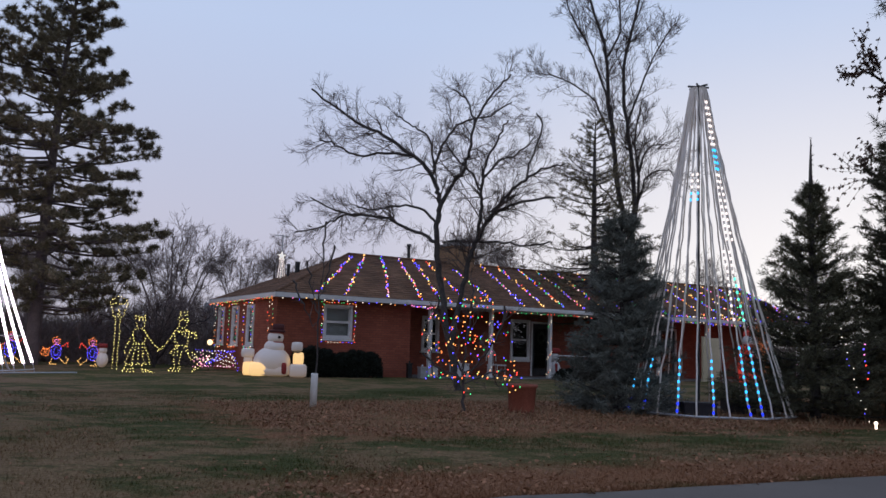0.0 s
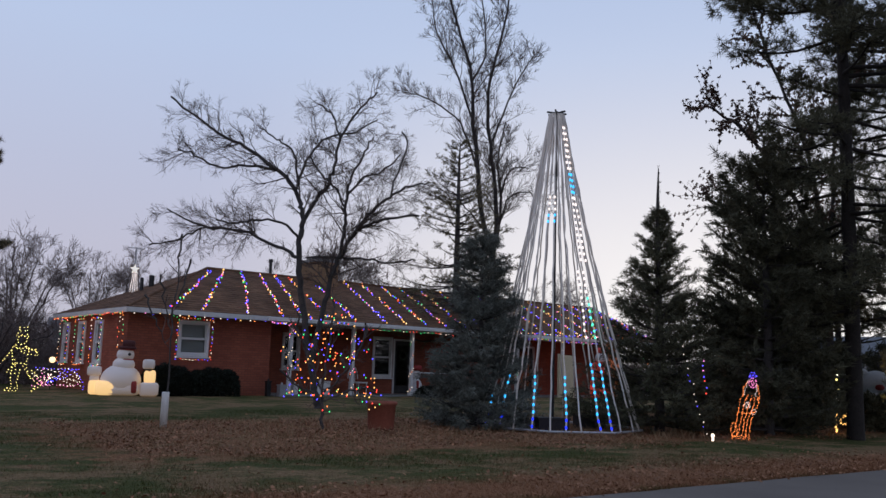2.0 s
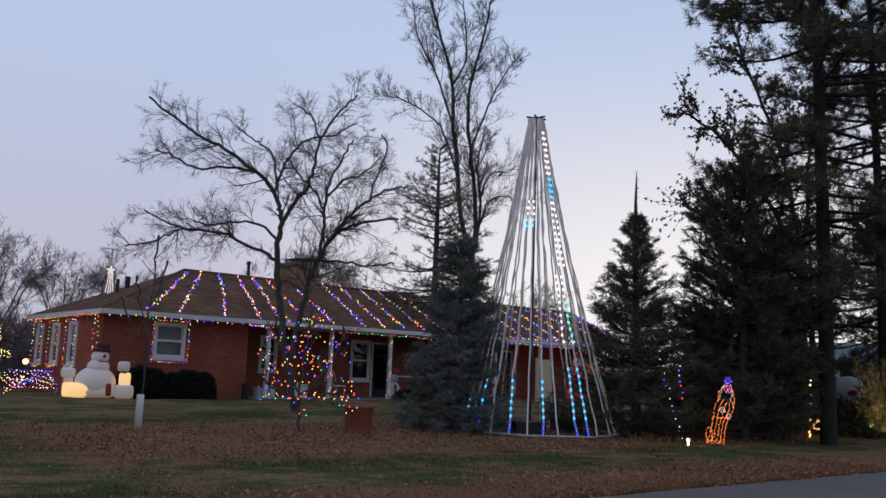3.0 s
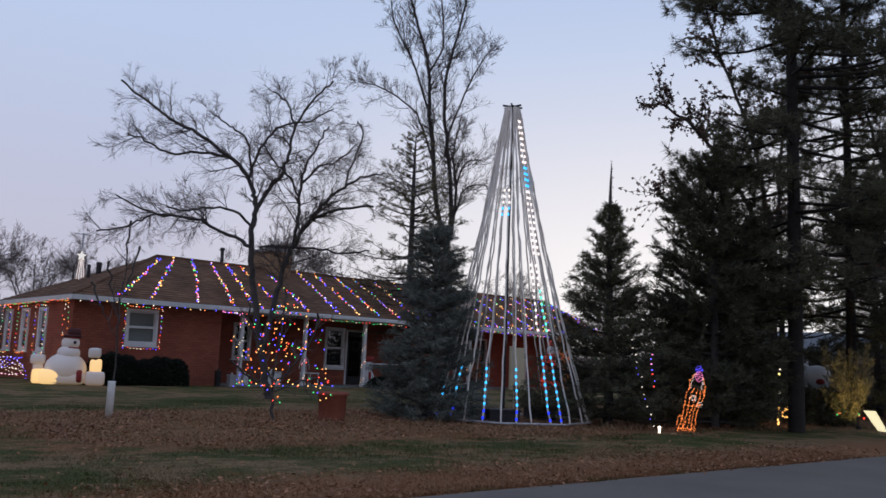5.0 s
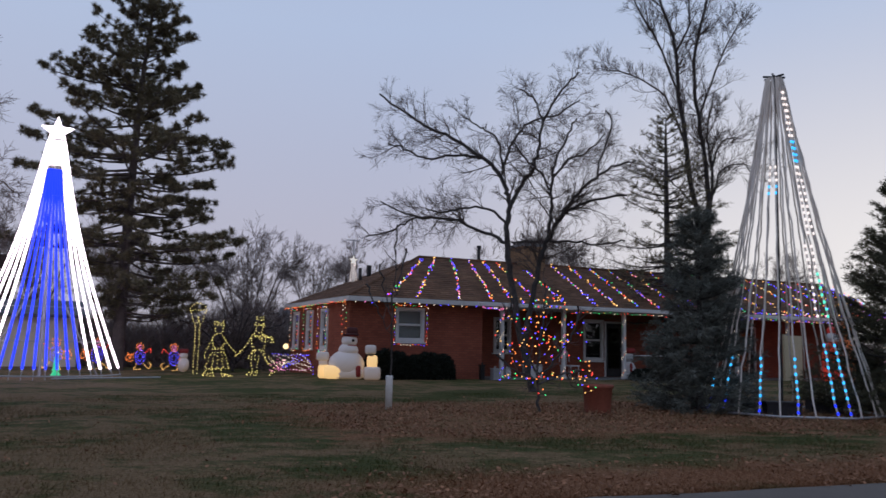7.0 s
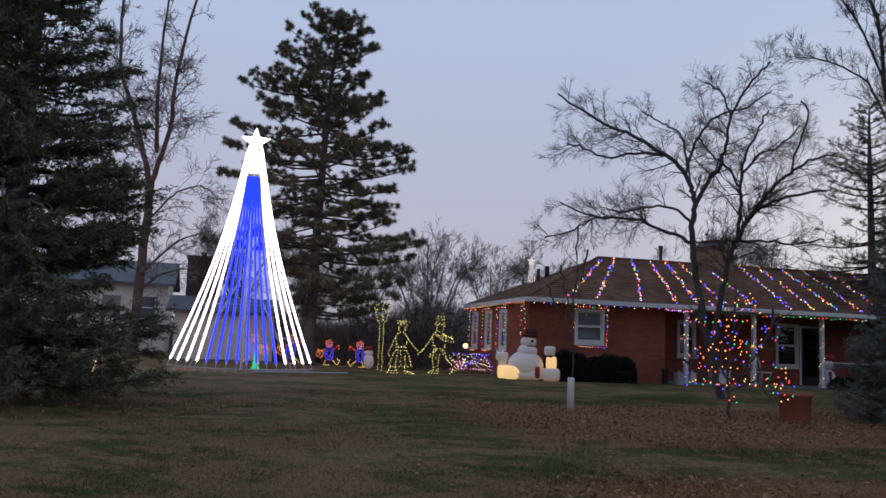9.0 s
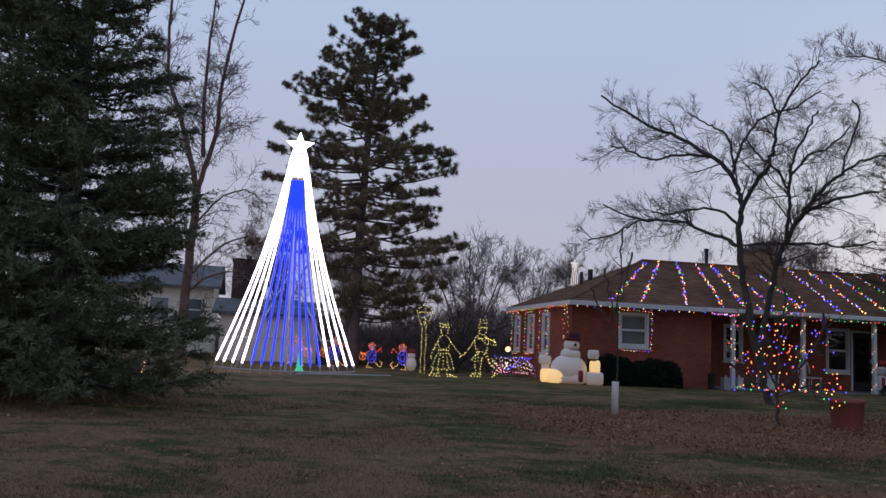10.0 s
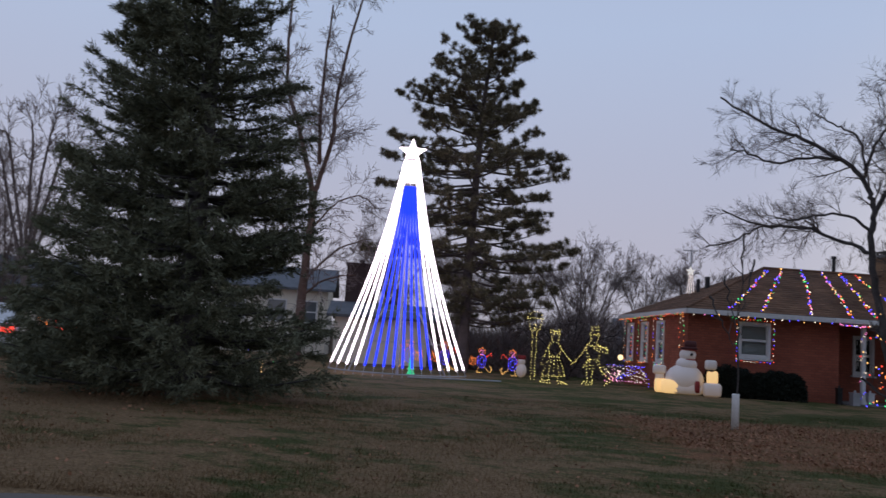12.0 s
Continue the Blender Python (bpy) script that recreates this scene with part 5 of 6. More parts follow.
# the young tree hung with bulbs
LT = at(0.46, 15.15, 0)
lit_tree = bare_tree(LT, [(0.035, [(0, 0), (0.02, 0.7)]), (0.02, [(0.02, 0.6), (-0.2, 1.1), (-0.45, 1.6), (-0.5, 2.0)]), (0.02, [(0.02, 0.7), (0.03, 1.3), (0.1, 2.0), (0.1, 2.3)]), (0.02, [(0.02, 0.65), (0.35, 1.0), (0.65, 1.5), (0.7, 1.9)]),
                         (0.015, [(0.02, 0.55), (-0.4, 0.75), (-0.75, 1.0)]), (0.015, [(0.02, 0.5), (0.5, 0.7), (0.85, 0.75)])], 85, "small leafless tree wound with coloured bulbs in the leaf bed", top=4, kids=(3, 4), up=0.3, depth=0.5, twig_r=0.0035, reach=0.5, per=5)
rl = np.random.default_rng(4)
TREE_RUNS = [[(-0.65, 0.1, 0.66), (-0.3, -0.3, 0.60), (0.1, -0.3, 0.70), (0.5, -0.1, 0.62), (0.95, 0.0, 0.64)], [(-0.62, 0.0, 1.02), (-0.2, -0.2, 1.12), (0.2, -0.25, 1.28), (0.5, -0.1, 1.35)], [(-0.60, 0.0, 1.70), (-0.3, -0.3, 1.62), (0.15, -0.2, 1.78), (0.45, 0.0, 1.92)],
             [(-0.45, 0.1, 1.98), (0.0, -0.2, 1.90), (0.4, 0.1, 2.05), (0.35, 0.1, 2.2)], [(0.4, 0, 1.62), (0.75, -0.1, 1.45), (0.9, 0.0, 1.30)], [(0.6, 0.0, 1.0), (0.95, -0.1, 0.78), (0.7, -0.2, 0.60), (1.0, 0.1, 0.50)], [(-0.4, 0.1, 1.4), (0.0, -0.3, 1.5), (0.3, 0, 1.05)], [(0.0, -0.05, 0.55), (0.05, -0.08, 0.42), (0.1, -0.05, 0.28)], [(-0.75, 0.0, 1.35), (-0.5, -0.1, 1.20), (-0.1, -0.1, 1.32), (0.2, 0.1, 1.62)], [(-0.55, 0.1, 0.86), (0.0, 0.1, 0.90), (0.4, 0.0, 1.12), (0.75, 0.1, 1.72)]]
for k, run in enumerate(TREE_RUNS):
    light_string(LT, curve_through(run, 12), 0.062, 0.0112, ["orange", "red", "yellow", "green", "orange", "blue", "red", "yellow", "orange", "blue"], 160 + k, "string of many-coloured bulbs in a small tree", "tree strings", jitter=0.055, wire=0.003)


# ---- light trees ----
def light_tree(name, m, height, radius, count, span, label, strip_w, lit, top_r=0.10, rings=(), dz=0.06, flare=0.06, shift=0.0, wave=0.0):
    """Light strips from a top hub down to a ground frame; lit(i, f) names the lamp lit at height f on strip i, or None."""
    tr = thing(name, m, label, "light tree")
    rnd = np.random.default_rng(count)
    dots = {}
    a0, a1 = span
    for i in range(count):
        a = a0 + (a1 - a0) * i / count
        if abs(a1 - a0) < 6.2:
            # strips on a half cone stand evenly across its front
            a = (a0 + a1) / 2 + math.asin((2 * i / (count - 1) - 1) * math.sin((a1 - a0) / 2))
        f = np.linspace(0, 1, 25)
        rr = radius + (top_r - radius) * f - flare * np.sin(math.pi * f) * radius
        p = np.stack([rr * math.cos(a) + shift * (1 - f), rr * math.sin(a), dz + (height - dz) * f], -1)
        if wave:
            # slack strips hang a little crooked and unevenly spaced
            gap = rnd.normal() * 0.07
            p[:, :2] += np.stack([-np.sin(a) * gap * (1 - f) + wave * rnd.normal(size=25), np.cos(a) * gap * (1 - f) + wave * rnd.normal(size=25)], -1)
        g = Geo()
        g.tube(p, strip_w, 4)
        part("strip", g, M["strip"], tr)
        lamps = {}
        n = int(height / 0.13)
        for k in range(n):
            ff = (k + 0.5) / n
            c = lit(i, ff)
            if c:
                q = np.array([np.interp(ff, f, p[:, j]) for j in range(3)])
                lamps.setdefault(c, []).append(q)
        for c, pts in lamps.items():
            g = Geo()
            if wave:
                # the slack strips show their lamps one by one
                down = unit(p[0] - p[-1]) * 0.034
                for q in pts:
                    dots.setdefault(c, Geo()).tube([q - down, q - down * 0.6, q + down * 0.6, q + down], np.array((0.5, 1.3, 1.3, 0.5)) * strip_w, 6)
                continue
            run = [pts[0]]
            for q in pts[1:] + [None]:
                if q is not None and np.linalg.norm(q - run[-1]) < 0.2:
                    run.append(q)
                    continue
                if len(run) > 1:
                    g.tube(run, strip_w * (1.5 if c == "hot" else 1.7), 6)
                run = [q]
            if not g.n:
                continue
            part("lit_tube", g, BULB[c], tr, c + " lit length of a strip")
    for c, g in dots.items():
        part("pixel_lamp", g, BULB[c], tr, c + " pixel lamps on the strips", kind="stuff")
    for f in rings:
        rr = radius + (top_r - radius) * f - flare * math.sin(math.pi * f) * radius
        a = np.linspace(a0, a1, 24)
        g = Geo()
        g.tube(np.stack([rr * np.cos(a), rr * np.sin(a), np.full(24, dz + (height - dz) * f)], -1), 0.012, 5)
        part("spreader", g, M["pipe"], tr)
    return tr


def mega_lit(i, f):
    if i in (17, 19, 21, 23, 25, 26) and f < (0.21 if i > 24 else 0.16 if i != 17 else 0.10):
        return "cyan" if f > 0.03 else "deep"
    if i in (25, 26) and 0.26 < f < 0.48:
        return "aqua" if i == 26 and f < 0.4 else "pale"
    if i in (26, 27) and 0.5 < f < 0.96:
        return "pale" if f > 0.8 or f < 0.72 else "cyan"
    if i in (21, 22) and 0.62 < f < 0.72:
        return "cyan" if f < 0.66 else "pale"
    return None


MEGA = pose(5.18, 16.75, 0.0)
mega = light_tree("cone_light_tree", MEGA, 6.62, 1.62, 32, (0.0, 2 * math.pi), "tall cone of pale light strips round a dark pole", 0.0155, mega_lit, top_r=0.15, shift=0.12, wave=0.010)
g = Geo()
g.tube([(0, 0, 0), (0, 0, 6.7)], 0.028, 8)
part("pole", g, M["steel"], mega, "dark steel pole")
g = Geo()
for a in (0.1, 0.1 + math.pi / 3, 0.1 + 2 * math.pi / 3):
    c, s = math.cos(a), math.sin(a)
    g.tube([(-0.22 * c, -0.22 * s, 6.66), (0.22 * c, 0.22 * s, 6.66)], 0.022, 6)
part("top_hub", g, M["steel"], mega, "dark star-shaped top hub")
g = Geo()
ang = np.linspace(-math.pi, math.pi, 9) + math.pi / 8
ring = np.stack([0.12 + 1.67 * np.cos(ang), 1.67 * np.sin(ang), np.full(9, 0.05)], -1)
for a, b in zip(ring, ring[1:]):
    g.tube([a, b], 0.022, 6)
part("base_frame", g, M["pipe"], mega, "grey pipe ground frame")
for k, (a, h) in enumerate(((2.6, 0.0), (4.4, 0.0), (0.4, 0.0))):
    g = Geo()
    x, y = 1.0 * math.cos(a), 1.0 * math.sin(a)
    g.box((x - 0.3, y - 0.18, 0.0), (x + 0.3, y + 0.18, 0.24))
    g.box((x - 0.32, y - 0.20, 0.24), (x + 0.32, y + 0.20, 0.28))
    b = part("storage_box", g, M["black_cloth"], None, "dark green plastic box under the light cone")
    b.matrix_basis = MEGA
    tagged(b, category="box", group="boxes under the light cone")


def star_lit(i, f):
    if i in (0, 1, 2, 3, 12, 13, 14, 15) or f > 0.86:
        return "hot"
    return "deep"


SX, SY = -13.62, 23.38
face = math.atan2(-SY, -SX)
STAR = pose(SX, SY, 0.0, 0, 0, 0)
star_tree = light_tree("star_light_tree", STAR, 7.0, 2.15, 16, (face - 1.45, face + 1.45), "tall cone of white and blue light strips with a white star", 0.022, star_lit, top_r=0.22, rings=(0.12, 0.26, 0.38, 0.5, 0.62, 0.74, 0.86), dz=0.22, flare=0.10)
g = Geo()
star_mesh(g, (0, 0, 7.25), 0.46, 0.06, 0, (math.cos(face + math.pi / 2), math.sin(face + math.pi / 2)))
part("star", g, BULB["hot"], star_tree, "glowing white star")
g = Geo()
g.tube([(0, 0, 0), (0, 0, 7.1)], 0.045, 8)
for s in (-1, 1):
    a = face + s * 2.2
    g.tube([(0, 0, 3.2), (2.0 * math.cos(a), 2.0 * math.sin(a), 0.0)], 0.03, 6)
part("pole", g, M["pipe"], star_tree, "grey steel pole")
g = Geo()
c, s = math.cos(face + math.pi / 2), math.sin(face + math.pi / 2)
fx, fy = math.cos(face), math.sin(face)
arc = np.linspace(face - 1.5, face + 1.5, 20)
g.tube(np.stack([2.19 * np.cos(arc), 2.19 * np.sin(arc), np.full(20, 0.10)], -1), 0.02, 5)
g.tube([(2.3 * fx + 0.3 * c, 2.3 * fy + 0.3 * s, 0.05), (1.2 * fx + 3.2 * c, 1.2 * fy + 3.2 * s, 0.05)], 0.022, 5)
for k in range(16):
    a = face + math.asin((2 * k / 15 - 1) * math.sin(1.45))
    g.tube([(2.15 * math.cos(a), 2.15 * math.sin(a), 0.23), (2.21 * math.cos(a), 2.21 * math.sin(a), 0.0)], 0.010, 4)
part("base_frame", g, M["pipe"], star_tree, "grey pipe ground frame")
small = thing("small_light_tree", pose(SX + 1.05, SY - 1.0, 0) @ Matrix.Scale(0.66, 4), "small green glowing tree with a white top", "light tree")
g = Geo()
for k in range(4):
    g.lathe((0, 0, 0.15 + 0.2 * k), [(0.01, 0.30), (0.06, 0.26), (0.20 - 0.035 * k, 0.0), (0.01, 0.0)], 12)
part("body", g, glow("green_mesh_tree", (0.02, 0.62, 0.22), 0.7), small)
g = Geo()
g.ball((0, 0, 1.1), 0.07)
part("top_lamp", g, BULB["white"], small)
g = Geo()
g.tube([(0, 0, 0), (0, 0, 0.2)], 0.03, 6)
part("stake", g, M["pipe"], small)


# ---- wire figures set with lamps: plain outlines ----
def wire_figure(name, m, lines, gap, r, label, colours, category="light figure"):
    """Bent-wire outline with lamps along it, as one mesh."""
    g = Geo()
    rnd = np.random.default_rng(len(lines) * 13 + 5)
    mats = [M["wire"]] + [BULB[c] for c in colours]
    for k, (line, ci) in enumerate(lines):
        p = np.array([(x, 0.0, z) for x, z in line])
        g.tube(p, 0.0035, 4)
        seg = np.linalg.norm(np.diff(p, axis=0), axis=1)
        cum = np.concatenate([[0], np.cumsum(seg)])
        n = max(1, int(cum[-1] / gap))
        for s in (np.arange(n) + 0.5) * cum[-1] / n:
            q = np.array([np.interp(s, cum, p[:, j]) for j in range(3)]) + rnd.normal(size=3) * 0.008
            g.ball(q, r, 1 + ci, 6, 4)
    ob = part(name, g, mats, None, label)
    ob.matrix_basis = m
    return tagged(ob, label, category)


def oval(cx, cz, rx, rz, n=14, a0=0.0, a1=2 * math.pi):
    return [(cx + rx * math.cos(a0 + (a1 - a0) * k / n), cz + rz * math.sin(a0 + (a1 - a0) * k / n)) for k in range(n + 1)]


FACE = 22.0
lady = [(oval(0, 1.50, 0.12, 0.15), 0), ([(-0.14, 1.60), (-0.16, 1.78), (0.0, 1.74), (0.14, 1.80), (0.13, 1.58)], 0), ([(-0.10, 1.70), (0.12, 1.72)], 0), ([(-0.12, 1.66), (0.12, 1.66)], 0),
        ([(-0.10, 1.36), (-0.22, 1.20), (-0.14, 0.92), (0.14, 0.92), (0.22, 1.20), (0.10, 1.36)], 0),
        ([(-0.20, 1.20), (-0.32, 0.90), (-0.44, 0.62), (-0.34, 0.60)], 0), ([(0.20, 1.20), (0.36, 0.98), (0.52, 0.82), (0.62, 0.70), (0.52, 0.66)], 0),
        ([(-0.14, 0.92), (-0.26, 0.60), (-0.38, 0.26), (0.38, 0.26), (0.26, 0.60), (0.14, 0.92)], 0), ([(0.0, 0.92), (0.0, 0.26)], 0), ([(-0.08, 0.92), (-0.18, 0.26)], 0), ([(0.08, 0.92), (0.18, 0.26)], 0),
        ([(-0.30, 0.26), (-0.40, 0.10), (-0.46, 0.02), (-0.12, 0.02), (-0.18, 0.26)], 0), ([(0.14, 0.26), (0.14, 0.10), (0.48, 0.02), (0.12, 0.02)], 0), ([(-0.44, 0.10), (-0.14, 0.10)], 0), ([(0.1, 0.10), (0.4, 0.06)], 0)]
wire_figure("wire_figure", at(-9.42, 26.4, FACE), lady, 0.095, 0.0115, "walking wire figure in a skirt outlined with yellow lamps", ["gold"])
man = [(oval(0.05, 1.55, 0.13, 0.15), 0), ([(-0.16, 1.68), (0.24, 1.66)], 0), ([(-0.08, 1.68), (-0.06, 1.92), (0.16, 1.92), (0.18, 1.67)], 0), ([(-0.06, 1.80), (0.16, 1.80)], 0),
       ([(-0.06, 1.40), (-0.22, 1.28), (-0.16, 0.85), (0.20, 0.85), (0.26, 1.28), (0.14, 1.40)], 0), ([(-0.2, 1.34), (0.1, 1.24), (0.45, 1.28), (0.52, 1.08), (0.28, 1.12), (0.0, 1.20)], 0), ([(-0.16, 1.28), (0.2, 1.32), (0.48, 1.18)], 0), ([(0.1, 1.36), (0.46, 1.22), (0.50, 1.14)], 0),
       ([(-0.20, 1.26), (-0.36, 1.00), (-0.50, 0.78), (-0.60, 0.70), (-0.52, 0.84)], 0), ([(-0.05, 0.85), (-0.30, 0.60), (-0.26, 0.52)], 0),
       ([(-0.14, 0.85), (-0.18, 0.45), (-0.14, 0.14), (-0.34, 0.02), (0.04, 0.02), (0.02, 0.40), (0.06, 0.70)], 0), ([(-0.3, 0.1), (0.0, 0.1)], 0), ([(0.20, 0.85), (0.30, 0.50), (0.56, 0.26), (0.44, 0.02), (0.72, 0.24), (0.64, 0.40), (0.36, 0.66)], 0), ([(0.46, 0.1), (0.62, 0.3)], 0),
       ([(-0.10, 1.0), (-0.06, 0.5)], 0), ([(0.1, 0.82), (0.4, 0.34)], 0)]
wire_figure("wire_figure", at(-8.35, 27.1, FACE), man, 0.095, 0.0115, "walking wire figure in a tall hat outlined with yellow lamps", ["gold"])
lamp = [([(-0.07, 0.0), (-0.07, 1.72)], 0), ([(0.07, 0.0), (0.07, 1.72)], 0), ([(-0.14, 1.74), (0.14, 1.74), (0.26, 2.18), (-0.26, 2.18), (-0.14, 1.74)], 0), ([(-0.30, 2.18), (-0.2, 2.34), (0, 2.42), (0.2, 2.34), (0.30, 2.18)], 0), ([(-0.04, 1.80), (0.0, 2.0), (0.04, 1.80), (0, 1.78)], 0)]
wire_figure("wire_lamp_post", at(-10.68, 27.8, FACE), lamp, 0.095, 0.0115, "old street lamp outlined with warm white lamps", ["gold"])


def small_figure(m, label, flip=1):
    lines = [(oval(0, 0.98, 0.15, 0.15), 0), (oval(0, 0.98, 0.08, 0.08, 8), 1), (oval(0.02, 0.55, 0.19, 0.30), 2), (oval(0.02, 0.55, 0.10, 0.18, 8), 2), ([(-0.15 * flip, 0.75), (-0.4 * flip, 0.62), (-0.5 * flip, 0.75)], 0), ([(0.18 * flip, 0.72), (0.42 * flip, 0.92), (0.46 * flip, 0.74)], 3),
             ([(-0.1 * flip, 0.28), (-0.2 * flip, 0.04), (0.05 * flip, 0.04)], 4), ([(0.14 * flip, 0.30), (0.40 * flip, 0.06), (0.5 * flip, 0.26), (0.36 * flip, 0.34)], 4), (oval(-0.38 * flip, 0.52, 0.16, 0.16, 9), 0), ([(-0.46 * flip, 0.42), (-0.30 * flip, 0.64)], 0), ([(-0.3 * flip, 0.42), (-0.46 * flip, 0.62)], 0)]
    return wire_figure("wire_figure", m, lines, 0.055, 0.014, label, ["orange", "pink", "blue", "red", "yellow"])


small_figure(at(-13.75, 30.2, FACE) @ Matrix.Scale(0.88, 4), "small round wire figure outlined in red and blue lamps")
small_figure(at(-12.2, 29.6, FACE) @ Matrix.Scale(0.88, 4), "small wire figure outlined in red, blue and yellow lamps", -1)
small_figure(at(-15.1, 29.6, FACE), "small wire figure of red lamps beside the pine")
small_figure(at(-16.0, 28.4, FACE), "small wire figure of red and blue lamps behind the light tree", -1)
# the orange figure by the road
back = [(-0.20, 0.03), (-0.10, 0.20), (-0.07, 0.38), (-0.03, 0.60), (0.02, 0.82), (0.13, 0.99)]
chest = [(0.22, 0.03), (0.23, 0.20), (0.26, 0.40), (0.36, 0.60), (0.46, 0.78), (0.43, 0.95)]
beast = [([(a[0] + (b[0] - a[0]) * f, a[1] + (b[1] - a[1]) * f) for a, b in zip(back, chest)], 0) for f in (0.0, 0.28, 0.55, 0.78, 1.0)]
beast += [([(-0.22, 0.02), (0.0, 0.03), (0.22, 0.02)], 0), ([(-0.18, 0.06), (0.02, 0.08), (0.20, 0.06)], 0), (oval(-0.13, 0.20, 0.08, 0.15), 0), ([(-0.03, 0.60), (0.16, 0.56), (0.36, 0.60)], 0),
          ([(0.12, 0.96), (0.15, 1.12), (0.25, 1.30)], 1), ([(0.09, 0.92), (0.12, 1.12), (0.22, 1.28)], 0), ([(0.40, 0.92), (0.42, 1.06), (0.41, 1.24)], 1), ([(0.46, 0.80), (0.47, 1.00), (0.45, 1.20)], 0),
          (oval(0.19, 0.74, 0.07, 0.06, 10), 1), (oval(0.19, 0.74, 0.03, 0.03, 6), 1), (oval(0.34, 0.60, 0.05, 0.06, 10), 1), (oval(0.33, 1.22, 0.08, 0.11), 2), (oval(0.33, 1.22, 0.04, 0.06, 8), 2), ([(0.25, 1.34), (0.43, 1.34)], 3), ([(0.24, 1.38), (0.44, 1.38)], 3), ([(0.26, 1.34), (0.30, 1.44), (0.38, 1.44), (0.42, 1.34)], 3)]
wire_figure("wire_animal", at(8.30, 14.95, -28) @ Matrix.Diagonal((0.76, 0.86, 0.87, 1.0)), beast, 0.032, 0.0085, "upright wire animal of orange lamps holding up a blue top", ["orange", "pale", "pink", "blue"])
# the arch of small lamps by the walking figures
ra = np.random.default_rng(12)
arch = [([(ra.uniform(-0.75, 0.75), ra.uniform(0.15, 0.72)) for q in range(3)], int(ra.integers(0, 4))) for k in range(9)] + [([(ra.uniform(-0.75, -0.1), ra.uniform(0.1, 0.6)) for q in range(3)], 2 + k % 2) for k in range(7)] + [(oval(0.35, 0.02, 0.42, 0.62, 12, 0.0, 1.6), 0), (oval(0.2, 0.0, 0.5, 0.7, 12, 0.2, 2.9), 1)]
wire_figure("wire_ornament", at(-7.2, 27.0, FACE), arch, 0.10, 0.0125, "heaped pale and coloured lamps beside the house corner", ["blue", "white", "white", "pink"])
g = Geo()
g.ball((0, 0, 0.95), 0.095, 0, 12, 8)
g.tube([(0, 0, 0), (0, 0, 0.87)], 0.010, 6, 1)
ob = part("garden_lamp", g, [glow("warm_globe", (1.0, 0.72, 0.38), 1.6), M["steel"]], None, "round warm white garden lamp", True)
ob.matrix_basis = at(-7.75, 28.4)
tagged(ob, category="lamp")


# ---- inflatable snow figures ----
def blob(name, shapes, mats, m, label):
    """Soft rounded body from swollen balls and boxes; one plain mesh."""
    g = Geo()
    for kind, c, r, mat in shapes:
        if kind == "ball":
            g.ball(c, r, mat, 18, 12)
        else:
            th = np.linspace(-math.pi / 2, math.pi / 2, 9)
            ph = np.linspace(0, 2 * math.pi, 21)[:-1]
            e = 0.45
            cs = lambda v: np.sign(np.cos(v)) * np.abs(np.cos(v)) ** e
            sn = lambda v: np.sign(np.sin(v)) * np.abs(np.sin(v)) ** e
            v = np.stack([cs(th)[:, None] * cs(ph)[None] * r[0] + c[0], cs(th)[:, None] * sn(ph)[None] * r[1] + c[1], np.repeat(sn(th)[:, None], 20, 1) * r[2] + c[2]], -1)
            i, j = np.meshgrid(np.arange(8), np.arange(20), indexing="ij")
            j2 = (j + 1) % 20
            g.add(v.reshape(-1, 3), np.stack([i * 20 + j, i * 20 + j2, (i + 1) * 20 + j2, (i + 1) * 20 + j], -1).reshape(-1, 4), mat)
    ob = part(name, g, mats, None, label, True)
    ob.matrix_basis = m
    return tagged(ob, label, "inflatable")


FZ = 12.0
blob("inflatable_snowman", [("ball", (0, 0, 0.48), (0.62, 0.5, 0.52), 0), ("soft", (0, 0.0, 0.2), (0.60, 0.45, 0.2), 0), ("ball", (0.05, 0, 0.98), (0.34, 0.32, 0.26), 0), ("ball", (0.08, 0, 1.30), (0.27, 0.26, 0.24), 0), ("ball", (0.08, 0, 1.14), (0.25, 0.25, 0.07), 1),
                            ("soft", (0.12, 0, 1.52), (0.28, 0.26, 0.05), 4), ("soft", (0.16, 0, 1.64), (0.20, 0.2, 0.13), 4), ("ball", (0.12, 0, 1.47), (0.27, 0.26, 0.04), 1), ("ball", (0.0, -0.02, 0.74), (0.40, 0.36, 0.20), 0), ("soft", (0.40, -0.28, 0.28), (0.09, 0.2, 0.2), 1), ("ball", (0.20, -0.24, 1.32), (0.05, 0.05, 0.05), 2), ("soft", (-0.42, -0.15, 0.24), (0.34, 0.3, 0.23), 3)],
     [M["snow_cloth"], M["red_cloth"], M["black_cloth"], M["lit_cloth"], M["maroon_cloth"]], at(-4.90, 24.75, FZ) @ Matrix.Scale(0.87, 4), "large white inflatable snowman with a dark hat and red scarf")
blob("inflatable_snow_figure", [("soft", (0, 0, 0.22), (0.30, 0.26, 0.23), 0), ("soft", (0.0, 0, 0.62), (0.18, 0.18, 0.22), 1), ("ball", (-0.03, 0, 0.80), (0.16, 0.16, 0.06), 2), ("soft", (-0.06, 0, 1.02), (0.19, 0.18, 0.16), 0)], [M["snow_cloth"], M["lit_cloth"], M["black_cloth"]], at(-4.12, 24.7, FZ) @ Matrix.Scale(0.87, 4), "small inflatable snow figure lit yellow from inside")
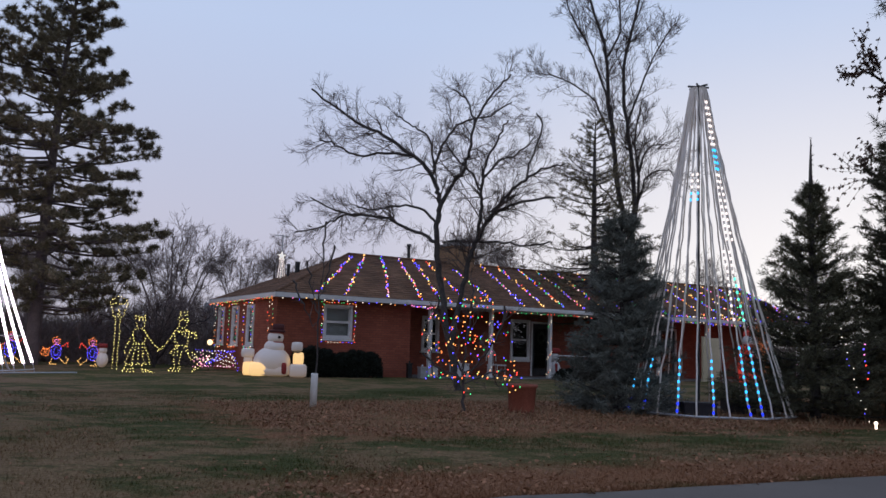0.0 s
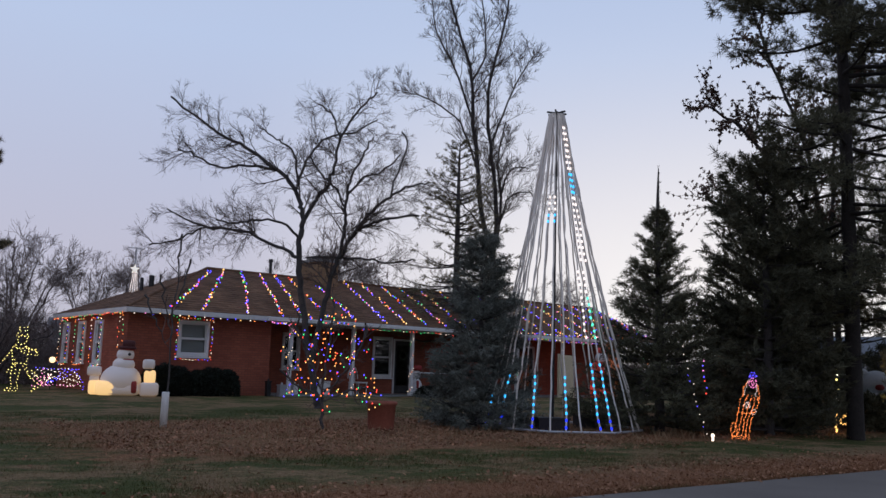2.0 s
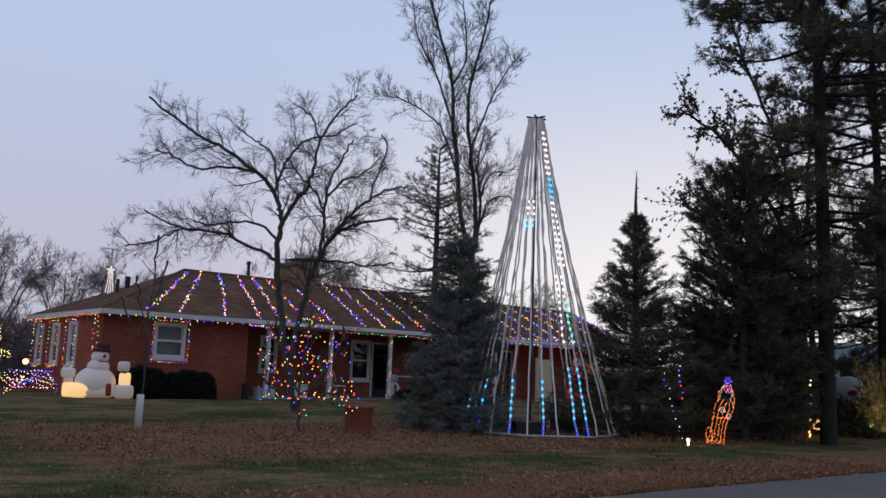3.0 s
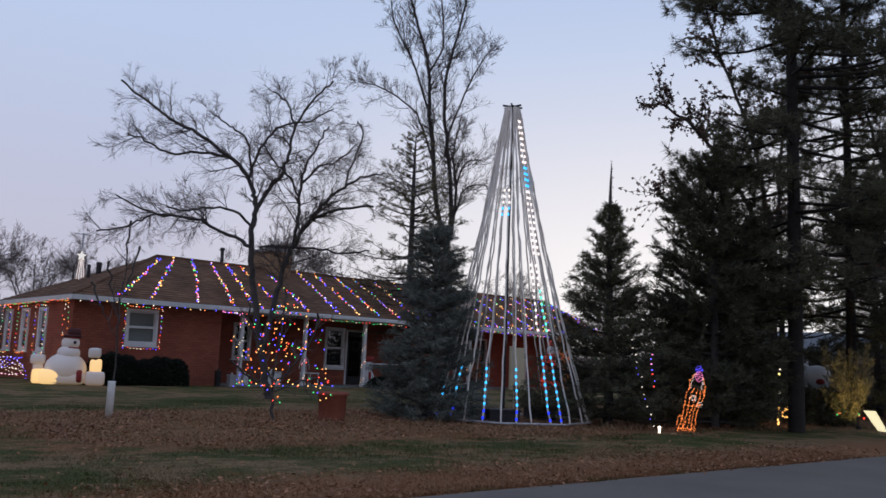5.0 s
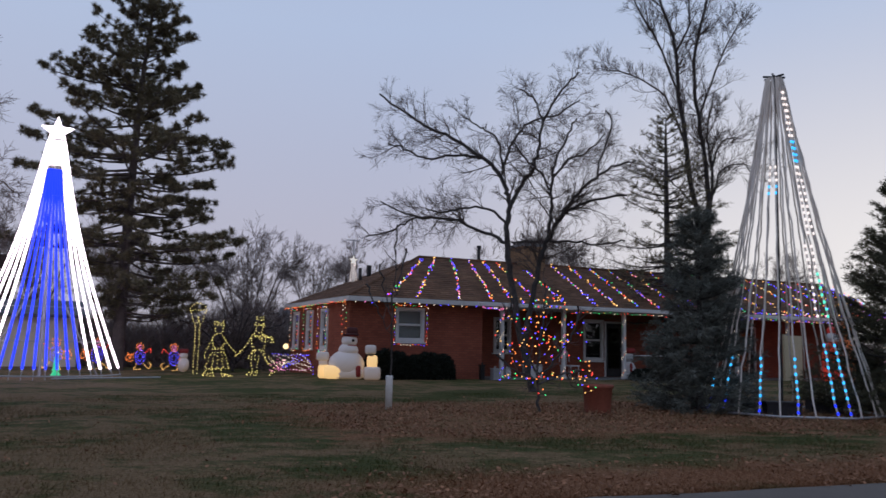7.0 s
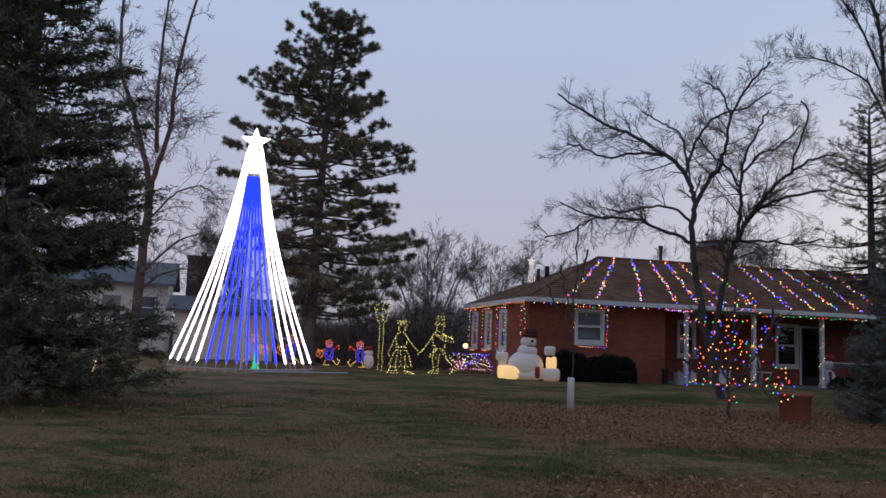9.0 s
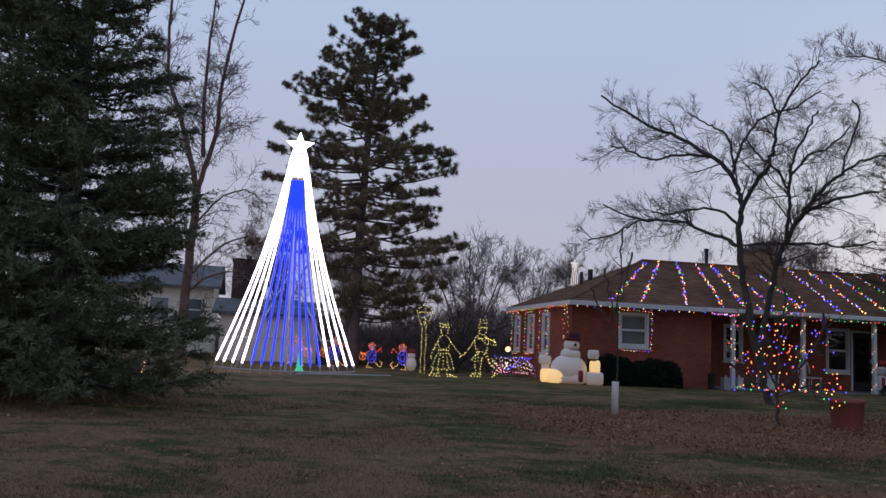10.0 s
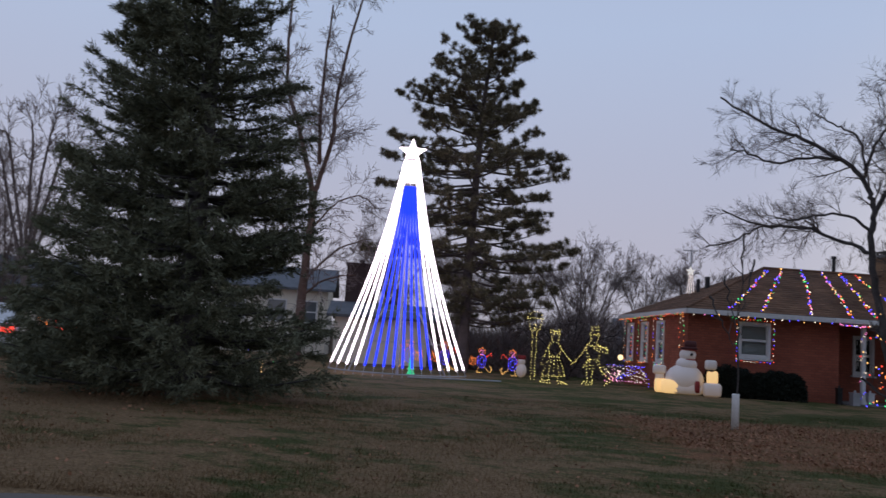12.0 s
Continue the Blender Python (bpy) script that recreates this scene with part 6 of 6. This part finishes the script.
blob("inflatable_snow_figure", [("soft", (0, 0, 0.24), (0.20, 0.2, 0.24), 1), ("soft", (-0.03, 0, 0.52), (0.15, 0.15, 0.12), 0), ("soft", (-0.05, 0, 0.76), (0.22, 0.2, 0.16), 0)], [M["snow_cloth"], M["lit_cloth"]], at(-5.62, 24.95, FZ) @ Matrix.Scale(0.87, 4), "small inflatable snow figure with a blocky pale head")
blob("inflatable_snow_figure", [("ball", (0, 0, 0.30), (0.26, 0.24, 0.32), 0), ("ball", (0, 0, 0.74), (0.19, 0.18, 0.19), 0), ("soft", (0, 0, 0.98), (0.20, 0.2, 0.10), 1), ("soft", (-0.05, -0.22, 0.38), (0.05, 0.03, 0.15), 1), ("ball", (-0.2, 0, 0.60), (0.10, 0.08, 0.16), 2)], [M["white_cloth"], M["red_cloth"], M["black_cloth"]], HOUSE @ Matrix.Translation((10.85, 0.6, 0.14)), "white snow figure in a red cap on the porch")
blob("inflatable_snow_figure", [("ball", (0, 0, 0.30), (0.22, 0.2, 0.30), 0), ("ball", (0, 0, 0.66), (0.16, 0.16, 0.16), 0), ("soft", (0, 0, 0.84), (0.17, 0.17, 0.09), 1)], [M["snow_cloth"], M["red_cloth"]], at(-11.78, 29.5, FZ) @ Matrix.Scale(0.9, 4), "small white snow figure in a red cap on the lawn")
# tall red and white inflatable and an orange one behind the light cone
blob("inflatable_figure", [("soft", (0, 0, 0.45), (0.42, 0.36, 0.45), 0), ("soft", (0, 0, 1.15), (0.36, 0.32, 0.42), 0), ("ball", (0, -0.1, 1.25), (0.30, 0.28, 0.26), 1), ("ball", (0, 0, 1.70), (0.26, 0.26, 0.26), 1), ("ball", (0.05, 0, 1.98), (0.24, 0.24, 0.22), 0), ("soft", (0, 0, 0.86), (0.40, 0.36, 0.05), 2)], [M["red_lit_cloth"], M["white_cloth"], M["black_cloth"]], HOUSE @ Matrix.Translation((19.6, -0.8, 0.08)), "plain red and white inflatable figure beside the porch")
blob("inflatable_figure", [("soft", (0, 0, 0.9), (0.35, 0.3, 0.9), 0), ("ball", (0.0, 0, 2.0), (0.42, 0.35, 0.42), 0)], [M["orange_cloth"]], HOUSE @ Matrix.Translation((20.45, -0.6, 0.08)), "tall orange inflatable figure lit from inside")
blob("inflatable_bear", [("ball", (0, 0, 0.45), (0.40, 0.35, 0.45), 0), ("ball", (0.05, 0, 1.0), (0.34, 0.3, 0.30), 0), ("ball", (-0.2, 0, 1.24), (0.10, 0.08, 0.10), 0), ("ball", (0.3, 0, 1.22), (0.10, 0.08, 0.10), 0), ("soft", (0.0, -0.15, 0.62), (0.38, 0.26, 0.12), 1), ("ball", (0.12, -0.28, 0.92), (0.10, 0.07, 0.07), 2)], [M["white_cloth"], M["teal_cloth"], M["red_cloth"]], at(14.33, 19.25, -35) @ Matrix.Scale(1.1, 4), "white inflatable bear with a teal scarf under the pines")

# plywood screen and pale panel on the porch
g = Geo()
g.box((-0.55, -0.03, 0), (0.35, 0.03, 1.75))
g.box((-0.60, -0.05, 0), (-0.55, 0.05, 1.8))
ob = part("plywood_screen", g, M["ply"], None, "tan plywood screen leaning by the porch")
ob.matrix_basis = HOUSE @ Matrix.Translation((17.9, -0.5, 0.08))
tagged(ob, category="screen")

# clipped hedge before the front wall
rh = np.random.default_rng(9)


def hedge(m, lx, ly, lz, label):
    g = Geo()
    k = 9000
    u = rh.normal(size=(k, 3))
    u = np.sign(u) * np.abs(unit(u)) ** 0.72
    u[:, 2] = np.abs(u[:, 2])
    p = u * np.array((lx, ly, lz)) * rh.uniform(0.86, 1.03, (k, 1)) * (1 + 0.05 * np.sin(u[:, :1] * 9 + 2))
    d = unit(p * np.array((1 / lx, 1 / ly, 1 / lz)) + rh.normal(size=(k, 3)) * 0.8) * rh.uniform(0.05, 0.10, (k, 1))
    g.blades(p, d, unit(np.cross(d, rh.normal(size=(k, 3)))), np.full(k, 0.035))
    h = thing("hedge", m, label, "hedge")
    part("foliage", g, M["hedge"], h)
    g = Geo()
    for q in range(14):
        a = rh.uniform(-0.8, 0.8)
        g.tube([(a * lx, 0, 0), (a * lx + rh.uniform(-0.2, 0.2), rh.uniform(-0.2, 0.2), lz * 0.6), (a * lx * 1.05, rh.uniform(-0.3, 0.3), lz * 0.9)], [0.025, 0.018, 0.01], 4)
    g.ball((0, 0, lz * 0.42), (lx * 0.84, ly * 0.8, lz * 0.46), 0, 14, 8)
    part("stem", g, M["hedge"], h)


hedge(HOUSE @ Matrix.Translation((2.62, -0.25, 0.08)), 0.78, 0.55, 0.80, "dark clipped yew hedge under the front window")
hedge(HOUSE @ Matrix.Translation((1.25, -0.1, 0.08)), 0.70, 0.5, 0.86, "dark clipped yew bush at the house corner")
hedge(HOUSE @ Matrix.Translation((11.6, -0.7, 0.08)), 1.6, 0.45, 0.45, "low dark shrubs along the porch")

# terracotta tub in the leaf bed
tub = thing("planter_tub", at(1.56, 15.6), "large terracotta coloured tub in the leaf bed", "planter")
g = Geo()
g.lathe((0, 0, 0), [(0.001, 0.0), (0.225, 0.0), (0.238, 0.02), (0.265, 0.44), (0.29, 0.45), (0.295, 0.50), (0.28, 0.51), (0.25, 0.505), (0.245, 0.44)], 28)
part("tub", g, M["terracotta"], tub, smooth=True)
g = Geo()
g.lathe((0, 0, 0), [(0.248, 0.45), (0.12, 0.465), (0.001, 0.47)], 20)
part("soil", g, M["soil"], tub)

# little things by the house wall
for k, (x, y, w, h, mat) in enumerate([(5.0, -0.1, 0.22, 0.34, "pipe"), (4.55, -0.05, 0.14, 0.45, "steel"), (5.9, 0.7, 0.18, 0.3, "white"), (7.0, 0.9, 0.5, 0.42, "white")]):
    g = Geo()
    g.box((-w / 2, -w / 2, 0), (w / 2, w / 2, h))
    g.box((-w / 2 - 0.02, -w / 2 - 0.02, h), (w / 2 + 0.02, w / 2 + 0.02, h + 0.03))
    g.tube([(0, 0, h + 0.03), (0, 0, h + 0.10)], 0.03, 8)
    ob = part("utility_box", g, M[mat], None, "small metal box by the house wall")
    ob.matrix_basis = HOUSE @ Matrix.Translation((x, y, 0.126 if y > 0.1 else 0.09))
    tagged(ob, category="box", group="boxes by the wall")
chair = thing("porch_chair", HOUSE @ Matrix.Translation((8.6, 1.0, 0.126)) @ Matrix.Rotation(0.3, 4, "Z"), "white metal porch chair with a curved back", "chair")
g = Geo()
g.box((-0.25, -0.25, 0.40), (0.25, 0.25, 0.44))
part("seat", g, M["white"], chair)
g = Geo()
a = np.linspace(0, math.pi, 12)
g.tube(np.stack([0.27 * np.cos(a), np.full(12, 0.25), 0.55 + 0.42 * np.sin(a)], -1), 0.02, 6)
for x in (-0.12, 0.0, 0.12):
    g.tube([(x, 0.25, 0.44), (x, 0.25, 0.92)], 0.010, 5)
part("backrest", g, M["white"], chair)
for x in (-0.22, 0.22):
    for y in (-0.22, 0.22):
        g = Geo()
        g.tube([(x, y, 0), (x, y, 0.40)], 0.016, 6)
        part("leg", g, M["white"], chair)

# ---- by the road at the right ----
# rope of white lamps down the dark spruce's side
light_string(pose(7.42, 14.55, 0), [(-0.35, 0.2, 1.75), (-0.26, 0.1, 1.1), (-0.15, 0.0, 0.6), (0.05, -0.05, 0.05)], 0.12, 0.008, ["white", "white", "blue", "white"], 201, "rope of white lamps hanging down to the ground")
light_string(pose(7.5, 14.9, 0), [(0.12, 0.1, 1.5), (0.14, 0.1, 0.8)], 0.10, 0.012, ["pink", "red", "blue"], 202, "thin string of red and blue lamps in a dark tree")
g = Geo()
g.ball((0, 0, 0.10), 0.032, 0, 10, 6)
g.tube([(0, 0, 0), (0, 0, 0.1)], 0.02, 6)
ob = part("ground_spotlight", g, BULB["white"], None, "small white ground spotlight")
ob.matrix_basis = pose(7.5, 14.45, 0.0)
tagged(ob, category="lamp")
lan = [([(-0.12, 0.0), (-0.12, 0.40)], 0), ([(0.12, 0.0), (0.12, 0.44)], 0), (oval(0.05, 0.3, 0.08, 0.10), 0), ([(-0.12, 0.40), (0, 0.34), (0.12, 0.44)], 0)]
wire_figure("wire_ornament", at(12.0, 17.2, -35), lan, 0.045, 0.022, "small ornament of yellow lamps on the leaf litter", ["yellow"])
light_string(at(12.4, 18.0, 0), [(0, 0, 1.5), (0.1, 0, 1.2), (0.0, 0, 0.7)], 0.12, 0.022, ["gold", "white"], 203, "short string of yellow lamps on a tree trunk")
light_string(at(13.9, 17.9, 0), curve_through([(0, 0, 0.2), (0.3, 0, 0.45), (0.55, 0, 0.3), (0.8, 0, 0.15)], 8), 0.07, 0.018, ["green", "red", "orange"], 204, "small heap of red and green lamps on a shrub")
light_string(at(14.85, 17.15, 0), curve_through([(0, 0, 0.4), (0.3, 0, 0.55), (0.6, 0, 0.35), (1.0, 0, 0.45), (1.4, 0, 0.3)], 12), 0.06, 0.022, ["white", "pink", "white", "blue"], 205, "bright string of white and pink lamps on a shrub")
sign = thing("yard_sign", at(13.3, 15.75, -42) @ Matrix.Scale(0.66, 4), "leaning pale lit panel on two short legs", "sign")
g = Geo()
g.add([(-0.03, 0.0, 0.08), (0.25, 0.0, 0.06), (-0.09, 0.22, 0.70), (-0.45, 0.22, 0.70), (-0.03, 0.025, 0.07), (0.25, 0.025, 0.05), (-0.09, 0.245, 0.69), (-0.45, 0.245, 0.69)], [(0, 1, 2, 3), (7, 6, 5, 4), (0, 4, 5, 1), (1, 5, 6, 2), (2, 6, 7, 3), (3, 7, 4, 0)])
part("panel", g, glow("lit_panel", (1.0, 0.86, 0.50), 0.75), sign)
for x in (0.02, 0.20):
    g = Geo()
    g.tube([(x + 0.04, -0.03, 0), (x - 0.03, 0.06, 0.2)], 0.012, 5)
    part("leg", g, M["white"], sign)
# shrub lit yellow by a lamp at its foot
shrub = thing("shrub", at(14.3, 17.9), "feathery evergreen shrub lit yellow from below", "shrub")
rs = np.random.default_rng(3)
g, gt = Geo(), Geo()
for k in range(46):
    a = rs.uniform(0, 2 * math.pi)
    o = rs.uniform(0.15, 0.6)
    end = np.array((math.cos(a) * o, math.sin(a) * o, rs.uniform(1.0, 2.0)))
    gt.tube([(0, 0, 0), end * 0.5, end], [0.012, 0.008, 0.003], 4, closed=False)
    t = rs.uniform(0.15, 1.0, 40)[:, None]
    needle_tufts(g, rs, end * t, np.repeat(unit(end)[None], 40, 0), 4, 0.13, 0.02, 0.5)
part("stem", gt, M["bark"], shrub)
part("foliage", g, M["needle"], shrub)
uplight = bpy.data.lights.new("shrub_spotlight", "SPOT")
uplight.energy, uplight.color, uplight.spot_size, uplight.shadow_soft_size = 42.0, (1.0, 0.72, 0.22), radians(80), 0.06
ul = new("shrub_spotlight", uplight)
ul.matrix_world = look((13.7, 16.9, 0.15), (14.3, 17.9, 1.1))
g = Geo()
g.lathe((0, 0, 0), [(0.001, 0.0), (0.05, 0.0), (0.06, 0.07), (0.045, 0.075), (0.001, 0.06)], 12)
ob = part("garden_spotlight", g, M["steel"], None, "small dark garden spotlight in the leaves")
ob.matrix_basis = at(13.68, 16.85)
tagged(ob, category="lamp")


# ---- neighbouring houses ----
def far_house(m, w, d, eave, ridge, wallm, roofm, label, windows=(), chimney=None, gable_x=True, door_=None):
    h = thing("house", m, label, "house")
    g = Geo()
    g.box((0, 0, -0.3), (w, d, eave))
    if gable_x:
        g.add([(0, 0, eave), (0, d, eave), (0, d / 2, ridge), (w, 0, eave), (w, d, eave), (w, d / 2, ridge)], [(0, 2, 1), (3, 4, 5)])
    part("wall", g, M[wallm], h)
    g = Geo()
    o = 0.35
    for y0, y1, z0, z1 in ((-o, d / 2, eave - 0.1, ridge), (d + o, d / 2, eave - 0.1, ridge)):
        v = [(-o, y0, z0), (w + o, y0, z0), (w + o, y1, z1), (-o, y1, z1)]
        v2 = [(a, b, c + 0.12) for a, b, c in v]
        g.add(v + v2, [(3, 2, 1, 0), (4, 5, 6, 7), (0, 1, 5, 4), (1, 2, 6, 5), (2, 3, 7, 6), (3, 0, 4, 7)])
    part("roof", g, M[roofm], h)
    for x, z, ww, hh in windows:
        wn = new("window")
        wn.parent = h
        wn.matrix_basis = Matrix.Translation((x, -0.03, z))
        g = Geo()
        for lo_, hi_ in (((0, 0, 0), (0.07, 0.05, hh)), ((ww - 0.07, 0, 0), (ww, 0.05, hh)), ((0.07, 0, hh - 0.07), (ww - 0.07, 0.05, hh)), ((0.07, 0, 0), (ww - 0.07, 0.05, 0.07)), ((0.07, 0, hh / 2 - 0.03), (ww - 0.07, 0.05, hh / 2 + 0.03))):
            g.box(lo_, hi_)
        part("frame", g, M["white"], wn)
        g = Geo()
        g.box((0.07, 0.01, 0.07), (ww - 0.07, 0.025, hh - 0.07))
        part("pane", g, M["far_glass"], wn)
    if chimney:
        x, y, ww, dd, top = chimney
        g = Geo()
        g.box((x, y, eave - 0.5), (x + ww, y + dd, top))
        g.box((x - 0.05, y - 0.05, top), (x + ww + 0.05, y + dd + 0.05, top + 0.12))
        g.tube([(x + ww / 2, y + dd / 2, top + 0.1), (x + ww / 2, y + dd / 2, top + 0.32)], 0.12, 8)
        part("chimney", g, M["brown_panel"], h, "dark brown chimney block")
    return h


far_house(pose(-20.4, 29.6, 0, 0, 0, 31.5), 4.0, 5.0, 2.0, 2.55, "cream", "grey_roof", "cream garage with a low grey roof behind the light tree", windows=(), chimney=(0.25, 2.6, 1.35, 1.0, 4.35))
far_house(pose(-30.5, 33.0, 0, 0, 0, 32), 6.0, 6.0, 3.4, 4.6, "cream", "grey_roof", "pale two-storey house behind the large spruce", windows=((0.8, 1.6, 1.0, 1.2), (2.9, 1.6, 1.0, 1.2), (4.6, 1.6, 0.9, 1.2)))
far_house(pose(-11.4, 41.5, 0, 0, 0, 15), 6.0, 6.0, 1.7, 2.9, "grey_roof", "grey_roof", "low blue-grey house beyond the back garden", windows=((1.0, 0.7, 0.9, 1.0), (3.8, 0.7, 0.9, 1.0)))
far_house(pose(21.0, 32.0, 0, 0, 0, -32), 8.0, 6.0, 2.2, 3.0, "grey_roof", "grey_roof", "low grey house beyond the roadside pines", windows=((1.0, 0.9, 1.0, 1.1), (5.4, 0.9, 1.0, 1.1)))
far_house(pose(-44, 24, 0, 0, 0, 50), 9.0, 6.0, 2.6, 4.2, "cream", "grey_roof", "pale house across the neighbouring road", windows=((1.2, 0.9, 1.2, 1.2), (5.2, 0.9, 1.2, 1.2)))


def parked_car(m, paint, label):
    """A parked car: body, cabin, windows, wheels and lamps."""
    c = thing("car", m, label, "car")
    prof = [(-2.1, 0.35), (-2.15, 0.62), (-1.95, 0.86), (-1.25, 0.94), (-0.75, 1.36), (0.65, 1.40), (1.25, 0.98), (2.0, 0.88), (2.15, 0.60), (2.1, 0.32)]
    g = Geo()
    n = len(prof)
    v = [(x, s * (0.85 if z < 1.0 else 0.68), z) for s in (-1, 1) for x, z in prof]
    g.add(v, [(k, k + 1, n + k + 1, n + k) for k in range(n - 1)] + [(n - 1, 0, n, 2 * n - 1)])
    g.add(v, [tuple(range(n))[::-1], tuple(range(n, 2 * n))])
    part("body", g, paint, c)
    for s in (-1, 1):
        g = Geo()
        g.add([(-1.1, s * 0.79, 0.98), (1.1, s * 0.79, 1.0), (0.6, s * 0.70, 1.32), (-0.7, s * 0.70, 1.30)], [(0, 1, 2, 3)])
        part("window", g, M["far_glass"], c)
        for x in (-1.3, 1.3):
            g = Geo()
            g.tube([(x, s * 0.70, 0.32), (x, s * 0.88, 0.32)], 0.32, 16)
            part("wheel", g, M["black_cloth"], c)
        g = Geo()
        g.box((2.06, s * 0.6 - 0.15, 0.66), (2.14, s * 0.6 + 0.15, 0.80))
        part("tail_lamp", g, BULB["red"], c, "lit red tail lamp")
    return c


parked_car(pose(-21.5, 14.5, 0.0, 0, 0, -35), surface("white_car_paint", (0.5, 0.5, 0.5), (0.6, 0.6, 0.6), 2, 30, 0.3, 0.0, 0.001), "pale car parked beyond the spruces")
parked_car(pose(-24.0, 19.5, 0.0, 0, 0, -30), surface("red_car_paint", (0.30, 0.03, 0.02), (0.38, 0.05, 0.03), 2, 30, 0.3, 0.0, 0.001), "red car parked beyond the spruces")
hedge(pose(-17.4, 14.6, 0, 0, 0, 28), 1.8, 0.5, 0.85, "dark low hedge beyond the spruces")
light_string(pose(-18.0, 14.0, 0), curve_through([(-0.6, 0, 1.05), (0.2, 0.3, 0.9), (1.0, 0.6, 0.75), (1.8, 1.0, 0.65)], 10), 0.09, 0.05, ["red", "orange", "red"], 206, "thick garland of red and orange lamps beyond the spruces")
light_string(at(-11.3, 13.2, 0), [(-0.6, 0.0, 1.1), (-0.2, 0.0, 0.9), (0.3, 0, 0.6), (0.8, 0, 0.45)], 0.45, 0.018, ["blue", "white", "blue", "green"], 207, "sparse lamps glinting under the spruce boughs")
g = Geo()
g.ball((0, 0, 0.30), 0.07, 0, 10, 6)
g.tube([(0, 0, 0), (0, 0, 0.28)], 0.015, 6)
ob = part("garden_lamp", g, glow("amber_globe", (1.0, 0.62, 0.25), 1.4), None, "small amber garden lamp behind the spruces", True)
ob.matrix_basis = at(-13.6, 16.6)
tagged(ob, category="lamp")


# ---- lawn: grass, fallen leaves and leaf litter ----
def lawn_details():
    rnd = np.random.default_rng(2024)

    def scatter(n, s0, s1, n0, n1):
        s, a = rnd.uniform(s0, s1, n), rnd.uniform(n0, n1, n)
        return 0.895 * s - 0.446 * a, 0.446 * s + 0.895 * a

    def height(x, y):
        return gz(x, y) + 0.0

    # grass blades, thinning with distance
    n = 180000
    a = 5.75 + 13.0 * rnd.uniform(0, 1, n) ** 1.6
    s = rnd.uniform(-9, 13, n)
    x, y = 0.895 * s - 0.446 * a, 0.446 * s + 0.895 * a
    p = np.stack([x, y, height(x, y) - 0.01], -1)
    d = np.stack([rnd.normal(size=n) * 0.55, rnd.normal(size=n) * 0.55, np.ones(n)], -1)
    d = unit(d) * rnd.uniform(0.02, 0.06, (n, 1))
    g = Geo()
    g.slivers(p, d, unit(np.cross(d, rnd.normal(size=(n, 3)))), rnd.uniform(0.005, 0.011, n))
    ob = part("grass", g, M["ground"], None, "short worn lawn grass, green and straw-coloured", kind="stuff")
    tagged(ob, category="grass")
    # leaves: thick in the bed and along the road, scattered elsewhere
    X, Y = [], []
    for n, box in ((15000, (3.0, 10.5, 9.8, 15.8)), (14000, (9.0, 22.0, 8.8, 15.5)), (3600, (1.0, 14, 5.6, 7.3)), (3000, (-10, 14, 5.8, 17.0)), (2500, (-14, -2, 8.0, 16.0))):
        x, y = scatter(n, *box)
        X.append(x)
        Y.append(y)
    x, y = np.concatenate(X), np.concatenate(Y)
    v = np.array([noise.noise(Vector((p * 0.8, q * 0.8, 9))) for p, q in zip(x, y)])
    ok = v + rnd.normal(size=len(x)) * 0.25 > -0.12
    x, y = x[ok], y[ok]
    k = len(x)
    p = np.stack([x, y, height(x, y) + rnd.uniform(0.012, 0.055, k)], -1)
    d = unit(np.stack([rnd.normal(size=k), rnd.normal(size=k), rnd.normal(size=k) * 0.35], -1)) * rnd.uniform(0.022, 0.058, (k, 1))
    up = unit(np.stack([rnd.normal(size=k) * 0.5, rnd.normal(size=k) * 0.5, np.ones(k)], -1))
    g = Geo()
    g.blades(p, d, unit(np.cross(d, up)), rnd.uniform(0.014, 0.034, k))
    sx, sy = scatter(4200, 3.4, 20.0, 10.0, 15.4)
    q = len(sx)
    sp = np.stack([sx, sy, height(sx, sy)], -1)
    sd = unit(np.stack([rnd.normal(size=q) * 0.5, rnd.normal(size=q) * 0.5, np.ones(q)], -1)) * rnd.uniform(0.05, 0.20, (q, 1))
    gs = Geo()
    gs.slivers(sp, sd, unit(np.cross(sd, rnd.normal(size=(q, 3)))), rnd.uniform(0.008, 0.018, q))
    tagged(part("dead_stems", gs, M["straw"], None, "dry dead stems standing in the leaf bed", kind="stuff"), category="stems")
    ob = part("fallen_leaves", g, M["leaf_fall"], None, "curled brown fallen leaves on the lawn", kind="stuff")
    tagged(ob, category="leaves")


lawn_details()
